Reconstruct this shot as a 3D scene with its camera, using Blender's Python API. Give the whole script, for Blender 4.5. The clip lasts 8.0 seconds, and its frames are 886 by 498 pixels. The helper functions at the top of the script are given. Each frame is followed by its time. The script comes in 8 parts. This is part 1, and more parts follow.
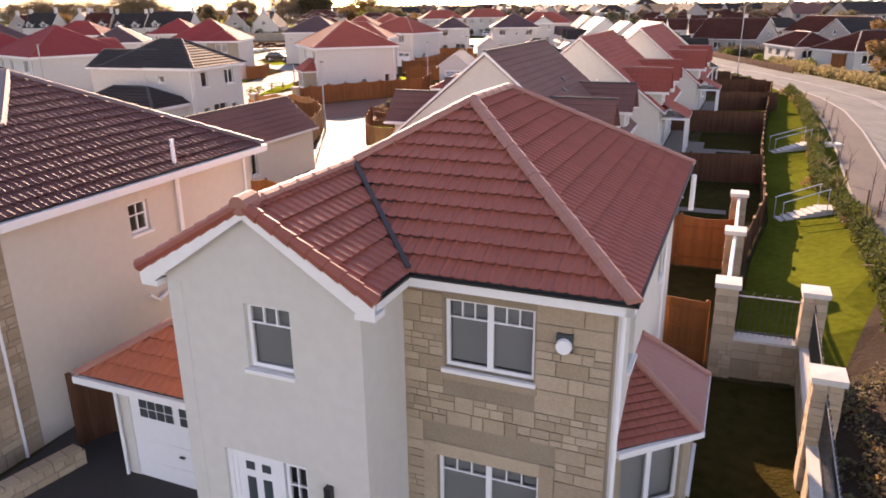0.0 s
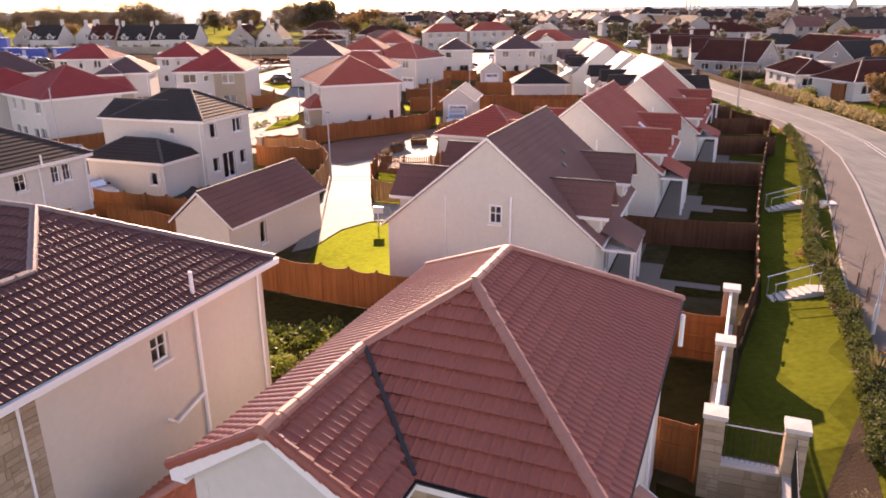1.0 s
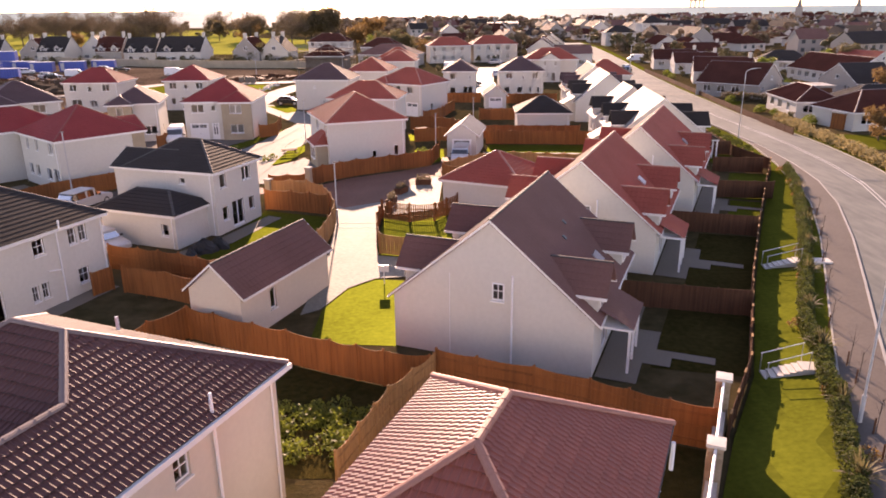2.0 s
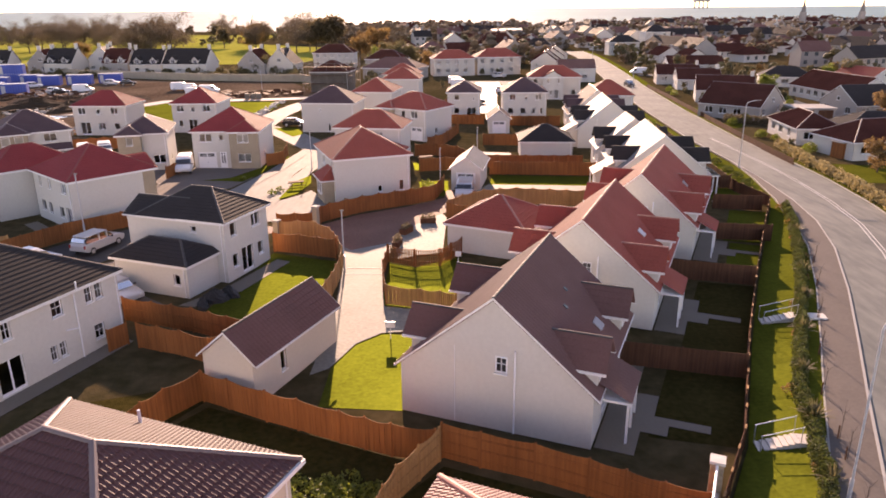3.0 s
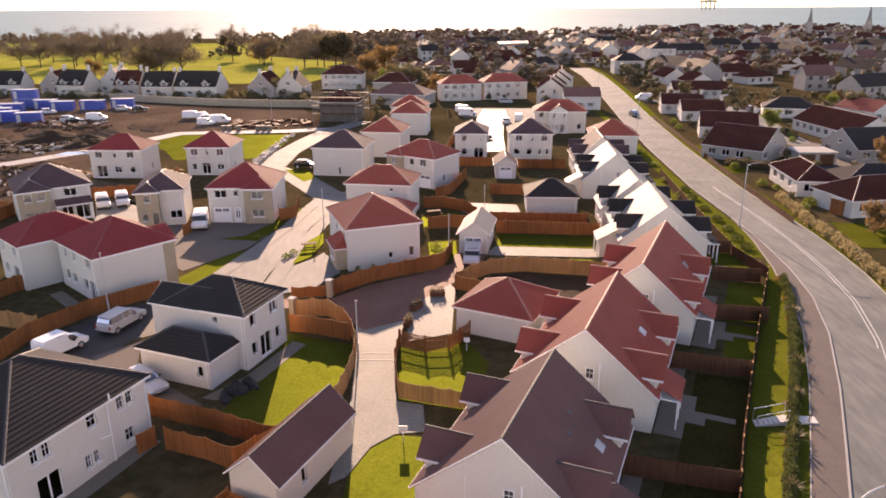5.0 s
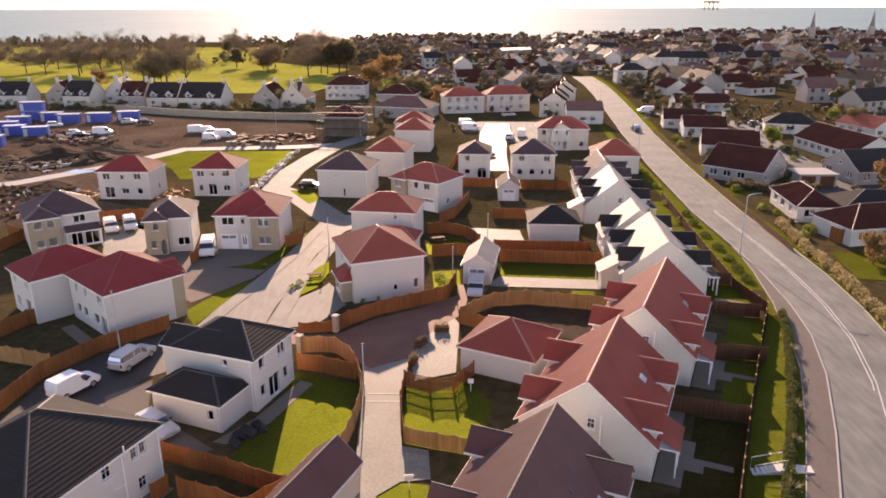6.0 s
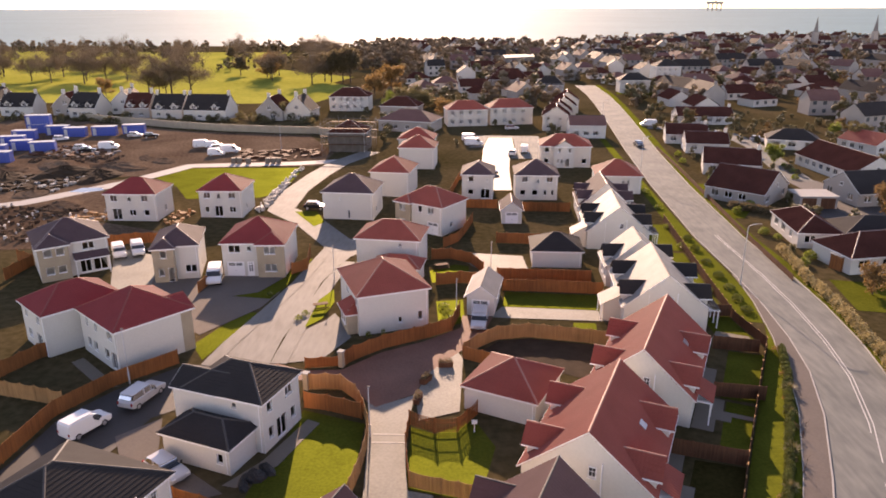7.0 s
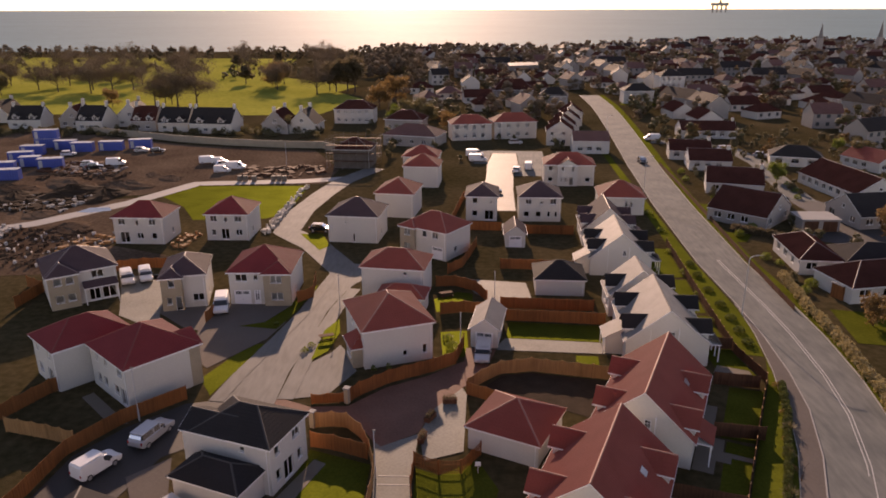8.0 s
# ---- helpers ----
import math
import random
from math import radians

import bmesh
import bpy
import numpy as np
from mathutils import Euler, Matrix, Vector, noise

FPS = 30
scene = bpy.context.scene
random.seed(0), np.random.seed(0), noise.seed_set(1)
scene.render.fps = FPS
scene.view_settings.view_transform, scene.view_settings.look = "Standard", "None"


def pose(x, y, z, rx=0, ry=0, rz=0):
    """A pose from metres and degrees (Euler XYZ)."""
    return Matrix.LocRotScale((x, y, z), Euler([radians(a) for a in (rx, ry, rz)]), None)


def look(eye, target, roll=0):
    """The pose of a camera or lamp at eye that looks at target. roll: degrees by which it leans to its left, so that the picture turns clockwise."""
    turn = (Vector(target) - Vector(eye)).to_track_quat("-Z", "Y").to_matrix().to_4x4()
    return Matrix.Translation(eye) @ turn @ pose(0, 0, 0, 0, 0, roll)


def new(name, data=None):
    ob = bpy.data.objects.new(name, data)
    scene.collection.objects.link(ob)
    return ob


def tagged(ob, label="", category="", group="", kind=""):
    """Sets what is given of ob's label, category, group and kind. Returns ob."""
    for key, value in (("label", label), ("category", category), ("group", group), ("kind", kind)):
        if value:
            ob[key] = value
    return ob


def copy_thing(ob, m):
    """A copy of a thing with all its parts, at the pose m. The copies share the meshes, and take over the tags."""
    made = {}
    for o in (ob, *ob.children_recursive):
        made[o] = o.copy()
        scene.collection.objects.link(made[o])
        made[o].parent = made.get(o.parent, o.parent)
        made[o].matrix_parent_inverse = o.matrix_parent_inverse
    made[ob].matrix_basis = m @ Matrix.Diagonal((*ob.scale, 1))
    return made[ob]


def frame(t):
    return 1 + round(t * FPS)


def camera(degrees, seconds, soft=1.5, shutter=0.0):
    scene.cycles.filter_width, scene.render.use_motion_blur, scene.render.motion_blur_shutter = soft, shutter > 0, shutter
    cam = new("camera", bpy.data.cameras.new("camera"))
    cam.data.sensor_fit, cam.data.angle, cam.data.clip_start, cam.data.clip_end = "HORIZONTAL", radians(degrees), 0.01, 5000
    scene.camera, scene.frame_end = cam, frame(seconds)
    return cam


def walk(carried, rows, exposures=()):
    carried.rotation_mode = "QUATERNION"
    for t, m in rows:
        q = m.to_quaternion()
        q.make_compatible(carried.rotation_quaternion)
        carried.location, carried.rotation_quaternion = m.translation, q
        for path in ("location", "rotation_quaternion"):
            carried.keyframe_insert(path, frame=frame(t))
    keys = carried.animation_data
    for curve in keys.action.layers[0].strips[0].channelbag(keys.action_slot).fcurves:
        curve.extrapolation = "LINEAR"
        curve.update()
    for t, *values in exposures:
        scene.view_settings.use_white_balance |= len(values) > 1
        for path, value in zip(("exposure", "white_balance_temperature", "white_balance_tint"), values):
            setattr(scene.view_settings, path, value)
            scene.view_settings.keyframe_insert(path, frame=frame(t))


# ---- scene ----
# exposure in stops; the picture fades towards the end
EXPOSURES = [(0, 2.02, 9400, 36), (1.0, 1.95, 9450, 43), (3.0, 1.80, 9400, 38), (4.5, 1.78, 9350, 36), (7.0, 1.72, 9200, 35), (7.4, 1.61, 9200, 35), (8.0, 0.72, 9550, 38)]
cam = camera(63.2, 8.0, 1.8)
PATH = [
    (0, (-0.000, -0.000, 8.679), (-0.000, 18.945, 2.270), -0.68),
    (0.5, (0.016, 0.057, 10.462), (-0.022, 19.005, 4.062), -0.63),
    (1, (0.026, 0.086, 12.294), (-0.055, 19.036, 5.900), -0.58),
    (1.5, (0.025, 0.092, 14.166), (-0.102, 19.043, 7.774), -0.55),
    (2, (0.010, 0.081, 16.068), (-0.163, 19.031, 9.675), -0.52),
    (2.5, (-0.023, 0.057, 17.994), (-0.241, 19.005, 11.596), -0.49),
    (3, (-0.074, 0.026, 19.936), (-0.333, 18.971, 13.531), -0.46),
    (3.5, (-0.143, -0.008, 21.891), (-0.441, 18.933, 15.476), -0.42),
    (4, (-0.228, -0.040, 23.855), (-0.560, 18.896, 17.428), -0.37),
    (4.5, (-0.326, -0.067, 25.825), (-0.690, 18.865, 19.386), -0.32),
    (5, (-0.434, -0.082, 27.800), (-0.826, 18.845, 21.350), -0.27),
    (5.5, (-0.544, -0.082, 29.781), (-0.965, 18.841, 23.320), -0.22),
    (6, (-0.651, -0.063, 31.770), (-1.101, 18.856, 25.299), -0.17),
    (6.5, (-0.746, -0.020, 33.769), (-1.228, 18.896, 27.292), -0.14),
    (7, (-0.819, 0.050, 35.783), (-1.339, 18.964, 29.304), -0.12),
    (7.5, (-0.858, 0.151, 37.817), (-1.427, 19.065, 31.342), -0.12),
    (8, (-0.852, 0.288, 39.878), (-1.483, 19.204, 33.414), -0.15),
]
walk(cam, [(t, look(eye, target, roll)) for t, eye, target, roll in PATH], EXPOSURES)

import functools
import itertools

# ---- world and sun ----
SUN_AZ, SUN_EL = -5.5, 19.0        # degrees from +y towards +x, and above the horizon
world = bpy.data.worlds.new("sky")
scene.world = world
world.use_nodes = True
wn = world.node_tree.nodes
sky = wn.new("ShaderNodeTexSky")
sky.sky_type = "NISHITA"
sky.sun_disc = False
sky.sun_elevation, sky.sun_rotation = radians(SUN_EL), radians(SUN_AZ)
sky.air_density, sky.dust_density, sky.ozone_density, sky.altitude = 0.7, 0.1, 1.5, 60
wn["Background"].inputs["Strength"].default_value = 0.12
world.node_tree.links.new(sky.outputs["Color"], wn["Background"].inputs["Color"])
sun = new("sun", bpy.data.lights.new("sun", "SUN"))
sun.data.energy, sun.data.angle, sun.data.color = 3.9, radians(0.6), (1.0, 0.89, 0.76)
sa, se = radians(SUN_AZ), radians(SUN_EL)
sun.matrix_world = look((100 * math.sin(sa) * math.cos(se), 100 * math.cos(sa) * math.cos(se), 100 * math.sin(se)), (0, 0, 0))


# ---- materials ----
def mat(name, colour, rough=0.8, var=0.15, scale=3.0, bump=0.0, bscale=40.0, metal=0.0, hue=None, spec=0.5, obj_var=0.0, island=0.0, wave=None, trans=0.0, grain=None, matt=0.3, blades=None):
    """A surface with variation at two scales, fine relief and optional ribs along the tile columns. blades: (colour, share) of the light that upright grass throws forward."""
    m = bpy.data.materials.new(name)
    m.use_nodes = True
    n, l = m.node_tree.nodes, m.node_tree.links
    b = n["Principled BSDF"]
    b.inputs["Roughness"].default_value, b.inputs["Metallic"].default_value = rough, metal
    b.inputs["Specular IOR Level"].default_value = spec
    b.inputs["Diffuse Roughness"].default_value = matt
    co = n.new("ShaderNodeTexCoord")
    big, fine = n.new("ShaderNodeTexNoise"), n.new("ShaderNodeTexNoise")
    big.inputs["Scale"].default_value, fine.inputs["Scale"].default_value = scale * 0.2, scale * 4
    big.inputs["Detail"].default_value, fine.inputs["Detail"].default_value = 4, 3
    geo = n.new("ShaderNodeNewGeometry")
    for t in (big, fine):
        l.new(geo.outputs["Position"], t.inputs["Vector"])
    if grain:
        sq = n.new("ShaderNodeVectorMath"); sq.operation = "MULTIPLY"; sq.inputs[1].default_value = grain
        l.new(geo.outputs["Position"], sq.inputs[0]); l.new(sq.outputs[0], fine.inputs["Vector"])
    add = n.new("ShaderNodeMath"); add.operation = "ADD"
    l.new(big.outputs["Fac"], add.inputs[0]); l.new(fine.outputs["Fac"], add.inputs[1])
    last = add.outputs[0]
    lo_, hi_ = 0.55, 1.45
    if obj_var:
        oi = n.new("ShaderNodeObjectInfo")
        k = n.new("ShaderNodeMath"); k.operation = "MULTIPLY_ADD"; k.inputs[1].default_value = obj_var
        l.new(oi.outputs["Random"], k.inputs[0]); l.new(last, k.inputs[2]); last = k.outputs[0]
        hi_ += obj_var
    if island:
        k = n.new("ShaderNodeMath"); k.operation = "MULTIPLY_ADD"; k.inputs[1].default_value = island
        l.new(geo.outputs["Random Per Island"], k.inputs[0]); l.new(last, k.inputs[2]); last = k.outputs[0]
        hi_ += island
    mr = n.new("ShaderNodeMapRange")
    mr.inputs["From Min"].default_value, mr.inputs["From Max"].default_value = lo_, hi_
    l.new(last, mr.inputs["Value"])
    mix = n.new("ShaderNodeMix"); mix.data_type = "RGBA"
    c = Vector(colour)
    d = Vector(hue) if hue else c * (1 + var)
    mix.inputs["A"].default_value = (*(c * (1 - var)), 1)
    mix.inputs["B"].default_value = (*d, 1)
    l.new(mr.outputs["Result"], mix.inputs["Factor"])
    l.new(mix.outputs["Result"], b.inputs["Base Color"])
    if bump or wave:
        bm_ = n.new("ShaderNodeBump")
        bm_.inputs["Strength"].default_value = 1.0
        bm_.inputs["Distance"].default_value = 1.0
        tex = n.new("ShaderNodeTexNoise")
        tex.inputs["Scale"].default_value, tex.inputs["Detail"].default_value = bscale, 4
        l.new(geo.outputs["Position"], tex.inputs["Vector"])
        hgt = n.new("ShaderNodeMath"); hgt.operation = "MULTIPLY"; hgt.inputs[1].default_value = bump
        l.new(tex.outputs["Fac"], hgt.inputs[0])
        top = hgt.outputs[0]
        if wave:
            sep = n.new("ShaderNodeSeparateXYZ"); l.new(co.outputs["UV"], sep.inputs[0])
            a = n.new("ShaderNodeMath"); a.operation = "MULTIPLY"; a.inputs[1].default_value = 2 * math.pi / wave[0]
            s = n.new("ShaderNodeMath"); s.operation = "SINE"
            k = n.new("ShaderNodeMath"); k.operation = "MULTIPLY_ADD"; k.inputs[1].default_value = wave[1]
            l.new(sep.outputs["X"], a.inputs[0]); l.new(a.outputs[0], s.inputs[0]); l.new(s.outputs[0], k.inputs[0]); l.new(top, k.inputs[2])
            top = k.outputs[0]
        l.new(top, bm_.inputs["Height"])
        l.new(bm_.outputs["Normal"], b.inputs["Normal"])
    if trans:
        tl, mx = n.new("ShaderNodeBsdfTranslucent"), n.new("ShaderNodeMixShader")
        mx.inputs[0].default_value = trans
        l.new(mix.outputs["Result"], tl.inputs["Color"])
        if bump:
            l.new(bm_.outputs["Normal"], tl.inputs["Normal"])
        l.new(b.outputs[0], mx.inputs[1]); l.new(tl.outputs[0], mx.inputs[2])
        l.new(mx.outputs[0], n["Material Output"].inputs["Surface"])
    if blades:
        gl, mx = n.new("ShaderNodeBsdfGlossy"), n.new("ShaderNodeMixShader")
        gl.inputs["Color"].default_value, gl.inputs["Roughness"].default_value = (*blades[0], 1), 0.62
        mx.inputs[0].default_value = blades[1]
        tone = n.new("ShaderNodeMix"); tone.data_type = "RGBA"
        tone.inputs["A"].default_value, tone.inputs["B"].default_value = (*[c * 0.75 for c in blades[0]], 1), (*[min(1, c * 1.3) for c in blades[0]], 1)
        l.new(mr.outputs["Result"], tone.inputs["Factor"])
        l.new(tone.outputs["Result"], gl.inputs["Color"])
        l.new(b.outputs[0], mx.inputs[1]); l.new(gl.outputs[0], mx.inputs[2])
        l.new(mx.outputs[0], n["Material Output"].inputs["Surface"])
    return m


def glass_mat(name, tint):
    m = bpy.data.materials.new(name)
    m.use_nodes = True
    n, l = m.node_tree.nodes, m.node_tree.links
    n.remove(n["Principled BSDF"])
    tr, gl, fr, mx = (n.new(k) for k in ("ShaderNodeBsdfTransparent", "ShaderNodeBsdfGlossy", "ShaderNodeFresnel", "ShaderNodeMixShader"))
    tr.inputs["Color"].default_value = (*tint, 1)
    gl.inputs["Roughness"].default_value = 0.03
    fr.inputs["IOR"].default_value = 1.6
    l.new(fr.outputs[0], mx.inputs[0]); l.new(tr.outputs[0], mx.inputs[1]); l.new(gl.outputs[0], mx.inputs[2])
    l.new(mx.outputs[0], n["Material Output"].inputs["Surface"])
    return m


RENDER = mat("white_render", (0.59, 0.567, 0.515), 0.9, 0.07, 1.2, 0.004, 60, spec=0.1)
RENDER_CREAM = mat("cream_render", (0.60, 0.545, 0.47), 0.9, 0.06, 1.2, 0.004, 60, spec=0.1)
RENDER_GREY = mat("grey_harling", (0.36, 0.33, 0.30), 0.95, 0.1, 1.5, 0.006, 50, spec=0.0)
STONE = mat("sandstone", (0.36, 0.26, 0.165), 0.85, 0.2, 5, 0.014, 26, obj_var=1.0, hue=(0.55, 0.43, 0.31))
# shadow behind the scaffolding is put into this dark wall colour
SHADED_BLOCKWORK = mat("shaded_blockwork", (0.16, 0.14, 0.12), 0.95, 0.3, 3, 0.01, 20, spec=0.0)
MORTAR = mat("mortar", (0.30, 0.235, 0.165), 0.95, 0.2, 6, 0.003, 60)
STONE_FAR = mat("sandstone_far", (0.38, 0.31, 0.22), 0.9, 0.2, 4, 0.006, 20)
TILE_RED = mat("red_concrete_tile", (0.33, 0.085, 0.055), 0.5, 0.2, 3, 0.003, 60, obj_var=0.35, island=0.3, matt=1.0, spec=0.5)
TILE_ORANGE = mat("orange_red_tile", (0.44, 0.13, 0.07), 0.6, 0.16, 3, 0.003, 60, obj_var=0.25, island=0.2, matt=1.0, spec=0.2)
TILE_PURPLE = mat("purple_brown_tile", (0.135, 0.06, 0.055), 0.62, 0.18, 3, 0.003, 60, obj_var=0.2, island=0.2, matt=1.0, spec=0.2)
ROOF_RED = mat("red_roof", (0.33, 0.085, 0.065), 0.72, 0.16, 2.5, 0.004, 40, wave=(0.3, 0.008), matt=1.0, spec=0.03)
ROOF_CRIMSON = mat("crimson_roof", (0.27, 0.05, 0.05), 0.72, 0.14, 2.5, 0.004, 40, wave=(0.3, 0.008), matt=1.0, spec=0.03)
ROOF_BROWN = mat("brown_roof", (0.18, 0.095, 0.085), 0.72, 0.16, 2.5, 0.004, 40, wave=(0.3, 0.004), matt=1.0, spec=0.03)
ROOF_DARK = mat("charcoal_roof", (0.04, 0.036, 0.036), 0.72, 0.2, 2.5, 0.004, 40, matt=1.0, spec=0.04)
ROOF_PURPLE = mat("purple_roof", (0.10, 0.065, 0.07), 0.72, 0.16, 2.5, 0.004, 40, wave=(0.3, 0.004), matt=1.0, spec=0.03)
ROOF_SLATE = mat("grey_slate_roof", (0.215, 0.207, 0.195), 0.65, 0.2, 2.5, 0.004, 40, wave=(0.3, 0.006), spec=0.12, matt=0.3)
ROOF_OLD = mat("old_red_roof", (0.085, 0.032, 0.026), 0.75, 0.3, 2, 0.005, 30, wave=(0.3, 0.015), matt=1.0, spec=0.0)
RIDGE = mat("ridge_tile", (0.38, 0.17, 0.13), 0.6, 0.15, 4, 0.003, 50, spec=0.3)
RIDGE_CRIMSON = mat("ridge_tile_crimson", (0.25, 0.07, 0.062), 0.65, 0.15, 4, 0.003, 50, spec=0.1)
RIDGE_PURPLE = mat("ridge_tile_purple", (0.17, 0.12, 0.115), 0.55, 0.15, 4, 0.003, 50)
RIDGE_DARK = mat("ridge_tile_charcoal", (0.055, 0.052, 0.052), 0.75, 0.15, 4, 0.003, 50)
STEP = mat("pale_step_concrete", (0.55, 0.52, 0.48), 0.75, 0.12, 3, 0.004, 40)
LEAD = mat("lead", (0.045, 0.06, 0.065), 0.5, 0.2, 5)
UPVC = mat("white_upvc", (0.8, 0.8, 0.8), 0.35, 0.03, 2)
TRIM = mat("white_trim", (0.78, 0.77, 0.75), 0.5, 0.05, 2)
GLASS = glass_mat("window_glass", (0.75, 0.77, 0.78))
CARGLASS = glass_mat("car_glass", (0.2, 0.21, 0.22))
# dark colour that stands in for the missing light of rooms
ROOM = mat("room_dark", (0.10, 0.09, 0.085), 0.9, 0.2, 1)
BLIND = mat("blind", (0.42, 0.42, 0.42), 0.7, 0.05, 3)
GRASS = mat("lawn_grass", (0.042, 0.047, 0.008), 0.9, 0.3, 1.0, 0.02, 30, hue=(0.08, 0.083, 0.014), spec=0.0, matt=0.0, blades=((0.22, 0.275, 0.035), 0.12))
# rough garden grass with the shade of the plots put into its colour
ROUGH_SHADED_GRASS = mat("rough_shaded_grass", (0.030, 0.028, 0.008), 0.95, 0.35, 0.8, 0.05, 14, hue=(0.062, 0.048, 0.017), spec=0.0, matt=0.0)
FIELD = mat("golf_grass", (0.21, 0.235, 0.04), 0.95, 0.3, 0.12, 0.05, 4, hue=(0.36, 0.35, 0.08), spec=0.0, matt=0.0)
DIRT = mat("bare_earth", (0.07, 0.042, 0.03), 0.95, 0.45, 0.35, 0.12, 4, hue=(0.21, 0.15, 0.105), spec=0)
GROUND = mat("ground_mixed", (0.045, 0.043, 0.016), 0.95, 0.35, 0.25, 0.05, 6, hue=(0.115, 0.085, 0.048), spec=0)
ASPHALT = mat("asphalt", (0.11, 0.128, 0.128), 0.85, 0.3, 0.9, 0.006, 60, spec=0.1, matt=0.0, grain=(0.5, 0.1, 1), hue=(0.185, 0.192, 0.182))
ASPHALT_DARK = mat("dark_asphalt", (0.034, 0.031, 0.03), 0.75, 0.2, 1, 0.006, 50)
PAVE = mat("pink_chip_path", (0.135, 0.115, 0.102), 0.85, 0.15, 1.2, 0.005, 60, spec=0.1)
PAVIOUR = mat("red_block_paving", (0.19, 0.095, 0.07), 0.75, 0.3, 1.2, 0.008, 14, spec=0.12)
# sun glare is put into the lighter base of this asphalt
ESTATE_ROAD = mat("estate_asphalt_with_glare", (0.16, 0.16, 0.15), 0.8, 0.25, 0.8, 0.005, 40, spec=0.15, matt=0.0, grain=(0.6, 0.12, 1))
CONCRETE = mat("pale_paving", (0.172, 0.172, 0.152), 0.75, 0.35, 1.0, 0.004, 30, spec=0.25, matt=0.0)
GLARE_ASPHALT = mat("glare_asphalt", (0.11, 0.11, 0.11), 0.6, 0.35, 0.8, 0.003, 20, spec=0.13)
PUDDLE = mat("puddle_water", (0.06, 0.055, 0.05), 0.12, 0.2, 1, 0.002, 5)
SLABS = mat("grey_slabs", (0.17, 0.145, 0.118), 0.75, 0.12, 2, 0.004, 40, spec=0.2)
KERB = mat("kerb_concrete", (0.34, 0.33, 0.31), 0.8, 0.1, 3, 0.003, 40, spec=0.2)
LINE = mat("road_paint", (0.42, 0.42, 0.40), 0.6, 0.15, 4)
WOOD = mat("fence_wood", (0.28, 0.10, 0.034), 0.75, 0.55, 1.6, 0.004, 40, obj_var=0.25, grain=(1, 1, 0.05), spec=0.2)
WOOD_PALE = mat("pale_fence_wood", (0.38, 0.20, 0.085), 0.75, 0.55, 1.6, 0.004, 40, obj_var=0.25, grain=(1, 1, 0.05), spec=0.2)
WOOD_DARK = mat("dark_fence_wood", (0.115, 0.052, 0.03), 0.8, 0.5, 1.6, 0.004, 40, grain=(1, 1, 0.05), spec=0.1)
IRON = mat("black_iron", (0.02, 0.02, 0.02), 0.45, 0.1, 5)
STEEL = mat("galvanised_steel", (0.55, 0.55, 0.56), 0.4, 0.1, 5, metal=0.7)
LAMPGREY = mat("lamp_column_grey", (0.45, 0.45, 0.45), 0.45, 0.08, 5)
SCAFFOLD = mat("scaffold_tube", (0.22, 0.20, 0.19), 0.8, 0.3, 4, spec=0.1)
RUBBER = mat("rubber", (0.02, 0.02, 0.02), 0.7, 0.1, 5)
BARK = mat("bark", (0.075, 0.055, 0.045), 0.9, 0.3, 4)
LEAF_GREEN = mat("leaf_green", (0.11, 0.15, 0.025), 0.6, 0.3, 1, island=1.0, hue=(0.22, 0.26, 0.04), trans=0.45)
LEAF_BANK = mat("leaf_bank_hedge", (0.055, 0.075, 0.018), 0.9, 0.3, 1, island=1.0, hue=(0.11, 0.13, 0.03), trans=0.35)
LEAF_OLIVE = mat("leaf_olive", (0.11, 0.10, 0.045), 0.7, 0.3, 1, island=1.0, hue=(0.20, 0.165, 0.075), trans=0.4)
LEAF_RUST = mat("leaf_rust", (0.17, 0.10, 0.035), 0.7, 0.3, 1, island=1.0, hue=(0.33, 0.20, 0.075), trans=0.45)
LEAF_BARE = mat("leaf_bare_twigs", (0.10, 0.075, 0.055), 0.9, 0.3, 1, island=1.0, hue=(0.20, 0.15, 0.10), trans=0.25)
LEAF_DARK = mat("leaf_dark", (0.11, 0.085, 0.05), 0.7, 0.3, 1, island=1.0, hue=(0.19, 0.15, 0.085), trans=0.5)
LEAF_BROWN = mat("leaf_brown", (0.16, 0.12, 0.08), 0.9, 0.3, 0.5, island=1.0, hue=(0.32, 0.235, 0.15), trans=0.45)
LEAF_HEDGE = mat("leaf_hedge", (0.27, 0.22, 0.10), 0.8, 0.3, 1, island=1.0, hue=(0.44, 0.35, 0.17), trans=0.4)
SOIL = mat("soil", (0.055, 0.038, 0.026), 0.95, 0.35, 3, 0.03, 14, spec=0.05)


def water_mat():
    m = mat("sea_water", (0.15, 0.26, 0.28), 0.75, 0.12, 0.02, 0.1, 0.35, spec=0.04)
    m.node_tree.nodes["Principled BSDF"].inputs["Specular Tint"].default_value = (0.45, 0.78, 0.86, 1)
    return m


WATER = water_mat()


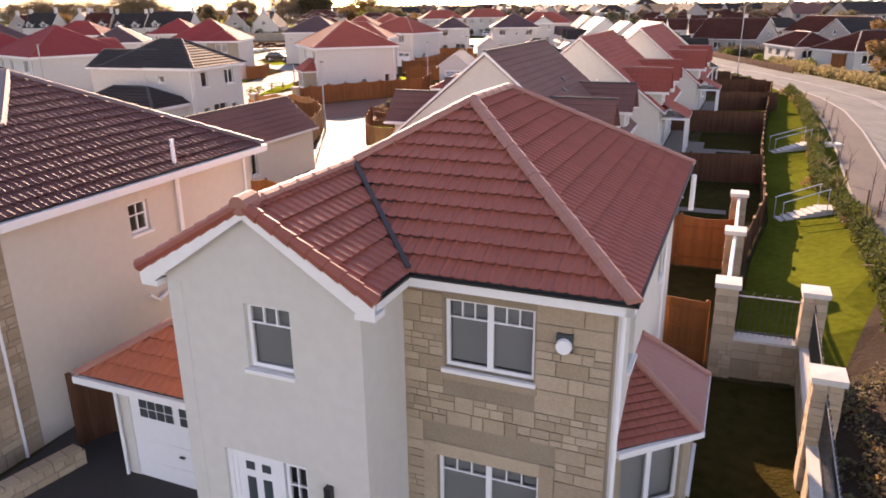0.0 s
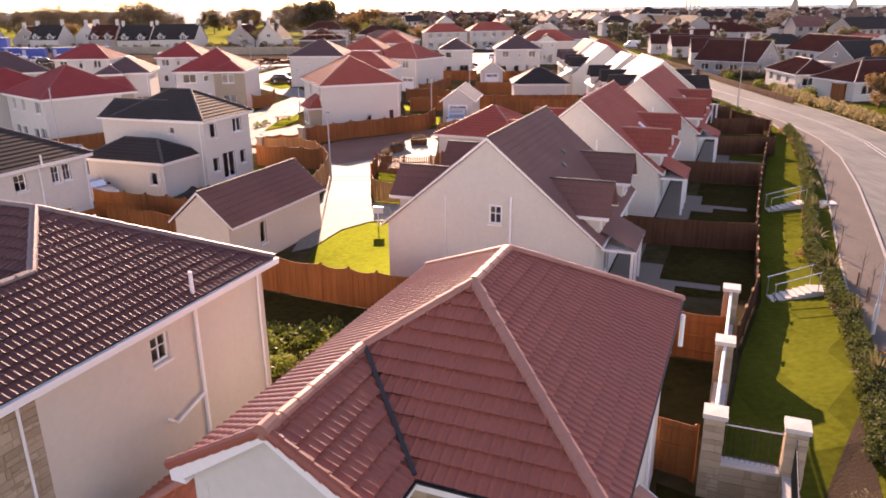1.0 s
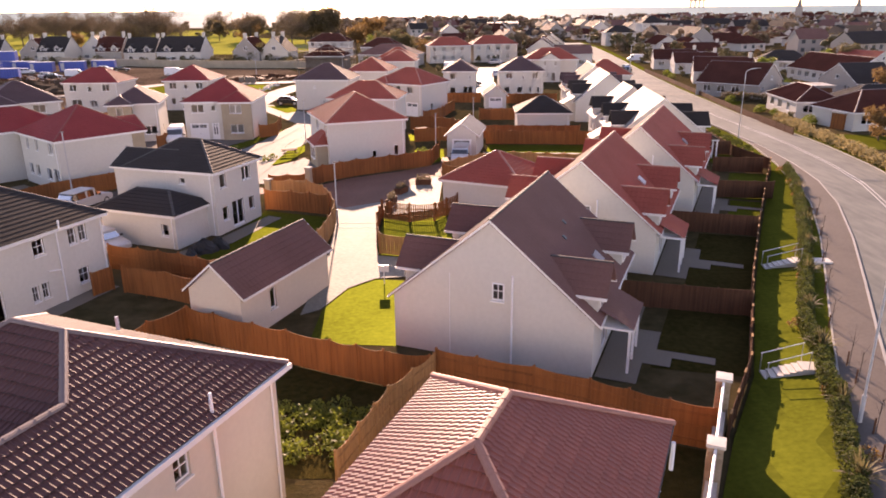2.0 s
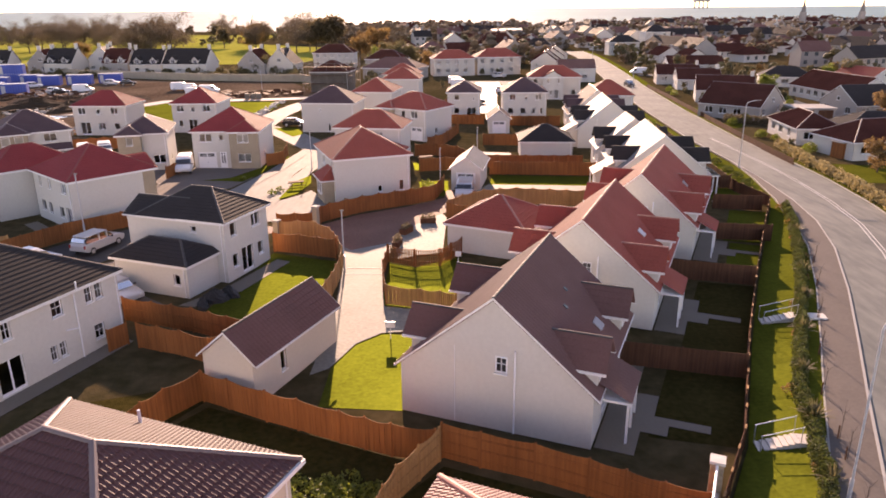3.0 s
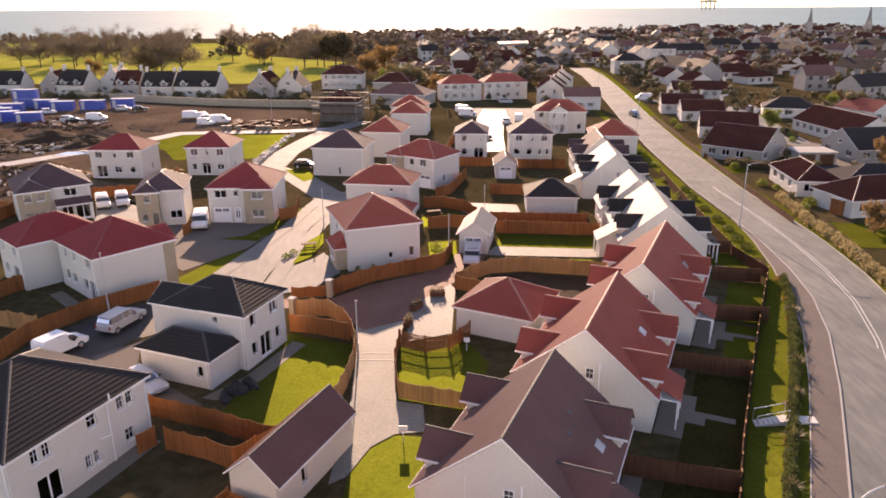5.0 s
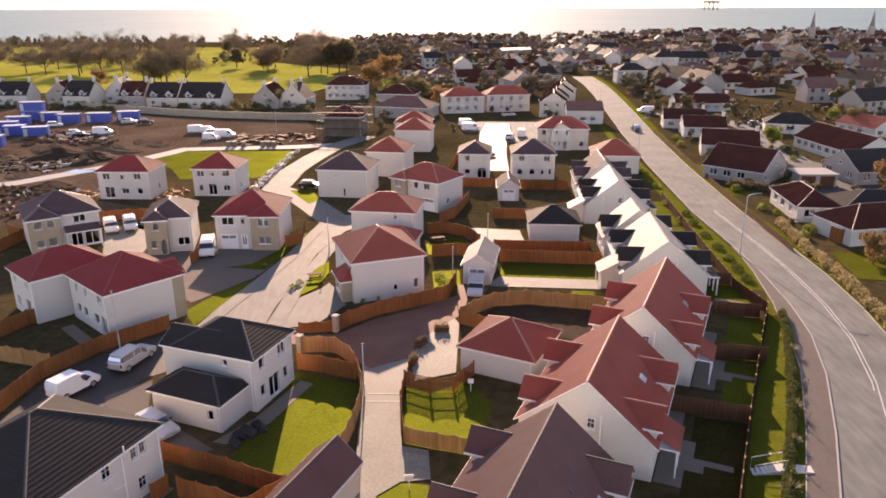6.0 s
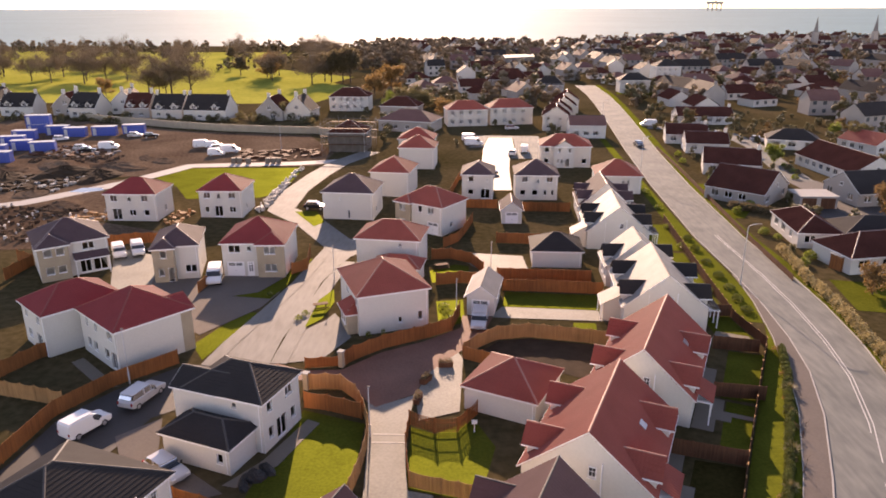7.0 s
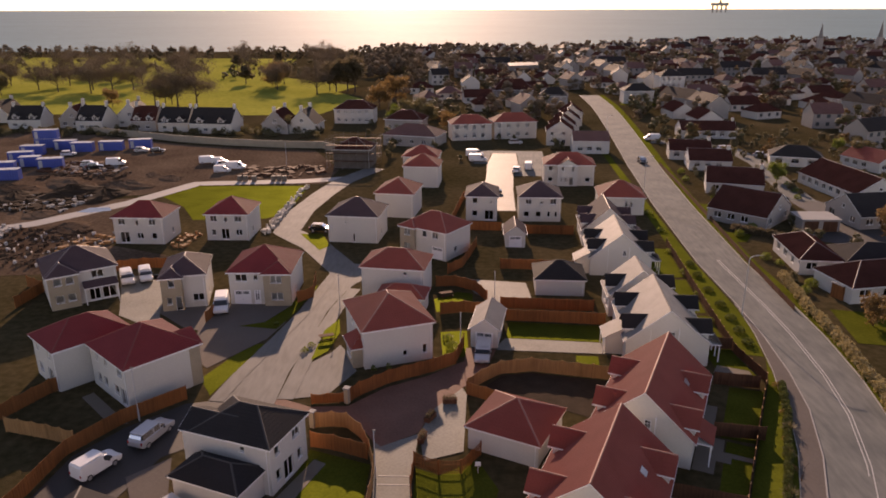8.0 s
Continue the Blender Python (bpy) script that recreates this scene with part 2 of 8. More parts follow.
# ---- mesh helpers ----
class MB:
    """Collects vertices and faces, then becomes one mesh object."""

    def __init__(self):
        self.v, self.f, self.uv = [], [], {}

    def add(self, verts, faces, uvs=None):
        k = len(self.v)
        self.v += [tuple(p) for p in verts]
        for i, fc in enumerate(faces):
            if uvs:
                self.uv[len(self.f)] = [uvs[j] for j in fc]
            self.f.append(tuple(k + j for j in fc))
        return self

    def box(self, x0, y0, z0, x1, y1, z1, m=None):
        vs = [Vector((x, y, z)) for z in (z0, z1) for x, y in ((x0, y0), (x1, y0), (x1, y1), (x0, y1))]
        if m:
            vs = [m @ p for p in vs]
        return self.add(vs, [(3, 2, 1, 0), (4, 5, 6, 7), (0, 1, 5, 4), (1, 2, 6, 5), (2, 3, 7, 6), (3, 0, 4, 7)])

    def prism(self, pts, vec):
        """A flat polygon (3D points) pushed along vec."""
        n = len(pts)
        a = [Vector(p) for p in pts]
        b = [p + Vector(vec) for p in a]
        return self.add(a + b, [tuple(range(n))[::-1], tuple(range(n, 2 * n))] + [(i, (i + 1) % n, n + (i + 1) % n, n + i) for i in range(n)])

    def tube(self, p, q, r, n=8, r2=None):
        p, q = Vector(p), Vector(q)
        r2 = r if r2 is None else r2
        z = (q - p).normalized()
        x = z.orthogonal().normalized()
        y = z.cross(x)
        ring = [(math.cos(2 * math.pi * i / n), math.sin(2 * math.pi * i / n)) for i in range(n)]
        vs = [p + (x * c + y * s) * r for c, s in ring] + [q + (x * c + y * s) * r2 for c, s in ring]
        return self.add(vs, [(i, (i + 1) % n, n + (i + 1) % n, n + i) for i in range(n)] + [tuple(range(n))[::-1], tuple(range(n, 2 * n))])

    def path(self, pts, r, n=8):
        """One unbroken tube through the points."""
        P = [Vector(p) for p in pts]
        rings = []
        x = (P[1] - P[0]).normalized().orthogonal().normalized()
        for i, p in enumerate(P):
            d = (P[min(i + 1, len(P) - 1)] - P[max(i - 1, 0)]).normalized()
            x = (x - d * x.dot(d)).normalized()
            y = d.cross(x)
            rings += [p + (x * math.cos(2 * math.pi * k / n) + y * math.sin(2 * math.pi * k / n)) * r for k in range(n)]
        fs = [(j * n + k, j * n + (k + 1) % n, (j + 1) * n + (k + 1) % n, (j + 1) * n + k) for j in range(len(P) - 1) for k in range(n)]
        return self.add(rings, fs + [tuple(range(n))[::-1], tuple(range(len(rings) - n, len(rings)))])

    def mesh(self, name, material):
        me = bpy.data.meshes.new(name)
        me.from_pydata(self.v, [], self.f)
        if self.uv:
            lay = me.uv_layers.new(name="UVMap").data
            for i, p in enumerate(me.polygons):
                if i in self.uv:
                    for li, c in zip(p.loop_indices, self.uv[i]):
                        lay[li].uv = c
        me.materials.append(material)
        me.update()
        return me


def part(name, mb, material, parent, label="", m=None):
    me = mb if isinstance(mb, bpy.types.Mesh) else mb.mesh(name, material)
    ob = new(name, me)
    ob.parent = parent
    if m is not None:
        ob.matrix_basis = m
    return tagged(ob, label)


def thing(name, label, category, x, y, z, rz=0, group="", kind=""):
    ob = new(name)
    ob.empty_display_size = 0.3
    ob.matrix_basis = pose(x, y, z, 0, 0, rz)
    return tagged(ob, label, category, group, kind)


def solid(name, mb, material, label, category="", kind="", group=""):
    """A top-level thing or piece of the setting that is one mesh."""
    return tagged(new(name, mb.mesh(name, material)), label, category, group, kind)


def clip_half(poly, n, d):
    """The part of a 3D polygon where n.p >= d."""
    out = []
    for i, p in enumerate(poly):
        q = poly[(i + 1) % len(poly)]
        a, b = n.dot(p) - d, n.dot(q) - d
        if a >= 0:
            out.append(p)
        if (a > 0 > b) or (a < 0 < b):
            out.append(p + (q - p) * (a / (a - b)))
    return out


def interp(x, table):
    if x <= table[0][0]:
        return table[0][1]
    for (a, va), (b, vb) in zip(table, table[1:]):
        if x <= b:
            return va + (vb - va) * (x - a) / (b - a)
    return table[-1][1]


def smooth(t):
    t = min(1, max(0, t))
    return t * t * (3 - 2 * t)


# ---- lie of the land ----
FENCE_X = [(-12, -2.0), (6, 4.6), (12, 7.2), (16, 9.0), (16.8, 7.2), (25, 11.2), (30, 14.0), (41, 18.5), (51, 22.9), (63, 28.4), (72, 32.6), (79, 31.6), (91, 32.2), (120, 34.0), (320, 40)]
KERB_X = [(-30, -6.8), (-10, 2.2), (5, 9.0), (16, 14.0), (25, 18.0), (33.4, 21.7), (40.2, 24.8), (48.5, 28.5), (57.8, 32.2), (66, 34.6), (74, 35.9), (84, 36.7), (94, 36.9), (111, 36.6), (146, 38.1), (184, 40.8), (234, 45.2), (270, 48.0), (300, 49.8), (335, 50.2)]


@functools.lru_cache(None)
def gz_raw(x, y):
    estate = interp(y, [(22, -0.5), (38, -0.4), (55, -0.1), (68, 0.0)])
    road = interp(y, [(0, 0.25), (60, 0.22), (110, 0.0)])
    a, b = interp(y, FENCE_X), interp(y, KERB_X) - interp(y, [(70, 2.1), (92, 0.2)])
    return estate + (road - estate) * smooth((x - a - 0.2) / max(0.5, b - a - 0.2))


def gz(x, y):
    """Height of the ground, straight between points two metres apart."""
    i, j = math.floor(x / 2), math.floor(y / 2)
    u, v = x / 2 - i, y / 2 - j
    a, b, c, d = gz_raw(2 * i, 2 * j), gz_raw(2 * i + 2, 2 * j), gz_raw(2 * i, 2 * j + 2), gz_raw(2 * i + 2, 2 * j + 2)
    return (a * (1 - u) + b * u) * (1 - v) + (c * (1 - u) + d * u) * v


def ticks(parts):
    out = []
    for a, b, step in parts:
        k = int(round((b - a) / step))
        out += [a + (b - a) * i / k for i in range(k)]
    return out + [parts[-1][1]]


GX = ticks([(-1500, -200, 100), (-200, -70, 10), (-70, 70, 2), (70, 200, 10), (200, 1500, 100)])
GY = ticks([(-150, -40, 10), (-40, 110, 2), (110, 230, 6), (230, 800, 19)])
COAST = [(-600, 655), (0, 650), (70, 670), (150, 740), (260, 790), (1500, 795)]
gb = MB()
gb.add([(x, y, gz(x, y) if y < interp(x, COAST) else -5.0) for y in GY for x in GX], [(j * len(GX) + i, j * len(GX) + i + 1, (j + 1) * len(GX) + i + 1, (j + 1) * len(GX) + i) for j in range(len(GY) - 1) for i in range(len(GX) - 1)])
solid("ground", gb, GROUND, "earth and rough grass between the plots, falling gently", kind="structure")
wb = MB()
wb.add([(-4000, 600, -1.5), (4000, 600, -1.5), (4000, 4920, -1.5), (-4000, 4920, -1.5)], [(0, 1, 2, 3)])
solid("water", wb, WATER, "calm grey sea glittering under the low sun", kind="structure")


def drape(name, pts, material, label, dz=0.03, kind="structure", step=2.0, thick=0.0):
    """A flat patch that follows the ground, cut to the outline pts."""
    mb = MB()
    xs, ys = [p[0] for p in pts], [p[1] for p in pts]
    poly0 = [Vector((*p, 0)) for p in pts]
    i0, i1 = math.floor(min(xs) / step), math.ceil(max(xs) / step)
    j0, j1 = math.floor(min(ys) / step), math.ceil(max(ys) / step)
    for i in range(i0, i1):
        col = clip_half(clip_half(poly0, Vector((1, 0, 0)), i * step), Vector((-1, 0, 0)), -(i + 1) * step)
        if len(col) < 3:
            continue
        for j in range(j0, j1):
            c = clip_half(clip_half(col, Vector((0, 1, 0)), j * step), Vector((0, -1, 0)), -(j + 1) * step)
            if len(c) > 2:
                area = sum(p.x * q.y - p.y * q.x for p, q in zip(c, c[1:] + c[:1]))
                if abs(area) > 1e-4:
                    c = c if area > 0 else c[::-1]
                    mb.add([(p.x, p.y, gz(p.x, p.y) + dz) for p in c], [tuple(range(len(c)))])
    return solid(name, mb, material, label, kind=kind)


def along(pts, step=2.0):
    """Points every step along a line, with the direction there."""
    out = []
    for (x0, y0), (x1, y1) in zip(pts, pts[1:]):
        d = math.hypot(x1 - x0, y1 - y0)
        k = max(1, round(d / step))
        for i in range(k):
            t = i / k
            out.append((x0 + (x1 - x0) * t, y0 + (y1 - y0) * t))
    out.append(tuple(pts[-1]))
    res = []
    for i, p in enumerate(out):
        a, b = out[max(0, i - 1)], out[min(len(out) - 1, i + 1)]
        d = Vector((b[0] - a[0], b[1] - a[1])).normalized()
        res.append((p[0], p[1], d))
    return res


def strip(name, pts, o0, o1, material, label, dz=0.04, height=0.0, kind="structure", cross=3, step=2.0):
    """A band beside a line, from offset o0 to o1 to its right; with a height it becomes a kerb."""
    mb = MB()
    rows = along(pts, step)
    f0 = o0 if callable(o0) else (lambda y: o0)
    f1 = o1 if callable(o1) else (lambda y: o1)
    vs = []
    for x, y, d in rows:
        r = Vector((d.y, -d.x))
        for k in range(cross + 1):
            o = f0(y) + (f1(y) - f0(y)) * k / cross
            px_, py_ = x + r.x * o, y + r.y * o
            vs.append((px_, py_, gz(px_, py_) + dz + height))
    w = cross + 1
    fs = [(i * w + k, i * w + k + 1, (i + 1) * w + k + 1, (i + 1) * w + k) for i in range(len(rows) - 1) for k in range(cross)]
    mb.add(vs, fs)
    if height:
        low = [(a, b, c - height - 0.1) for a, b, c in vs]
        n = len(vs)
        mb.add(vs + low, [(i * w, (i + 1) * w, n + (i + 1) * w, n + i * w) for i in range(len(rows) - 1)] + [((i + 1) * w + cross, i * w + cross, n + i * w + cross, n + (i + 1) * w + cross) for i in range(len(rows) - 1)])
    return solid(name, mb, material, label, kind=kind)


KERBLINE = [(x, y) for y, x in KERB_X]
near_taper = lambda y: -interp(y, [(70, 2.1), (92, 0.25)])
strip("road", KERBLINE, 0.0, lambda y: interp(y, [(60, 7.2), (90, 7.6), (170, 7.8), (300, 8.6)]), ASPHALT, "worn grey asphalt main road curving past the estate", 0.04, cross=5)
strip("pavement", [p for p in KERBLINE if p[1] < 95], near_taper, -0.14, PAVE, "pinkish chip-surfaced footpath beside the road", 0.12)
strip("kerb", KERBLINE, -0.14, 0.0, KERB, "pale concrete kerb along the road", 0.03, 0.11, cross=1)
strip("kerb", [p for p in KERBLINE if p[1] < 95], lambda y: near_taper(y) - 0.08, near_taper, KERB, "thin concrete edging of the footpath", 0.03, 0.12, cross=1)
strip("kerb", [p for p in KERBLINE if p[1] > 0], lambda y: interp(y, [(60, 7.2), (90, 7.6), (170, 7.8), (300, 8.6)]), lambda y: interp(y, [(60, 7.35), (90, 7.75), (170, 7.95), (300, 8.75)]), KERB, "far concrete kerb of the road", 0.03, 0.08, cross=1)
strip("verge", KERBLINE, lambda y: interp(y, [(60, 7.35), (90, 7.75), (170, 7.95), (300, 8.75)]), lambda y: interp(y, [(60, 9.2), (90, 9.4), (170, 9.9), (300, 11.0)]), GRASS, "sunlit grass verge beyond the road", 0.06)

# road markings
def dashes(pts, o, w, on, off, y0, y1, label):
    mb = MB()
    rows = along([p for p in pts], 0.5)
    run = 0.0
    for (x, y, d), (x2, y2, d2) in zip(rows, rows[1:]):
        if y0 <= y <= y1 and run % (on + off) < on:
            r, r2 = Vector((d.y, -d.x)), Vector((d2.y, -d2.x))
            q = [(x + r.x * (o - w / 2), y + r.y * (o - w / 2)), (x + r.x * (o + w / 2), y + r.y * (o + w / 2)), (x2 + r2.x * (o + w / 2), y2 + r2.y * (o + w / 2)), (x2 + r2.x * (o - w / 2), y2 + r2.y * (o - w / 2))]
            mb.add([(a, b, gz(a, b) + 0.055) for a, b in q], [(0, 1, 2, 3)])
        run += math.hypot(x2 - x, y2 - y)
    solid("road_marking", mb, LINE, label, kind="structure")


dashes(KERBLINE, 3.5, 0.11, 1, 0, 56, 112, "worn white centre line")
dashes(KERBLINE, 3.85, 0.11, 1, 0, 52, 112, "second worn white centre line")
dashes(KERBLINE, 3.7, 0.11, 3, 4, 10, 52, "broken white centre line")

# estate roads, drives and lawns, as outlines in plan
drape("road", [(-20.85, 66.0), (-20.9, 73.0), (-20.2, 80.0), (-19.7, 90.2), (-18.4, 97.0), (-17.3, 100.6), (-15.0, 104.0), (-15.0, 109.0), (-21.5, 109.0), (-22.4, 101.0), (-23.6, 90.0), (-25.2, 81.5), (-27.2, 72.0), (-27.9, 66.4)], ESTATE_ROAD, "grey asphalt estate road sweeping between the houses", 0.05)
# lower end of the same road; its shade is put into the darker asphalt
drape("road", [(-20.9, 63.4), (-20.85, 66.0), (-27.9, 66.4), (-30.2, 65.8), (-34.6, 61.2), (-37.4, 56.4), (-38.0, 49.6), (-39.4, 44.0), (-36.0, 40.0), (-31.4, 47.5), (-29.0, 56.5)], ASPHALT_DARK, "asphalt lane with its shade in the dark colour", 0.05)
drape("bed", [(0.7, 69.6), (3.3, 72.8), (6.7, 73.6), (13.5, 72.2), (16.8, 71.4), (14.5, 63.0), (8.0, 66.5)], SOIL, "freshly dug brown earth garden", 0.03)
strip("road", [(-18.5, 103.5), (-27.0, 118.0), (-34.0, 126.0), (-34.2, 140.0), (-32.4, 154.0), (-30.0, 166.0), (-24.0, 180.0)], -2.4, 2.6, ESTATE_ROAD, "estate road past the building plots, glare in its pale colour", 0.08)
strip("pavement", [(-20.8, 67.0), (-20.6, 76.0), (-20.0, 84.0), (-19.4, 91.0), (-18.0, 98.5)], 0.0, 1.8, ESTATE_ROAD, "pale paved footway", 0.09)
strip("pavement", [(-28.0, 66.5), (-27.2, 72.0), (-25.2, 81.5), (-23.6, 90.0), (-22.4, 101.0)], 0.0, 1.7, ESTATE_ROAD, "pale paved footway", 0.09)
drape("road", [(-20.8, 67.4), (-20.9, 62.9), (-16.9, 63.6), (-13.0, 63.8), (-10.4, 60.9), (-9.0, 58.6), (-5.3, 61.2), (-4.0, 65.5), (-1.1, 69.9), (1.4, 73.4), (3.0, 79.4), (-0.7, 79.6), (-0.9, 76.2), (-5.0, 72.5), (-9.4, 69.8), (-13.0, 65.9), (-17.0, 65.6)], PAVIOUR, "red block-paved turning area", 0.06)
drape("drive", [(-9.5, 59.6), (-8.9, 54.4), (-8.3, 46.0), (-8.4, 37.2), (-7.4, 38.0), (-6.2, 41.2), (-4.7, 42.7), (-2.6, 43.0), (-2.9, 46.4), (-4.9, 46.9), (-5.3, 50.0), (-5.5, 55.0), (-5.3, 61.0), (-8.8, 58.8)], CONCRETE, "pale sunlit paved drive", 0.07)
drape("drive", [(-5.2, 61.2), (-4.0, 65.5), (-1.1, 69.9), (-0.6, 68.6), (-0.9, 58.2), (-4.6, 56.6)], CONCRETE, "pale paved parking bay", 0.08)
drape("lawn", [(-6.2, 41.2), (-4.7, 42.7), (-2.7, 42.4), (-2.4, 33.4), (-7.3, 33.8), (-7.3, 38.2)], GRASS, "bright mown front lawn", 0.02)
drape("lawn", [(-5.2, 47.2), (0.6, 45.6), (2.2, 52.8), (0.4, 57.0), (-3.0, 54.6), (-5.2, 55.6)], GRASS, "mown garden lawn half in shade", 0.02)
drape("lawn", [(-17.6, 44.2), (-12.4, 41.2), (-10.0, 43.4), (-9.4, 49.5), (-9.4, 56.0), (-15.4, 58.2), (-16.0, 53.6), (-16.9, 49.8)], GRASS, "mown garden lawn inside a curved fence", 0.02)
drape("drive", [(-19.0, 67.2), (-18.9, 75.2), (-16.9, 78.0), (-16.2, 80.0), (-14.8, 77.6), (-13.2, 73.4), (-15.6, 68.0)], ESTATE_ROAD, "pale paved drive beside the red-roofed house", 0.055)
drape("drive", [(-47.6, 88.0), (-51.0, 96.0), (-54.0, 102.0), (-48.0, 104.0), (-45.4, 98.5), (-43.2, 91.5), (-41.9, 87.6), (-38.6, 84.4), (-43.2, 85.2)], CONCRETE, "pale paved court between stone-fronted houses", 0.05)
drape("lawn", [(-30.5, 71.2), (-28.5, 76.8), (-27.0, 80.2), (-25.6, 80.0), (-28.2, 67.6)], GRASS, "roadside lawn wedge", 0.02)
drape("lawn", [(-30.3, 85.0), (-27.3, 86.4), (-25.2, 91.6), (-24.6, 97.4), (-22.8, 99.5), (-23.0, 96.0), (-24.3, 88.0), (-25.2, 84.2)], GRASS, "roadside lawn strip", 0.085)
drape("lawn", [(-19.0, 75.8), (-18.9, 84.0), (-17.6, 87.6), (-16.8, 83.4), (-17.4, 78.2)], GRASS, "small front lawn", 0.1)
drape("lawn", [(-68.9, 152.6), (-63.9, 160.3), (-37.0, 161.2), (-36.9, 138.8), (-40.1, 134.4), (-54.0, 133.2), (-59.5, 142.8)], GRASS, "bright open green among the new houses", 0.02)
drape("lawn", [(-31.0, 124.6), (-27.0, 124.8), (-24.4, 118.0), (-25.8, 115.6)], GRASS, "corner lawn", 0.1)
drape("lawn", [(-5.3, 94.9), (-1.8, 97.6), (0.2, 97.0), (0.2, 91.7), (-4.8, 90.4)], GRASS, "small back lawn", 0.02)
drape("lawn", [(-4.0, 84.0), (-0.6, 84.6), (-0.4, 77.6), (-3.4, 76.2)], GRASS, "small side lawn", 0.02)
drape("lawn", [(4.9, 87.4), (17.2, 86.4), (16.6, 81.6), (4.3, 82.6)], GRASS, "narrow garden lawn", 0.02)
drape("drive", [(2.6, 79.2), (16.4, 78.4), (16.6, 81.4), (4.2, 82.4)], CONCRETE, "pale garden path", 0.06)
drape("lawn", [(12.4, 78.0), (15.0, 77.8), (14.7, 74.6), (12.0, 75.0)], GRASS, "tiny square of lawn", 0.02)
drape("drive", [(-2.0, 103.0), (8.2, 101.4), (8.6, 95.0), (4.0, 92.6), (0.6, 97.0)], CONCRETE, "pale paved garage court", 0.06)
# glare put into the shape: a glossier patch outlined along the bright lane
drape("road", [(3.0, 141.0), (9.2, 141.0), (9.7, 158.0), (10.6, 172.0), (12.6, 186.0), (13.0, 200.0), (6.4, 200.0), (4.6, 186.0), (4.0, 172.0), (2.9, 157.0)], GLARE_ASPHALT, "far street with its sun glare put in as a glossier patch", 0.08)
drape("road", [(10.8, 172.2), (19.5, 172.0), (20.5, 203.0), (2.0, 204.0), (1.0, 186.0), (4.4, 186.2), (6.2, 200.2), (13.2, 200.2), (12.8, 186.0)], ASPHALT, "asphalt parking beside the glaring street", 0.07)
drape("drive", [(-26.4, 51.6), (-19.2, 46.2), (-22.3, 44.8), (-27.5, 47.5), (-31.0, 53.5), (-28.0, 56.5)], PAVE, "block-paved drive beside the garage", 0.07)
drape("drive", [(-45.5, 100.0), (-42.5, 89.0), (-37.5, 84.5), (-33.6, 83.0), (-31.5, 89.0), (-36.4, 91.0), (-42.6, 96.0), (-45.0, 103.5), (-52.0, 103.0)], PAVE, "shared block-paved parking court", 0.05)
drape("drive", [(-34.6, 80.8), (-36.8, 91.0), (-34.4, 92.4), (-24.6, 91.8), (-24.6, 86.0), (-25.7, 81.4), (-30.6, 73.6), (-33.2, 76.0)], PAVE, "block-paved drive", 0.065)
drape("yard", [(-140, 140), (-72, 152), (-62, 162), (-34, 163), (-33, 178), (-44, 203), (-82, 210), (-125, 230), (-150, 240)], DIRT, "bare muddy building yard with tracks", 0.04, step=10)
drape("yard", [(-95, 100), (-58, 104), (-50, 112), (-64, 118), (-70, 150), (-110, 138)], DIRT, "churned building plot", 0.04, step=6)
strip("road", [(-110, 112), (-84, 130), (-72, 146), (-64, 163), (-40, 166), (-30, 169)], -1.6, 2.4, KERB, "dusty site track", 0.06)
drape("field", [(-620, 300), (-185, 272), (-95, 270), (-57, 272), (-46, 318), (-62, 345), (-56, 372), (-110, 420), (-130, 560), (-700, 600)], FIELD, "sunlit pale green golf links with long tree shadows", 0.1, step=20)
# the grass bank by the road
bank_x = [(y, interp(y, FENCE_X)) for y in (17, 20, 25, 30, 35, 41, 46, 51, 57, 63, 68, 72)]
drape("lawn", [(x + 0.15, y) for y, x in bank_x] + [(interp(y, KERB_X) - interp(y, [(70, 2.1), (92, 0.25)]) - 0.1, y) for y in (78, 72, 66, 60, 54, 48, 42, 36, 30, 25, 20, 14)] + [(9.3, 15.8)], GRASS, "bright mown bank between the gardens and the footpath", 0.06)
drape("lawn", [(31.8, 79), (32.3, 91), (34.2, 120), (37, 200), (38.6, 200), (37.2, 145), (36.2, 112), (36.4, 92), (36.0, 86), (34.6, 78)], GRASS, "grass strip beside the road", 0.02)
# back gardens of the row; the two nearest use grass darkened for shade
for a, b, c, d, lab in [(31.0, 38.4, 9.6, 0.4, "back lawn with shade put into its grass colour"), (39.4, 51.4, 13.6, 0.5, "shaded back lawn"), (52.6, 60.6, 21.0, 0.5, "part-lit back lawn"), (61.2, 71.0, 24.0, 0.5, "sunlit back lawn")]:
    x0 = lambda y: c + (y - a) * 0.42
    drape("lawn", [(x0(a), a), (interp(a, FENCE_X) - d, a - 1.0), (interp(b, FENCE_X) - d, b - 1.0), (x0(b), b)], ROUGH_SHADED_GRASS if b < 52 else GRASS, lab, 0.02)
for a, b in [(73.4, 80.2), (81.0, 90.0), (91.0, 103.4), (104.4, 118.0)]:
    drape("lawn", [(28.0, a), (interp(a, FENCE_X) - 0.4, a), (interp(b, FENCE_X) - 0.4, b), (28.0, b)], GRASS, "sunlit back lawn of a row house", 0.02)
# these shaded gardens take the same darkened grass
drape("lawn", [(-0.5, 28.6), (10.0, 24.2), (9.2, 20.0), (5.6, 18.5), (-2.6, 22.0), (-2.6, 26.0)], ROUGH_SHADED_GRASS, "shaded rough back garden", 0.02)
drape("lawn", [(-15.4, 30.6), (-13.2, 33.8), (-1.4, 28.6), (-3.6, 22.6), (-6.0, 22.6)], ROUGH_SHADED_GRASS, "shaded weedy back garden", 0.02)
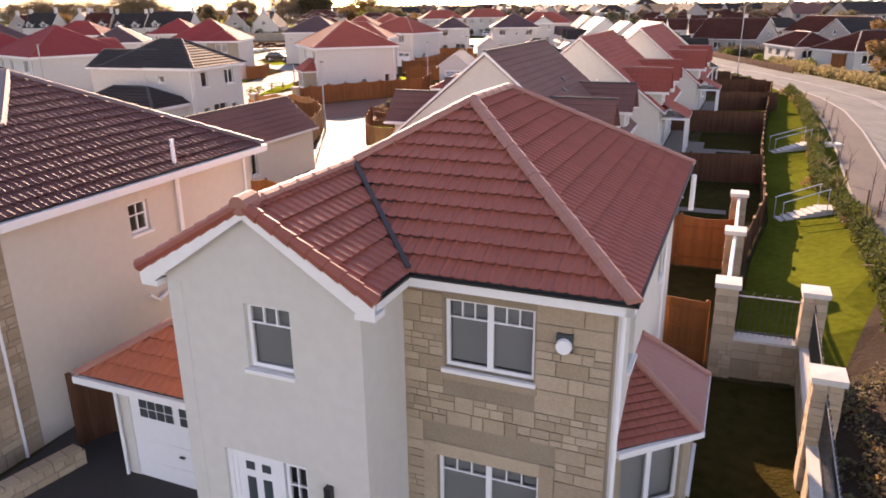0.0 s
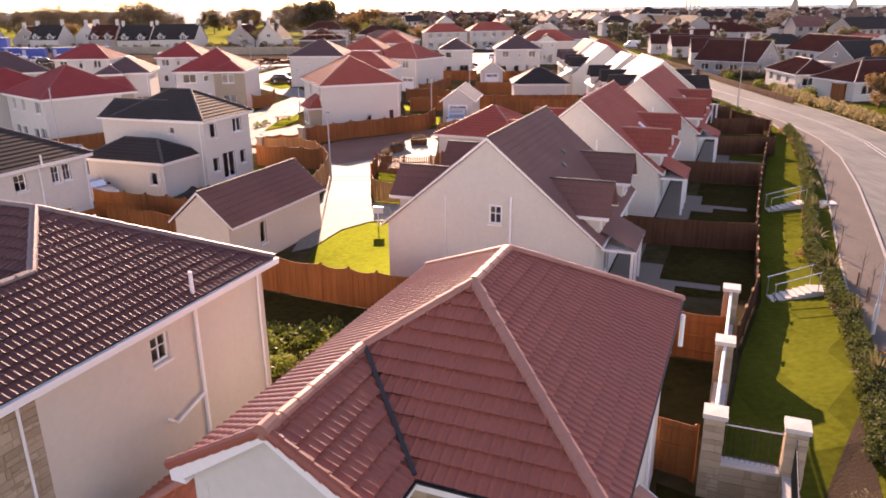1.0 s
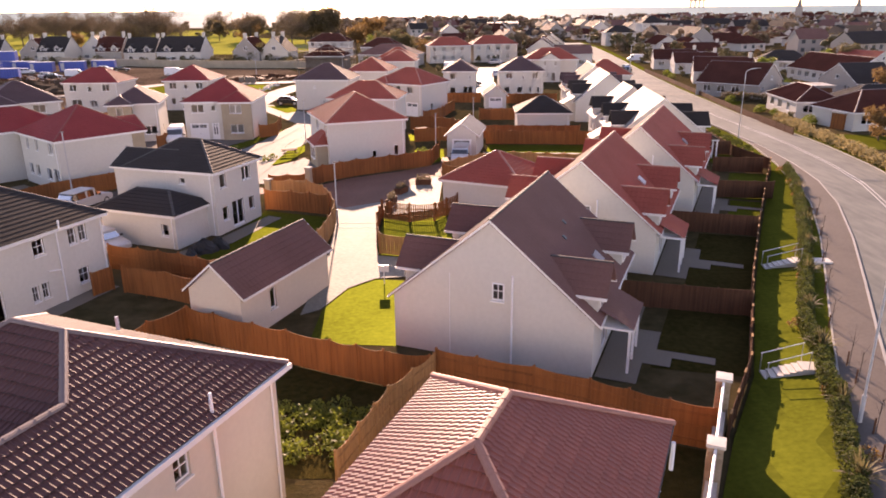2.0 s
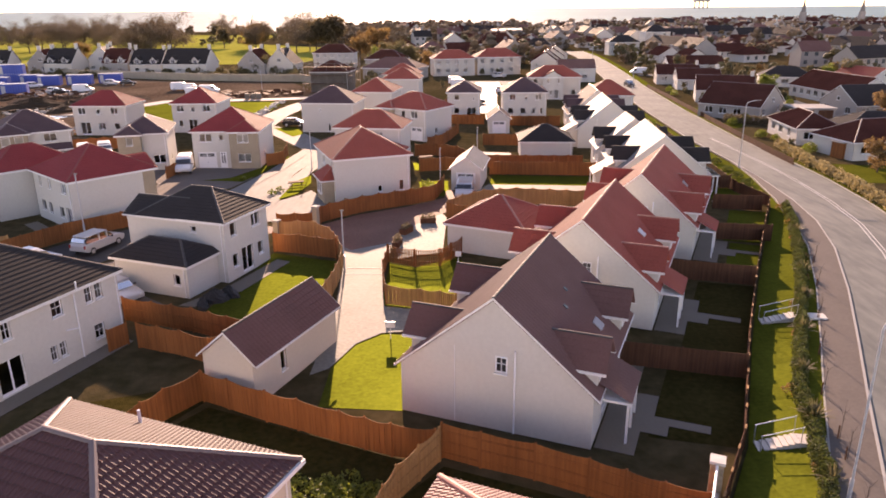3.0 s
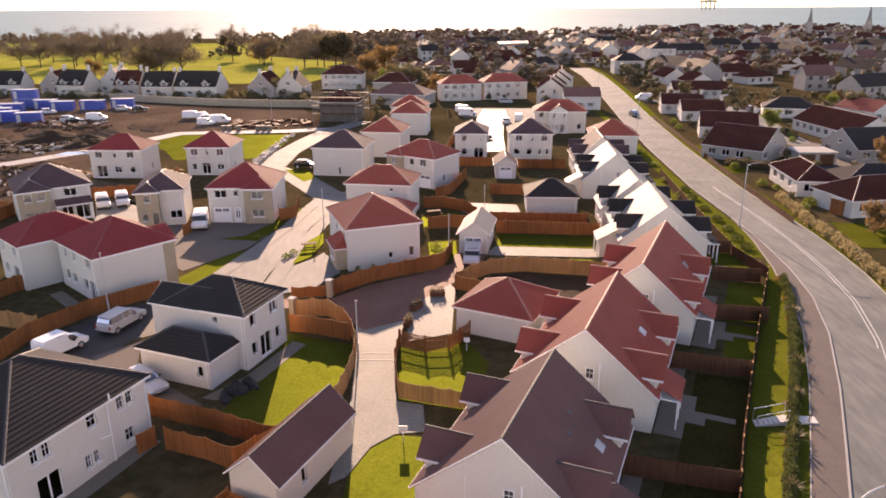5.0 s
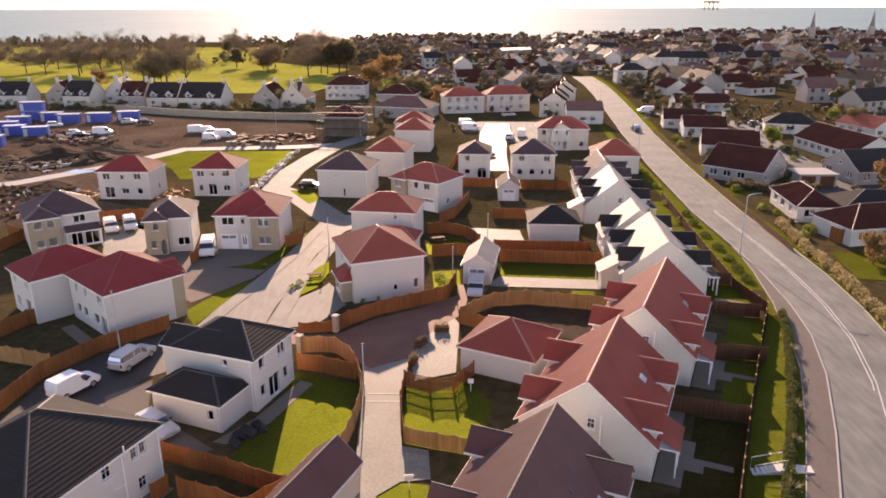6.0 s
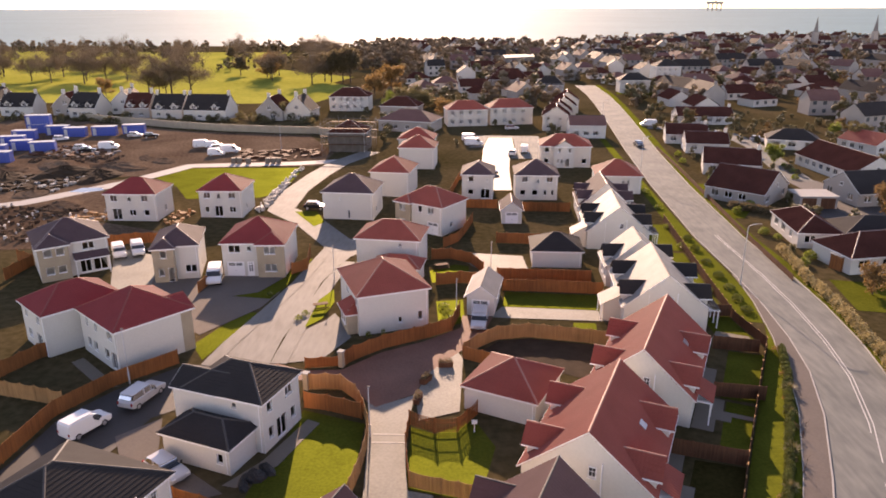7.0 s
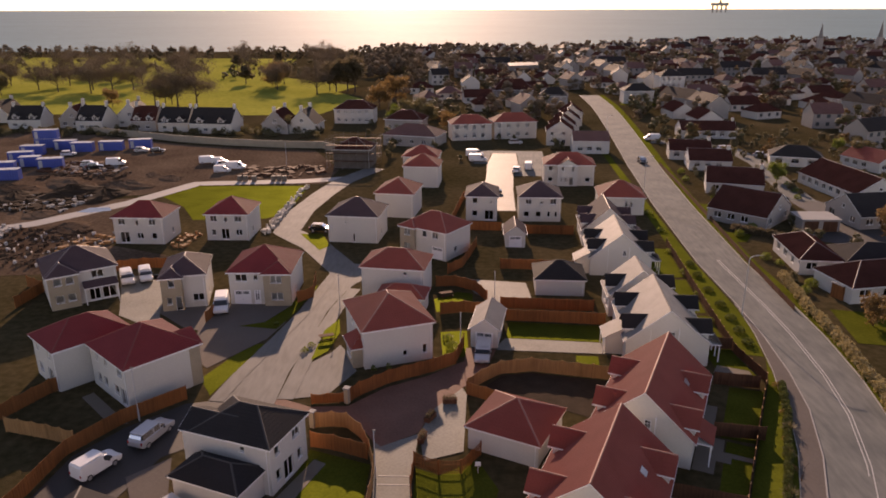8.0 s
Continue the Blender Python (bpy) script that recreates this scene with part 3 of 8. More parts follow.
drape("lawn", [(-22.0, 33.6), (-14.4, 36.2), (-13.6, 34.2), (-16.4, 29.4), (-22.6, 30.0)], ROUGH_SHADED_GRASS, "back lawn in grass darkened for shade", 0.02)
drape("drive", [(-11.2, 8.0), (-9.0, 13.0), (-8.4, 15.0), (-4.6, 13.6), (-4.4, 12.0), (-1.4, 8.0), (-2.0, 0.0), (-12.0, 0.0)], ASPHALT_DARK, "dark asphalt drive in front of the garage", 0.05)
drape("lawn", [(5.9, 17.2), (7.0, 16.4), (9.0, 15.6), (6.6, 9.6), (3.0, 2.0), (1.0, 3.0)], ROUGH_SHADED_GRASS, "side garden with deep shade in its grass colour", 0.02)
drape("bed", [(9.3, 15.2), (12.8, 19.6), (11.4, 16.0), (5.0, 2.0), (3.2, 3.0)], SOIL, "dark planted bed beside the railings", 0.07)


# ---- roofs ----
def courses(mb, poly, gauge=0.34, step=0.03):
    """A roof slope laid in stepped courses, with the tile columns in its UV map."""
    P = [Vector(p) for p in poly]
    n = (P[1] - P[0]).cross(P[2] - P[0]).normalized()
    if n.z < 0:
        n = -n
    h = Vector((0, 0, 1)).cross(n).normalized()
    up = n.cross(h).normalized()
    z0, z1 = min(p.z for p in P), max(p.z for p in P)
    k = max(1, round((z1 - z0) / up.z / gauge))
    dz = (z1 - z0) / k
    Z = Vector((0, 0, 1))
    for i in range(k):
        a, b = z0 + i * dz, z0 + (i + 1) * dz
        c = clip_half(clip_half(P, Z, a), -Z, -b)
        if len(c) < 3:
            continue
        lift = [p + n * (step * (b - p.z) / dz) for p in c]
        uvs = [(p.dot(h), p.dot(up)) for p in c]
        area = (c[1] - c[0]).cross(c[2] - c[0])
        idx = tuple(range(len(c)))
        mb.add(lift, [idx if area.dot(n) > 0 else idx[::-1]], uvs)
        low = [p for p in c if abs(p.z - a) < 1e-5]
        if len(low) == 2:
            mb.add([low[0], low[1], low[1] + n * step, low[0] + n * step], [(0, 1, 2, 3)], [(low[0].dot(h), 0), (low[1].dot(h), 0), (low[1].dot(h), 0.03), (low[0].dot(h), 0.03)])


def cap(mb, p, q, r=0.13, lift=0.02):
    """A run of half-round ridge tiles from p to q, each a little proud of the last."""
    p, q = Vector(p), Vector(q)
    d = q - p
    k = max(1, round(d.length / 0.45))
    z = d.normalized()
    x = z.cross(Vector((0, 0, 1))).normalized()
    y = x.cross(z)
    vs = []
    for i in range(k):
        for c, rr in ((p + d * (i / k), r), (p + d * ((i + 1) / k), r * 0.9)):
            for s in range(6):
                t = math.pi * s / 5
                vs.append(c + x * (math.cos(t) * rr) + y * (math.sin(t) * rr * 0.8 + lift - 0.03))
    n = len(vs)
    mb.add(vs, [(j * 6 + s, j * 6 + s + 1, j * 6 + s + 7, j * 6 + s + 6) for j in range(2 * k - 1) for s in range(5)] + [(0, 1, 2, 3, 4, 5), (n - 1, n - 2, n - 3, n - 4, n - 5, n - 6)])


def ridge_for(roof):
    return RIDGE if roof is ROOF_RED else RIDGE_CRIMSON if roof is ROOF_CRIMSON else RIDGE_DARK if roof in (ROOF_DARK, ROOF_SLATE, ROOF_BROWN) else RIDGE_PURPLE


def ridge_caps(parent, runs, material, label="", r=0.1, lift=0.02, m=None):
    """Each run of ridge tiles as a part of its own."""
    for p, q in runs:
        if (Vector(p) - Vector(q)).length > 0.4:
            cb = MB(); cap(cb, p, q, r, lift)
            part("ridge_cap", cb, material, parent, label, m)


def hip_slopes(x0, y0, x1, y1, ze, s):
    """The four slopes, ridge ends and hips of a hipped roof over a rectangle."""
    w, d = x1 - x0, y1 - y0
    if w >= d:
        m, k = (y0 + y1) / 2, d / 2
        a, b = (x0 + k, m, ze + s * k), (x1 - k, m, ze + s * k)
        sl = [[(x0, y0, ze), (x1, y0, ze), b, a], [(x1, y0, ze), (x1, y1, ze), b], [(x1, y1, ze), (x0, y1, ze), a, b], [(x0, y1, ze), (x0, y0, ze), a]]
        hips = [((x0, y0, ze), a), ((x0, y1, ze), a), ((x1, y0, ze), b), ((x1, y1, ze), b)]
    else:
        m, k = (x0 + x1) / 2, w / 2
        a, b = (m, y0 + k, ze + s * k), (m, y1 - k, ze + s * k)
        sl = [[(x0, y0, ze), (x1, y0, ze), a], [(x1, y0, ze), (x1, y1, ze), b, a], [(x1, y1, ze), (x0, y1, ze), b], [(x0, y1, ze), (x0, y0, ze), a, b]]
        hips = [((x0, y0, ze), a), ((x1, y0, ze), a), ((x0, y1, ze), b), ((x1, y1, ze), b)]
    return sl, (a, b), hips


# ---- walls, windows and doors ----
def wall_mesh(length, height, holes, t=0.28):
    """An upright slab from x=0 to length, y=0 (outside) to t, with rectangular holes (x0, z0, x1, z1)."""
    mb = MB()
    xs = sorted({0.0, length, *[v for h in holes for v in (h[0], h[2])]})
    zs = sorted({0.0, height, *[v for h in holes for v in (h[1], h[3])]})
    nx, nz = len(xs), len(zs)
    vs = [(x, y, z) for y in (0, t) for z in zs for x in xs]
    at = lambda i, j, k: k * nx * nz + j * nx + i
    full = lambda i, j: 0 <= i < nx - 1 and 0 <= j < nz - 1 and not any(h[0] < (xs[i] + xs[i + 1]) / 2 < h[2] and h[1] < (zs[j] + zs[j + 1]) / 2 < h[3] for h in holes)
    fs = []
    for j in range(nz - 1):
        for i in range(nx - 1):
            if not full(i, j):
                continue
            fs += [(at(i, j, 0), at(i + 1, j, 0), at(i + 1, j + 1, 0), at(i, j + 1, 0)), (at(i + 1, j, 1), at(i, j, 1), at(i, j + 1, 1), at(i + 1, j + 1, 1))]
            for (di, dj), (a, b) in (((-1, 0), ((i, j + 1), (i, j))), ((1, 0), ((i + 1, j), (i + 1, j + 1))), ((0, -1), ((i, j), (i + 1, j))), ((0, 1), ((i + 1, j + 1), (i, j + 1)))):
                if not full(i + di, j + dj):
                    fs.append((at(*b, 0), at(*a, 0), at(*a, 1), at(*b, 1)))
    return mb.add(vs, fs)


WIN_CACHE = {}


def window_meshes(w, h, style):
    key = (round(w, 2), round(h, 2), style)
    if key not in WIN_CACHE:
        g, s = MB(), MB()
        e, d = 0.06, 0.06
        cells = [(e, w / 2 - 0.05), (w / 2 + 0.05, w - e)] if w > 1.0 else [(e, w - e)]
        holes = []
        for a, b in cells:
            if style == "georgian":
                zt, c = h - e - 0.27, (b - a) / 3
                holes += [(a, e, b, zt - 0.012)] + [(a + c * k + (0.011 if k else 0), zt + 0.012, a + c * (k + 1) - (0.011 if k < 2 else 0), h - e) for k in range(3)]
            elif style == "cross":
                m_, q = (a + b) / 2, h * 0.55
                holes += [(a, e, m_ - 0.015, q), (m_ + 0.015, e, b, q), (a, q + 0.03, m_ - 0.015, h - e), (m_ + 0.015, q + 0.03, b, h - e)]
            elif style == "grid":
                c, r = (b - a) / 2, (h - 2 * e - 0.5) / 4
                holes += [(a + c * i + 0.012 * i, e + 0.5 + r * j + 0.012, a + c * (i + 1) - 0.012 * (1 - i), e + 0.5 + r * (j + 1) - 0.012) for i in range(2) for j in range(4)]
            else:
                holes.append((a, 0.18 if style == "door" else e, b, h - e))
        f = wall_mesh(w, h, holes, d)
        g.add([(e, 0.03, e), (w - e, 0.03, e), (w - e, 0.03, h - e), (e, 0.03, h - e)], [(0, 1, 2, 3)])
        s.box(-0.04, -0.07, -0.07, w + 0.04, 0.05, -0.005)
        WIN_CACHE[key] = (f.mesh("window", UPVC), g.mesh("pane", GLASS), s.mesh("sill", TRIM))
    return WIN_CACHE[key]


def put_window(parent, m, w, h, style="plain", sill=True, recess=0.09):
    """A window in a hole whose lower left outer corner is at the pose m (x along the wall, y inwards)."""
    f, g, s = window_meshes(w, h, style)
    ob = part("window", f, UPVC, parent, m=m @ pose(0, recess, 0))
    pane = part("pane", g, GLASS, ob)
    pane.visible_shadow = False
    if sill and style != "door":
        part("sill", s, TRIM, ob, m=pose(0, -recess, 0))
    return ob


def wall_with(parent, m, length, height, openings, material, t=0.28, label=""):
    """A wall at the pose m with windows in it: openings are (x, z, w, h, style)."""
    part("wall", wall_mesh(length, height, [(x, z, x + w, z + h) for x, z, w, h, st in openings], t), material, parent, label, m)
    for x, z, w, h, st in openings:
        if st == "hole":
            continue
        if st == "garage":
            garage_door(parent, m @ pose(x, 0.1, z), w, h)
        elif st == "front_door":
            front_door(parent, m @ pose(x, 0.1, z), w, h)
        else:
            put_window(parent, m @ pose(x, 0, z), w, h, st)


def garage_door(parent, m, w, h):
    key = ("garage", round(w, 2), round(h, 2))
    if key not in WIN_CACHE:
        d, g = MB(), MB()
        prof = [(0.05, 0), (0, 0)]
        for i in range(1, 4):
            z_ = h * i / 4 - 0.1
            prof += [(0, z_), (0.014, z_ + 0.004), (0.014, z_ + 0.016), (0, z_ + 0.02)]
        prof += [(0, h), (0.05, h)]
        d.prism([(0, y, z) for y, z in prof], (w, 0, 0))
        pw = w * 0.09 - 0.03
        g.box(0, -0.012, 0, pw, 0.0, h * 0.088)
        WIN_CACHE[key] = (d.mesh("garage_door", UPVC), g.mesh("pane", LEAD))
    d, g = WIN_CACHE[key]
    ob = part("garage_door", d, UPVC, parent, "white panelled up-and-over garage door", m)
    for i in range(8):
        for r in range(2):
            part("pane", g, LEAD, ob, m=pose(w * (0.1 + 0.42 * (i // 4)) + w * 0.09 * (i % 4) + 0.015, 0, h * (0.71 + 0.1 * r)))
    hb = MB()
    hb.box(w / 2 - 0.06, -0.05, h * 0.35, w / 2 + 0.06, 0, h * 0.35 + 0.03)
    part("handle", hb, IRON, ob)


def front_door(parent, m, w, h):
    d = MB()
    d.box(0, 0, 0, w, 0.06, h)
    ob = part("door", d, UPVC, parent, "white panelled front door", m)
    part("frame", wall_mesh(w, h, [(0.07, 0.0, w - 0.07, h - 0.07)], 0.02), UPVC, ob, m=pose(0, -0.02, 0))
    for k in range(2):
        a = w * (0.24 + 0.32 * k)
        for z0, z1 in ((0.84, 0.91), (0.3, 0.77)):
            g = MB(); g.box(a, -0.012, h * z0, a + w * 0.17, 0, h * z1)
            part("pane", g, LEAD, ob, "dark narrow glass strip")
    hb = MB(); hb.box(w - 0.16, -0.06, h * 0.47, w - 0.12, 0, h * 0.53)
    part("handle", hb, STEEL, ob)


def pipe(parent, pts, r=0.035, name="drainpipe", material=None):
    mb = MB()
    mb.path(pts, r, 8)
    return part(name, mb, material or UPVC, parent)


WALL_POSES = {"front": lambda w, d: (pose(-w / 2, -d / 2, 0), w), "right": lambda w, d: (pose(w / 2, -d / 2 + 0.28, 0, 0, 0, 90), d - 0.56),
              "back": lambda w, d: (pose(w / 2, d / 2, 0, 0, 0, 180), w), "left": lambda w, d: (pose(-w / 2, d / 2 - 0.28, 0, 0, 0, -90), d - 0.56)}


def detached(label, ax, ay, rz, w, d, roof, walls=None, ze=4.85, s=0.56, openings=None, wing=None, wing_wall=None, group="new detached houses", front_mat=None, lean=None, base=None, ridge_mat=None):
    """A two-storey hipped house. (ax, ay): the front left eaves corner; w, d: the eaves' rectangle; wing: (x0, x1, how far it stands out) of a hipped front wing."""
    walls = walls or RENDER
    openings = openings or {}
    m = pose(0, 0, 0, 0, 0, rz)
    c = Vector((ax, ay, 0)) + m @ Vector((w / 2, d / 2, 0))
    z = gz(c.x, c.y) if base is None else base
    h = thing("house", label, "house", c.x, c.y, z, rz, group)
    o = 0.32
    ww, wd = w - 2 * o, d - 2 * o
    for side, f in WALL_POSES.items():
        mm, length = f(ww, wd)
        wall_with(h, mm, length, ze - 0.05, openings.get(side, []), front_mat if (front_mat and side == "front") else walls)
    fb = MB()
    fb.box(-w / 2 + 0.03, -d / 2 + 0.03, ze - 0.2, w / 2 - 0.03, d / 2 - 0.03, ze - 0.01)
    part("fascia", fb, TRIM, h, "white fascia and gutter")
    sl, (a, b), hips = hip_slopes(-w / 2, -d / 2, w / 2, d / 2, ze, s)
    rb, runs = MB(), hips + [(a, b)]
    for p in sl:
        courses(rb, p)
    if wing:
        x0, x1, out = wing[:3]
        x0, x1 = x0 - w / 2, x1 - w / 2
        k = (x1 - x0) / 2
        mid, yr = (x0 + x1) / 2, -d / 2 - out
        zr = ze + s * k
        back = -d / 2 + k
        gable = len(wing) > 3
        tip = yr if gable else yr + k
        courses(rb, [(x0, yr, ze), (mid, tip, zr), (mid, back, zr), (x0, -d / 2, ze)])
        courses(rb, [(x1, yr, ze), (x1, -d / 2, ze), (mid, back, zr), (mid, tip, zr)])
        if not gable:
            courses(rb, [(x0, yr, ze), (x1, yr, ze), (mid, tip, zr)])
            runs += [((x0, yr, ze), (mid, tip, zr)), ((x1, yr, ze), (mid, tip, zr))]
        else:
            gb2 = MB()
            gb2.prism([(x0 + o, yr + 0.2, ze - 0.05), (x1 - o, yr + 0.2, ze - 0.05), (mid, yr + 0.2, zr - 0.2)], (0, 0.25, 0))
            part("gable", gb2, wing_wall or walls, h)
        runs.append(((mid, tip, zr), (mid, back, zr)))
        fb = MB(); fb.box(x0 + 0.03, yr + 0.03, ze - 0.2, x1 - 0.03, -d / 2 + 0.03, ze - 0.012)
        part("fascia", fb, TRIM, h)
        wm = wing_wall or walls
        wall_with(h, pose(x0 + o, yr + o, 0), x1 - x0 - 2 * o, ze - 0.05, openings.get("wing", []), wm)
        wall_with(h, pose(x1 - o, yr + o + 0.28, 0, 0, 0, 90), out - 0.28, ze - 0.05, [], wm)
        wall_with(h, pose(x0 + o, -d / 2 + o, 0, 0, 0, -90), out - 0.28, ze - 0.05, [], wm)
    part("roof", rb, roof, h)
    ridge_caps(h, runs, ridge_mat or ridge_for(roof))
    pipe(h, [(ww / 2 - 0.25, -wd / 2 - 0.06, 0.05), (ww / 2 - 0.25, -wd / 2 - 0.06, ze - 0.15)])
    if lean:
        x0, x1, out, zl, zh = lean
        lb, kb = MB(), MB()
        y0 = -wd / 2
        courses(lb, [(x0, y0 - out, zl), (x1, y0 - out, zl), (x1, y0, zh), (x0, y0, zh)])
        part("porch_roof", lb, roof, h)
        kb.box(x0, y0 - out, zl - 0.16, x1, y0 - 0.004, zl)
        part("porch_beam", kb, TRIM, h)
        for xp in (x0 + 0.1, x1 - 0.22):
            kb = MB(); kb.box(xp, y0 - out + 0.1, 0, xp + 0.12, y0 - out + 0.22, zl - 0.16)
            part("porch_post", kb, TRIM, h)
    return h


def gable_house(label, fx, fy, rz, w, d, ze, s, roof, walls=None, name="house", category="house", group="", openings=None, base=None, over=0.3, caps=True, verge=0.12, ridge_mat=None):
    """A gabled house or garage with its gable to the front: (fx, fy) is the middle of the front eaves; w across the gable, d along the ridge."""
    walls = walls or RENDER
    openings = openings or {}
    m = pose(0, 0, 0, 0, 0, rz)
    c = Vector((fx, fy, 0)) + m @ Vector((0, d / 2, 0))
    z = gz(c.x, c.y) if base is None else base
    h = thing(name, label, category, c.x, c.y, z, rz, group)
    ww, wd = w - 2 * over, d - 2 * verge
    zr = ze + s * w / 2
    zw = ze + s * over
    for side, f in WALL_POSES.items():
        mm, length = f(ww, wd)
        wall_with(h, mm, length, zw - 0.06, openings.get(side, []), walls)
    for y, t in ((-wd / 2, 0.28), (wd / 2 - 0.28, 0.28)):
        gb2 = MB()
        up = openings.get("gable", []) if y < 0 else []
        gb2.prism([(-ww / 2, y, zw - 0.06), (ww / 2, y, zw - 0.06), (0, y, zw - 0.06 + s * ww / 2)], (0, t, 0))
        part("gable", gb2, walls, h)
        for x, zz, a, b2, st in up:
            put_window(h, pose(x, y - 0.16, zz), a, b2, st)
            # dark board added on the solid gable so the glass looks unlit
            bk = MB(); bk.box(x + 0.02, y - 0.018, zz + 0.02, x + a - 0.02, y - 0.002, zz + b2 - 0.02)
            part("window_reveal", bk, ROOM, h, "dark board added in place of an unlit room")
    rb, cb, vb = MB(), MB(), MB()
    courses(rb, [(-w / 2, -d / 2, ze), (0, -d / 2, zr), (0, d / 2, zr), (-w / 2, d / 2, ze)])
    courses(rb, [(w / 2, -d / 2, ze), (w / 2, d / 2, ze), (0, d / 2, zr), (0, -d / 2, zr)])
    rb.prism([(-w / 2, -d / 2, ze), (0, -d / 2, zr), (w / 2, -d / 2, ze), (w / 2 - 0.03, -d / 2, ze - 0.12), (0, -d / 2, zr - 0.16), (-w / 2 + 0.03, -d / 2, ze - 0.12)], (0, d, 0))
    part("roof", rb, roof, h)
    cap(cb, (0, -d / 2, zr), (0, d / 2, zr), 0.07 if roof is ROOF_SLATE else 0.1)
    part("ridge_cap", cb, ridge_mat or ridge_for(roof), h)
    for y in (-d / 2 - 0.025, d / 2 + 0.004):
        vb = MB()
        vb.prism([(-w / 2, y, ze + 0.01), (0, y, zr + 0.01), (w / 2, y, ze + 0.01), (w / 2, y, ze - 0.1), (0, y, zr - 0.12), (-w / 2, y, ze - 0.1)], (0, 0.022, 0))
        part("bargeboard", vb, TRIM, h, "white bargeboards")
    for sx in (-1, 1):
        gt = MB()
        gt.box(sx * (w / 2 + 0.02) - 0.04, -d / 2, ze - 0.12, sx * (w / 2 + 0.02) + 0.04, d / 2, ze - 0.02)
        part("gutter", gt, TRIM, h)
    return h


def hip_garage(label, ax, ay, rz, w, d, roof, ze=2.45, s=0.55, openings=None, group="garages", walls=None, name="garage"):
    h = detached(label, ax, ay, rz, w, d, roof, walls, ze, s, openings, group=group)
    h.name = name
    tagged(h, category=name)
    return h


# ---- the estate's houses ----
W = lambda x, z, w=1.15, h=1.05, st="plain": (x, z, w, h, st)
UP, DN = 3.45, 0.95
BACK_A = [W(0.9, UP), W(3.9, UP, 0.6, 0.8), W(6.3, UP), W(1.0, 0.1, 1.6, 2.05, "door"), W(4.0, DN, 1.1), W(6.6, DN, 0.9)]
BLANK = [W(2.2, DN, 0.7, 0.9)]

detached("white rendered house with a hipped crimson roof beside the green", -62.6, 118.2, -1, 9.5, 7.6, ROOF_CRIMSON, openings={"front": BACK_A, "right": [W(3.2, DN, 0.7)]})
detached("white rendered house with a pyramid-like crimson roof beside the green", -47.1, 120.5, 0, 8.1, 8.4, ROOF_CRIMSON, openings={"front": [W(0.8, UP), W(3.2, UP, 0.6, 0.8), W(5.2, UP), W(0.9, DN, 0.7), W(2.6, 0.1, 1.4, 2.05, "door"), W(5.2, DN, 1.1)], "right": BLANK})
detached("cream house with a purple-brown hipped roof and stone wing", -57.9, 89.3, 35.5, 9.5, 8.8, ROOF_PURPLE, wing=(0.0, 4.4, 0.8), wing_wall=STONE_FAR, openings={"front": [W(5.6, UP, 1.5), W(5.0, 0.1, 1.4, 2.05, "door"), W(6.7, 0.1, 1.8, 2.0, "door")], "wing": [W(0.7, UP, 1.0), W(2.2, UP, 1.0), W(0.7, DN, 1.0), W(2.2, DN, 1.0)], "right": BLANK}, lean=(-0.2, 4.3, 1.3, 2.5, 3.2))
detached("small stone-fronted house with a purple-grey hipped roof", -42.5, 89.9, 13, 6.4, 8.2, ROOF_PURPLE, wing=(0.0, 3.4, 0.9), wing_wall=STONE_FAR, openings={"front": [W(3.9, DN, 1.5)], "wing": [W(1.0, UP, 0.8), W(0.6, DN, 0.7), W(1.8, 0.05, 0.8, 2.0)], "right": BLANK})
detached("white house with a crimson roof, stone wing and garage door", -33.9, 91.9, 2, 9.2, 9.2, ROOF_CRIMSON, wing=(4.9, 9.2, 0.7), wing_wall=STONE_FAR, openings={"front": [W(0.5, 0.05, 2.4, 2.1, "garage"), W(3.3, 0.05, 0.95, 2.1, "front_door"), W(0.9, UP, 1.6), W(3.4, UP + 0.2, 0.6, 0.7)], "wing": [W(1.0, UP, 1.5), W(1.0, DN, 1.6)], "right": BLANK})
hc_ = detached("white rendered house with a crimson hipped roof above the lane", -42.3, 69.9, -41, 9.3, 8.9, ROOF_CRIMSON, openings={"front": [W(1.4, UP, 0.6), W(3.6, UP, 0.6), W(6.6, UP, 1.1), W(5.4, DN, 1.0), W(6.9, 0.1, 1.3, 2.05, "door"), W(1.2, DN, 0.9), W(2.8, DN, 0.9)], "right": []})
# a gablet at the back of its roof and a sandstone return below
gx, gy, gr = 2.35, 4.45, 4.85 + 0.56 * 2.3 + 0.02
gb_ = MB(); courses(gb_, [(4.65, gy, 4.87), (gx, gy, gr), (gx, gy - 2.3, gr)]); courses(gb_, [(gx, gy, gr), (0.05, gy, 4.87), (gx, gy - 2.3, gr)])
part("gablet_roof", gb_, ROOF_CRIMSON, hc_)
gb_ = MB(); gb_.prism([(4.33, gy - 0.3, 4.8), (gx, gy - 0.3, gr - 0.12), (0.37, gy - 0.3, 4.8)], (0, -0.2, 0)); part("gable", gb_, RENDER, hc_)
gb_ = MB(); gb_.box(4.3, 2.9, 0, 4.355, 4.15, 4.64); part("stone_return", gb_, STONE_FAR, hc_, "sandstone-faced return")
detached("white rendered house with a crimson hipped roof behind a brown fence", -49.9, 72.0, -41, 7.0, 9.0, ROOF_CRIMSON, openings={"front": [W(1.0, UP, 0.7), W(4.2, UP, 0.8), W(1.0, DN), W(3.6, 0.1, 1.4, 2.05, "door")], "right": []})
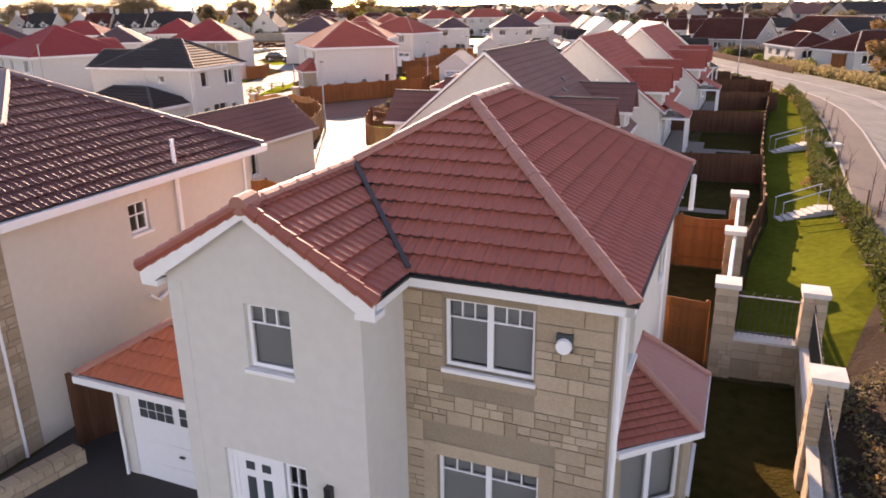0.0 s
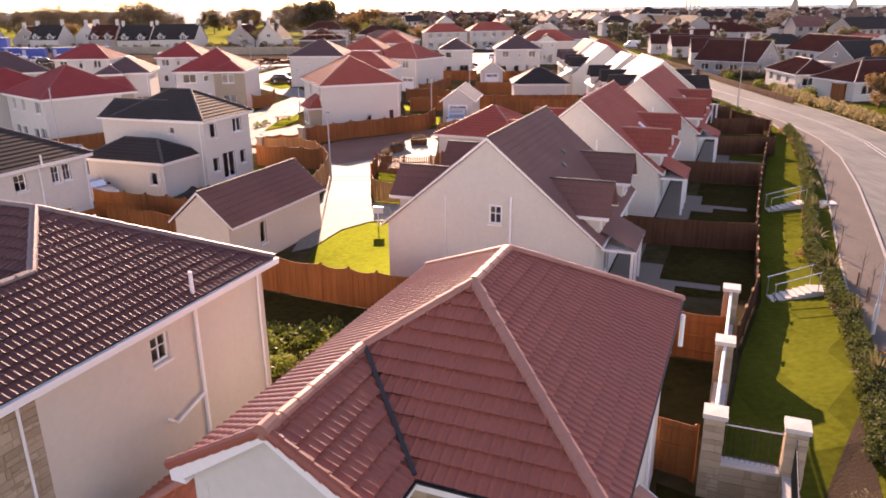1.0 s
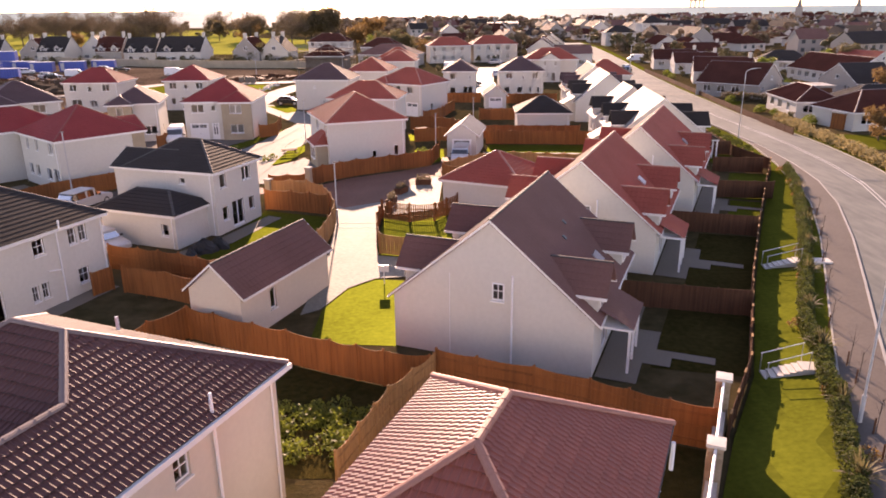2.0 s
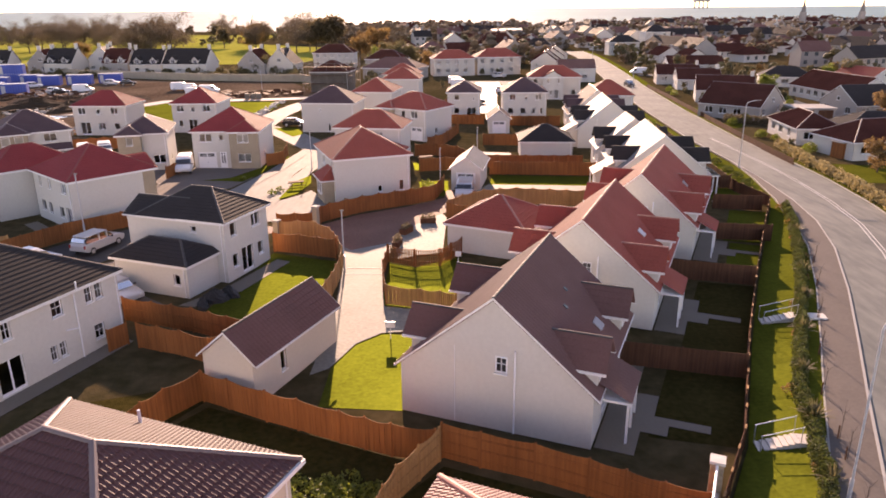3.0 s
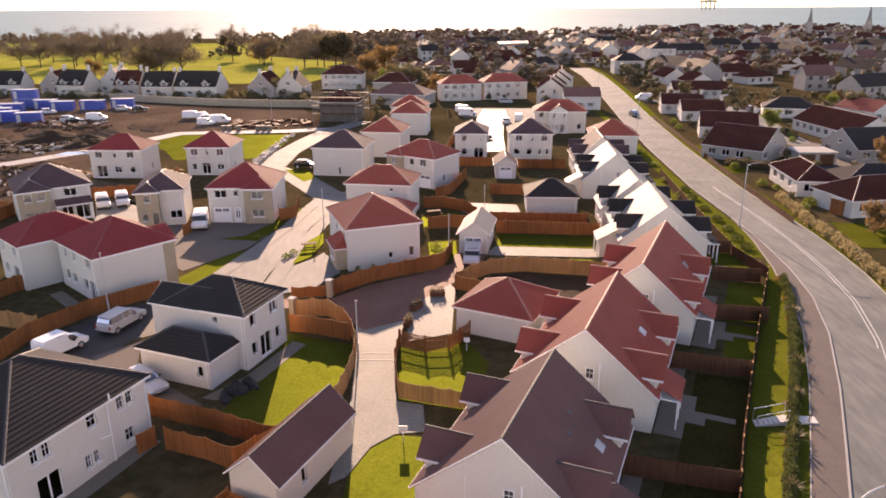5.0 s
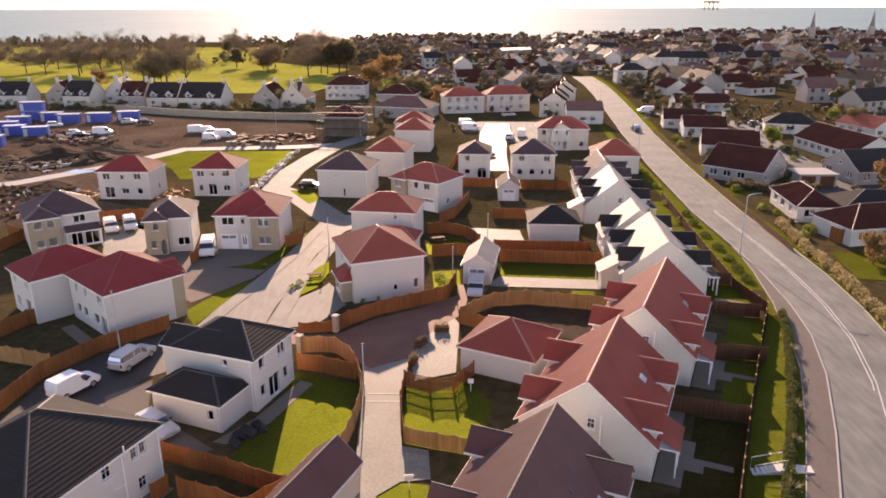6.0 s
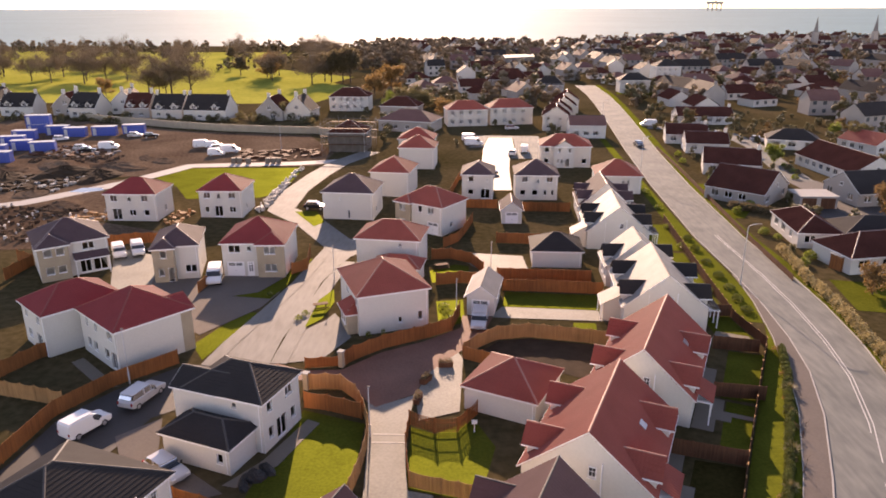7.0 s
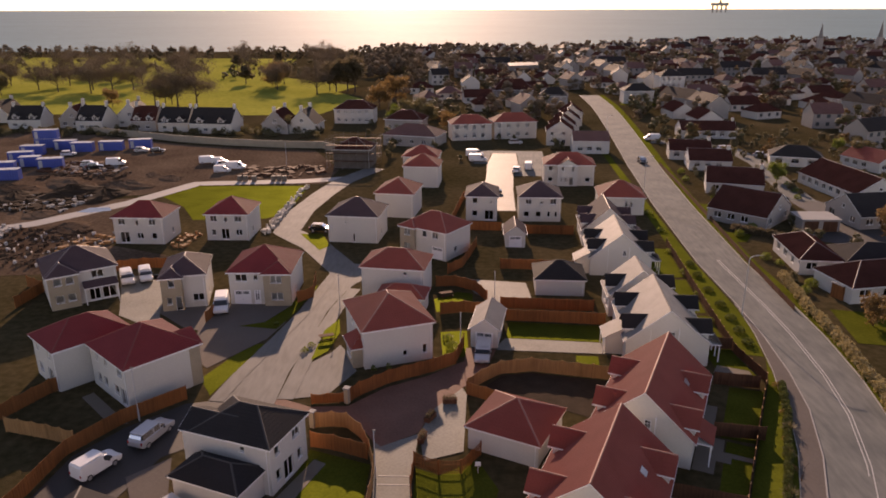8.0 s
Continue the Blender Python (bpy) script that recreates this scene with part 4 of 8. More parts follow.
h9 = detached("white house with a charcoal tiled roof and soil pipes", -34.75, 36.36, -21, 10.4, 11.0, ROOF_DARK, ze=4.55, openings={"right": [W(1.18, 3.22, 0.55, 1.0, "cross"), W(1.95, 3.22, 0.55, 1.0, "cross"), W(5.12, 3.25, 0.75, 0.95, "cross"), W(7.53, 3.22, 0.55, 1.0, "cross"), W(8.3, 3.22, 0.55, 1.0, "cross"), W(1.26, 0.05, 1.6, 2.05, "door"), W(4.6, 0.68, 0.45, 0.95, "cross"), W(5.25, 0.68, 0.45, 0.95, "cross"), W(7.83, 0.68, 0.75, 0.95, "cross")]})
pipe(h9, [(4.95, 1.8, 0.05), (4.95, 1.8, 4.3), (5.28, 1.8, 4.5), (5.28, 1.8, 5.05)], 0.05, "soil_pipe")
pipe(h9, [(4.95, 0.9, 2.2), (4.95, 1.8, 2.0)], 0.04, "soil_pipe")
pipe(h9, [(4.95, 5.0, 0.05), (4.95, 5.0, 4.4)])
hb_ = detached("red-roofed white house with a stone-sided bay porch", -12.5, 73.4, 21.5, 8.9, 9.9, ROOF_RED, openings={"front": [W(4.6, DN, 0.5, 0.7), W(7.0, DN, 0.55, 1.1)], "left": [W(7.2, UP, 0.9), W(3.0, UP, 1.2)]})
bz_ = MB(); bz_.box(-5.3, -3.9, 0, -4.14, -0.4, 2.55); part("bay", bz_, STONE_FAR, hb_, "sandstone-sided bay")
bz_ = MB(); courses(bz_, [(-5.6, -4.2, 2.55), (-5.6, -0.1, 2.55), (-4.12, -1.2, 3.75), (-4.12, -3.1, 3.75)]); courses(bz_, [(-4.12, -4.2, 2.55), (-5.6, -4.2, 2.55), (-4.12, -3.1, 3.75)]); courses(bz_, [(-5.6, -0.1, 2.55), (-4.12, -0.1, 2.55), (-4.12, -1.2, 3.75)])
part("bay_roof", bz_, ROOF_RED, hb_, "red hipped bay roof")
bz_ = MB(); bz_.box(-5.64, -4.24, 2.42, -4.14, -0.06, 2.55); part("gutter", bz_, TRIM, hb_)
put_window(hb_, pose(-5.36, -1.0, 0.9, 0, 0, -90), 1.9, 1.2, recess=0.0)
detached("red-roofed white house behind a smaller garage", -15.9, 94.7, -8, 9.5, 7.0, ROOF_RED, openings={"front": [W(6.0, UP + 0.4, 0.5, 0.5)]})
detached("red-roofed house with a stone wing and pale garage door", -12.0, 115.4, -33, 9.6, 7.8, ROOF_RED, wing=(0.0, 3.6, 0.6), wing_wall=STONE_FAR, openings={"front": [W(4.2, UP, 0.8), W(6.2, UP, 1.1), W(6.0, 0.05, 2.3, 2.1, "garage")], "wing": [W(0.9, UP, 1.2), W(0.9, DN, 1.2)], "right": BLANK})
detached("dark purple-roofed white house with a narrow stair window", -25.4, 120.3, -6, 9.5, 8.6, ROOF_PURPLE, openings={"front": [W(3.0, UP, 0.35, 0.5), W(4.4, 0.2, 0.4, 1.4)], "right": BLANK})
detached("red-roofed white house at the road's bend", -19.0, 136.2, -8, 8.2, 9.0, ROOF_RED, openings={"front": []})
detached("red-roofed white house far along the estate", -15.5, 160.5, -4, 8.6, 8.0, ROOF_RED)
detached("red-roofed white house at the back of the estate", -16.5, 171.5, -4, 9.0, 8.0, ROOF_RED)
detached("narrow white house with a purple-grey roof and patio doors", -1.2, 134.0, -3, 6.6, 8.0, ROOF_PURPLE, openings={"front": [W(1.2, UP, 1.0), W(4.6, UP, 0.4, 0.6), W(1.2, DN, 1.0), W(3.6, 0.1, 1.7, 2.05, "door")]})
detached("white house with a purple-grey hipped roof", 9.0, 133.6, -1, 8.6, 8.2, ROOF_PURPLE, openings={"front": [W(1.2, UP, 1.1), W(4.0, UP, 0.5, 0.6), W(5.9, UP, 1.1), W(0.9, DN, 1.0), W(3.2, DN, 1.0), W(5.4, DN, 0.5), W(6.8, DN, 0.5)]})
detached("cream-winged white house with a red roof and central gable", 16.7, 163.0, -3, 12.0, 8.0, ROOF_RED, walls=RENDER_CREAM, wing=(3.0, 8.2, 0.7, "gable"), wing_wall=RENDER, openings={"wing": [W(0.9, UP, 0.6), W(3.2, UP, 0.6), W(0.7, DN, 0.5), W(1.6, DN, 0.5), W(2.6, 0.1, 1.0, 2.0, "door")], "front": [W(0.9, UP, 1.0), W(0.9, DN, 1.0), W(9.4, DN, 1.0)]})

# the black-roofed house is an L of two blocks, with its own low garage
h8 = detached("white house with a charcoal tiled roof and french doors", -24.81, 53.6, -18.9, 8.26, 6.4, ROOF_DARK, s=0.57, openings={"right": [W(0.5, UP, 0.75), W(3.3, UP, 1.1), W(0.5, DN, 0.7), W(1.7, 0.1, 1.5, 2.05, "door"), W(3.9, DN, 0.7)], "front": [W(4.6, UP + 0.35, 0.5, 0.5)]})
wing8 = gable_house("gabled side wing", -25.2, 55.85, -108.9, 4.0, 5.0, 4.83, 0.56, ROOF_DARK, base=h8.location.z)
for ob in list(wing8.children):
    ob.matrix_basis = h8.matrix_basis.inverted() @ wing8.matrix_basis @ ob.matrix_basis
    ob.parent = h8
bpy.data.objects.remove(wing8)
hip_garage("white garage with a charcoal hipped roof beside the white house", -25.85, 50.5, -20.5, 7.3, 4.4, ROOF_DARK, ze=2.55, openings={"front": [W(5.4, 0.9, 0.6, 0.9)]})
hip_garage("low double garage with a red hipped roof", -0.9, 58.7, -25.5, 7.6, 7.4, ROOF_RED, ze=2.5)
hip_garage("white double garage with a charcoal hipped roof", 8.9, 96.5, -2, 7.6, 6.8, ROOF_DARK, ze=2.5)
hip_garage("low red-roofed garage in front of the white house", -13.2, 89.6, -8, 7.0, 4.6, ROOF_RED, ze=2.5)
gable_house("small white gabled garage with a grey ribbed roof", 1.45, 79.7, -9, 3.9, 7.2, 2.4, 0.72, ROOF_SLATE, name="garage", category="garage", group="garages", openings={"front": [W(0.55, 0.05, 2.2, 2.0, "garage")]})
gable_house("small white gabled garage with a purple roof", 7.65, 118.0, -1, 4.0, 6.4, 2.3, 0.75, ROOF_PURPLE, name="garage", category="garage", group="garages", openings={"front": [W(0.6, 0.05, 2.2, 2.0, "garage")]})
gable_house("pale rendered garage with a brown gabled roof behind the fence", -12.15, 34.25, -21.8, 3.85, 8.7, 2.55, 0.85, ROOF_BROWN, name="garage", category="garage", group="garages", openings={"right": [W(2.2, 0.9, 0.55, 1.2), ]}, walls=RENDER_CREAM)


# ---- the row of gabled houses with dormers ----
def dormer(h, y, side, w, ze, ridge, s, roof):
    """A gabled dormer with its middle at y on the slope at side (+1 right, -1 left)."""
    m = pose(0, y, 0, 0, 0, 0 if side > 0 else 180)
    k, zr = 1.35, ze + 2.4
    zv = zr - k * 0.95
    xi, xe, xo, xf = (ridge - zr) / s, (ridge - zv) / s, w / 2 + 0.12, w / 2 - 0.3
    rb, fb = MB(), MB()
    for q in (-1, 1):
        courses(rb, [(xe, q * k, zv), (xo, q * k, zv), (xo, 0, zr), (xi, 0, zr)])
        gt = MB()
        gt.box(xe - 0.1, q * k - 0.05, zv - 0.14, xo, q * k + 0.05, zv - 0.01)
        part("gutter", gt, TRIM, h, m=m)
    rb.prism([(xo, -k, zv + 0.02), (xo, 0, zr + 0.02), (xo, k, zv + 0.02), (xo, k - 0.1, zv - 0.06), (xo, 0, zr - 0.1), (xo, -k + 0.1, zv - 0.06)], (-(xo - xe) * 0.8, 0, 0))
    part("dormer_roof", rb, roof, h, m=m)
    ridge_caps(h, [((xi, 0, zr), (xo, 0, zr))], ridge_for(roof), r=0.1, m=m)
    b = k - 0.28
    fb.prism([(xf, -b, ze - 0.1), (xf, b, ze - 0.1), (xf, b, zv + 0.2), (xf, 0, zr - 0.12), (xf, -b, zv + 0.2)], (-1.6, 0, 0))
    part("dormer", fb, RENDER, h, "white rendered dormer", m)
    f, g, sl = window_meshes(1.2, 1.1, "plain")
    ob = part("window", f, UPVC, h, m=m @ pose(xf + 0.05, -0.6, ze + 0.25, 0, 0, 90))
    part("pane", g, GLASS, ob)
    # dark board on the dormer face, in place of an unlit room
    bk = MB(); bk.box(xf + 0.003, -0.57, ze + 0.28, xf + 0.015, 0.57, ze + 1.32)
    part("window_reveal", bk, ROOM, h, "dark board added in place of an unlit room", m)


def row_house(label, fx, fy, rz, w, d, ridge, roof, base, dorm_r=(2.0, 9.0), dorm_l=(2.6, 9.3), porch=2.8, dorm_roof=None, walls=None, skylight=None, gwin=True, vents=(), catslide=None):
    ze = 2.75
    s = (ridge - ze) / (w / 2)
    ops = {"gable": [W(0.15, 3.3, 0.6, 0.85, "cross")]} if gwin else {}
    ops["right"] = [W(d * 0.2, 0.1, 1.8, 2.05, "door"), W(d * 0.55, 0.9, 1.2, 1.1), W(d * 0.75, 0.1, 1.0, 2.05, "door")]
    ops["left"] = [W(d * 0.25, 0.9, 1.2, 1.1), W(d * 0.6, 0.9, 1.2, 1.1)]
    h = gable_house(label, fx, fy, rz, w, d, ze, s, roof, walls=walls, group="row of gabled houses", openings=ops, base=base)
    for side, spots in ((1, dorm_r), (-1, dorm_l)):
        for k in spots:
            dormer(h, -d / 2 + k, side, w, ze, ridge, s, dorm_roof or roof)
    if porch:
        y = -d / 2 + porch
        rb, pb = MB(), MB()
        x0 = w / 2 - 0.25
        courses(rb, [(x0 + 1.6, y - 1.7, 2.3), (x0 + 1.6, y + 1.7, 2.3), (x0, y + 1.7, 3.1), (x0, y - 1.7, 3.1)])
        part("porch_roof", rb, dorm_roof or roof, h)
        for yy in (y - 1.5, y, y + 1.5):
            pb = MB()
            pb.box(x0 + 1.36, yy - 0.06, 0, x0 + 1.48, yy + 0.06, 2.18)
            part("porch_post", pb, TRIM, h, "white porch post")
        pb = MB()
        pb.box(x0, y - 1.7, 2.18, x0 + 1.58, y + 1.7, 2.29)
        part("porch_beam", pb, TRIM, h)
    pipe(h, [(1.15, -d / 2 + 0.03, 0.05), (1.15, -d / 2 + 0.03, 4.6)], 0.055)
    pipe(h, [(-2.0, -d / 2 + 0.07, 0.05), (-2.0, -d / 2 + 0.07, ze + 1.6)], 0.02)
    for ys in vents:
        vb = MB(); vb.box(-0.14, -0.12, 0, 0.14, 0.12, 0.045)
        part("roof_vent", vb, LEAD, h, "small dark roof vent", pose(2.3 - 0.25 * ys, ys, ridge - s * (2.3 - 0.25 * ys) + 0.03, 0, math.degrees(math.atan(s)), 0))
    if catslide:
        ya, yb = -d / 2 + catslide[0], -d / 2 + catslide[1]
        rb = MB(); courses(rb, [(-w / 2 - 2.1, yb, 2.15), (-w / 2 - 2.1, ya, 2.15), (-w / 2 + 0.35, ya, 3.55), (-w / 2 + 0.35, yb, 3.55)])
        part("porch_roof", rb, roof, h, "pale roof sweeping down over the side porch")
        pb = MB(); pb.prism([(-w / 2 - 1.75, ya + 0.25, 0), (-w / 2 + 0.28, ya + 0.25, 0), (-w / 2 + 0.28, ya + 0.25, 3.35), (-w / 2 - 1.75, ya + 0.25, 2.2)], (0, yb - ya - 0.5, 0))
        part("porch", pb, RENDER_CREAM, h, "cream rendered side porch")
        pb = MB(); pb.box(-w / 2 - 2.15, ya, 2.02, -w / 2 - 2.05, yb, 2.14); part("gutter", pb, TRIM, h)
        for yy in (ya + 0.1, yb - 0.2):
            pb = MB(); pb.box(-w / 2 - 2.05, yy, 0, -w / 2 - 1.93, yy + 0.12, 2.05); part("porch_post", pb, TRIM, h)
    if skylight:
        xs, ys, side = skylight
        sb = MB()
        sb.box(-0.33, -0.4, 0, 0.33, 0.4, 0.06)
        zz = ridge - s * xs
        part("skylight", sb, STEEL, h, "roof window", pose(side * xs, ys, zz + 0.04, 0, side * math.degrees(math.atan(s)), 0))
    return h


row_house("pale rendered gabled house with a brown tiled roof and dormers", 1.85, 31.6, -21.5, 10.6, 10.9, 7.2, ROOF_BROWN, -0.4, dorm_r=(2.0, 8.8), dorm_l=(2.6, 9.3), skylight=(4.0, 0.75, 1), vents=(1.05, -0.55, -3.1))
row_house("pale rendered gabled house with a red tiled roof and dormers", 8.3, 44.6, -22, 10.4, 12.2, 7.0, ROOF_RED, -0.2, skylight=(3.0, 0.4, 1))
row_house("red-roofed gabled house with four dormers", 15.3, 57.6, -23, 9.6, 14.0, 6.85, ROOF_RED, 0.0, skylight=(2.8, 1.0, 1))
row_house("white gabled house with a pale grey roof and charcoal dormers", 22.5, 76.0, -4, 10.0, 12.0, 6.8, ROOF_SLATE, 0.0, dorm_roof=ROOF_DARK, catslide=(2.0, 5.4))
row_house("short white gabled house with a pale grey roof", 22.5, 89.4, -2, 9.0, 6.2, 6.6, ROOF_SLATE, 0.0, dorm_r=(2.6,), dorm_l=(2.6,), porch=None, dorm_roof=ROOF_DARK)
row_house("white gabled house with a glaring slate roof", 22.9, 104.7, -3.6, 9.8, 11.0, 6.8, ROOF_SLATE, 0.0, dorm_roof=ROOF_DARK, dorm_r=(2.0, 7.6), dorm_l=(2.6, 7.8), catslide=(0.6, 4.0))
row_house("grey-roofed gabled house towards the end of the row", 23.6, 119.0, -2.8, 9.2, 10.0, 6.8, ROOF_PURPLE, 0.0, dorm_r=(2.0, 7.2), dorm_l=(2.4, 7.4))
detached("red-roofed hipped house closing the row", 25.2, 139.0, -4, 9.4, 8.4, ROOF_RED, ze=3.6, s=0.6, group="row of gabled houses", openings={"front": [W(1.2, 1.6, 1.0, 1.1), W(5.0, 1.6, 0.5, 1.1), W(6.0, 1.6, 0.5, 1.1)]})


# ---- roof tiles laid one by one ----
ROLL = [(0.0, 0.0), (0.5, 0.0), (0.63, 0.02), (0.75, 0.03), (0.87, 0.02), (1.0, 0.0)]
TILE_W, TILE_G, TILE_LIP = 0.38, 0.36, 0.055          # tile width with two rolls, gauge, lip
TILE_MESH = {}


def tile_columns():
    return [(k * TILE_W / 2 + a * TILE_W / 2, k * TILE_W / 2 + b * TILE_W / 2, ha, hb) for k in range(2) for (a, ha), (b, hb) in zip(ROLL, ROLL[1:])]


def tile_mesh(material):
    if material.name not in TILE_MESH:
        mb = MB()
        for a, b, ha, hb in tile_columns():
            mb.add([(a, 0, ha + TILE_LIP), (b, 0, hb + TILE_LIP), (b, TILE_G + 0.02, hb), (a, TILE_G + 0.02, ha), (a, 0, ha + TILE_LIP - 0.02), (b, 0, hb + TILE_LIP - 0.02)], [(0, 1, 2, 3), (4, 5, 1, 0)])
        TILE_MESH[material.name] = mb.mesh("tile", material)
    return TILE_MESH[material.name]


def tiled(parent, poly, material, singles, origin=None, plain=None):
    """Tiles on a convex slope: whole ones as parts of their own when singles is set, cut ones and the rest joined. plain: (width, gauge, lip) of flat tiles laid half and half."""
    TW, TG, TS = plain or (TILE_W, TILE_G, TILE_LIP)
    cols = [(0.004, TW - 0.004, 0.0, 0.0)] if plain else tile_columns()
    edge = 0.012 if plain else 0.02
    P = [Vector(p) for p in poly]
    n = (P[1] - P[0]).cross(P[2] - P[0]).normalized()
    n = n if n.z > 0 else -n
    h = Vector((0, 0, 1)).cross(n).normalized()
    up = n.cross(h).normalized()
    o = Vector(origin) if origin else P[0]
    Q = [Vector(((p - o).dot(h), (p - o).dot(up), 0)) for p in P]
    area = sum(a.x * b.y - a.y * b.x for a, b in zip(Q, Q[1:] + Q[:1]))
    if area < 0:
        Q = Q[::-1]
    edges = []
    for a, b in zip(Q, Q[1:] + Q[:1]):
        e = (b - a).normalized()
        nn = Vector((-e.y, e.x, 0))
        edges.append((nn, nn.dot(a)))
    u0, u1 = min(q.x for q in Q), max(q.x for q in Q)
    v0, v1 = min(q.y for q in Q), max(q.y for q in Q)
    rest = MB()
    base = Matrix((h, up, n)).transposed().to_4x4()
    for j in range(math.floor(v0 / TG + 0.01), math.ceil(v1 / TG - 0.01)):
        for i in range(math.floor(u0 / TW) - 1, math.ceil(u1 / TW)):
            a, v = (i + (0.5 * (j % 2) if plain else 0)) * TW, j * TG
            corners = [Vector((x, y, 0)) for x in (a, a + TW) for y in (v, v + TG)]
            if all(nn.dot(c) >= d - 0.02 for nn, d in edges for c in corners):
                if singles:
                    ob = part("tile", tile_mesh(material), material, parent, m=Matrix.Translation(o + h * a + up * v + n * random.uniform(0, 0.006)) @ base)
                    continue
            for ca, cb_, ha, hb in cols:
                c = [Vector((a + ca, v, 0)), Vector((a + cb_, v, 0)), Vector((a + cb_, v + TG, 0)), Vector((a + ca, v + TG, 0))]
                for nn, d in edges:
                    c = clip_half(c, nn, d)
                    if len(c) < 3:
                        break
                if len(c) < 3:
                    continue
                pts = []
                for p in c:
                    t = (p.x - a - ca) / (cb_ - ca)
                    pts.append(o + h * p.x + up * p.y + n * (ha + (hb - ha) * t + TS * (1 - (p.y - v) / TG)))
                rest.add(pts, [tuple(range(len(pts)))])
                low = [(p, q) for p, q in zip(c, pts) if abs(p.y - v) < 1e-5]
                if len(low) == 2:
                    (p0, q0), (p1, q1) = low
                    rest.add([q0 - n * edge, q1 - n * edge, q1, q0], [(0, 1, 2, 3)])
    if rest.f:
        tagged(part("roof_tiles", rest, material, parent), kind="stuff")
    ub = MB()
    ub.add([p - n * 0.012 for p in P], [tuple(range(len(P)))])
    part("roof_felt", ub, LEAD, parent)


STONE_CUBE = MB().box(0, 0, 0, 1, 1, 1).mesh("stone", STONE)


def ashlar(parent, m, x0, x1, z0, z1, holes, seed, name="stone", courses_h=(0.2, 0.26, 0.32), proud=0.018):
    """Squared snecked rubble on a wall face, stone by stone, leaving the holes free: tall jumpers among pairs of thinner stones."""
    rng = random.Random(seed)
    g = 0.009

    def lay(x, z, w, h):
        if w > 0.03 and h > 0.03:
            part(name, STONE_CUBE, STONE, parent, m=m @ Matrix.Translation((x + g, -proud - rng.uniform(0, 0.012), z + g)) @ Matrix.Diagonal((w - 2 * g, proud + 0.02, h - 2 * g, 1)))

    def row(x, q, z, h):
        while x < q - 0.01:
            w = max(0.2, h * rng.uniform(1.2, 2.4))
            if q - x - w < 0.12:
                w = q - x
            lay(x, z, w, h)
            x += w

    z = z0
    while z < z1 - 0.03:
        hh = min(rng.choice(courses_h) + rng.choice((0.0, 0.09)), z1 - z)
        if z1 - z - hh < 0.1:
            hh = z1 - z
        spans = [(x0, x1)]
        for a, b, c, d in holes:
            if z < d - 0.01 and z + hh > b + 0.01:
                spans = [s for p, q in spans for s in ((p, min(q, a)), (max(p, c), q)) if s[1] - s[0] > 0.04]
        for p, q in spans:
            x = p
            while x < q - 0.01:
                w = rng.uniform(0.3, 0.95)
                if q - x - w < 0.2:
                    w = q - x
                if hh > 0.25 and rng.random() < 0.6:
                    k = hh * rng.choice((0.36, 0.45, 0.6))
                    row(x, x + w, z, k)
                    row(x, x + w, z + k, hh - k)
                elif w > hh * 1.9:
                    row(x, x + w, z, hh)
                else:
                    lay(x, z, w, hh)
                x += w
        z += hh


# ---- the nearest house: white gable, sandstone front, red roof ----
A = thing("house", "white and sandstone house with a red tiled roof and bay", "house", 2.569, 8.899, -0.5, -22.65, "new detached houses")
AW, AD, AG, AP_, AZ, AS = 7.37, 9.64, -3.35, 1.237, 5.345, 0.579
am, agm = (AG + AW) / 2, (AG - AW) / 2
RF, RB = (-AW / 2, AW / 2, AZ + AS * AW / 2), (-AW / 2, AD - AW / 2, AZ + AS * AW / 2)
VT, AX = (agm, am, AZ + AS * am), (agm, -AP_, AZ + AS * am)
tiled(A, [(AG, 0, AZ), (0, 0, AZ), RF, VT], TILE_RED, True, (AG, 0, AZ))
tiled(A, [(AG, -AP_, AZ), (AG, 0, AZ), VT, AX], TILE_RED, True, (AG, -AP_, AZ))
tiled(A, [(0, 0, AZ), (0, AD, AZ), RB, RF], TILE_RED, True, (0, 0, AZ))
tiled(A, [(-AW, 2.0, AZ), (-AW, -AP_, AZ), AX, VT], TILE_RED, False, (-AW, AD, AZ))
tiled(A, [(-AW, AD, AZ), (-AW, am, AZ), VT, RF, RB], TILE_RED, False, (-AW, AD, AZ))
tiled(A, [(0, AD, AZ), (-AW, AD, AZ), RB], TILE_RED, False, (0, AD, AZ))
for p, q in [((0, 0, AZ), RF), (RF, RB), ((0, AD, AZ), RB), ((-AW, AD, AZ), RB), (VT, RF), (AX, VT)]:
    cb = MB(); cap(cb, p, q, 0.13, 0.05)
    part("ridge_cap", cb, RIDGE, A, "weathered pinkish ridge tiles")
vb = MB()
vv = (Vector(VT) - Vector((AG, 0, AZ)))
side = Vector((vv.y, -vv.x, 0)).normalized()
vb.prism([Vector((AG, 0, AZ)) + side * 0.04 + Vector((0, 0, 0.085)), Vector(VT) + side * 0.04 + Vector((0, 0, 0.085)), Vector(VT) - side * 0.04 + Vector((0, 0, 0.085)), Vector((AG, 0, AZ)) - side * 0.04 + Vector((0, 0, 0.085))], (0, 0, 0.03))
part("valley", vb, IRON, A, "dark valley gutter")
for box in [(AG - 0.02, 0.0, 0.0, 0.12), (-0.12, 0.0, 0.0, AD), (-AW, AD - 0.12, -0.12, AD), (-AW, -AP_ + 0.2, -AW + 0.12, AD - 0.12), (AG - 0.12, -AP_ + 0.2, AG, 0.0)]:
    fb = MB(); fb.box(box[0], box[1], AZ - 0.2, box[2], box[3], AZ - 0.01)
    part("fascia", fb, TRIM, A, "white fascia board")
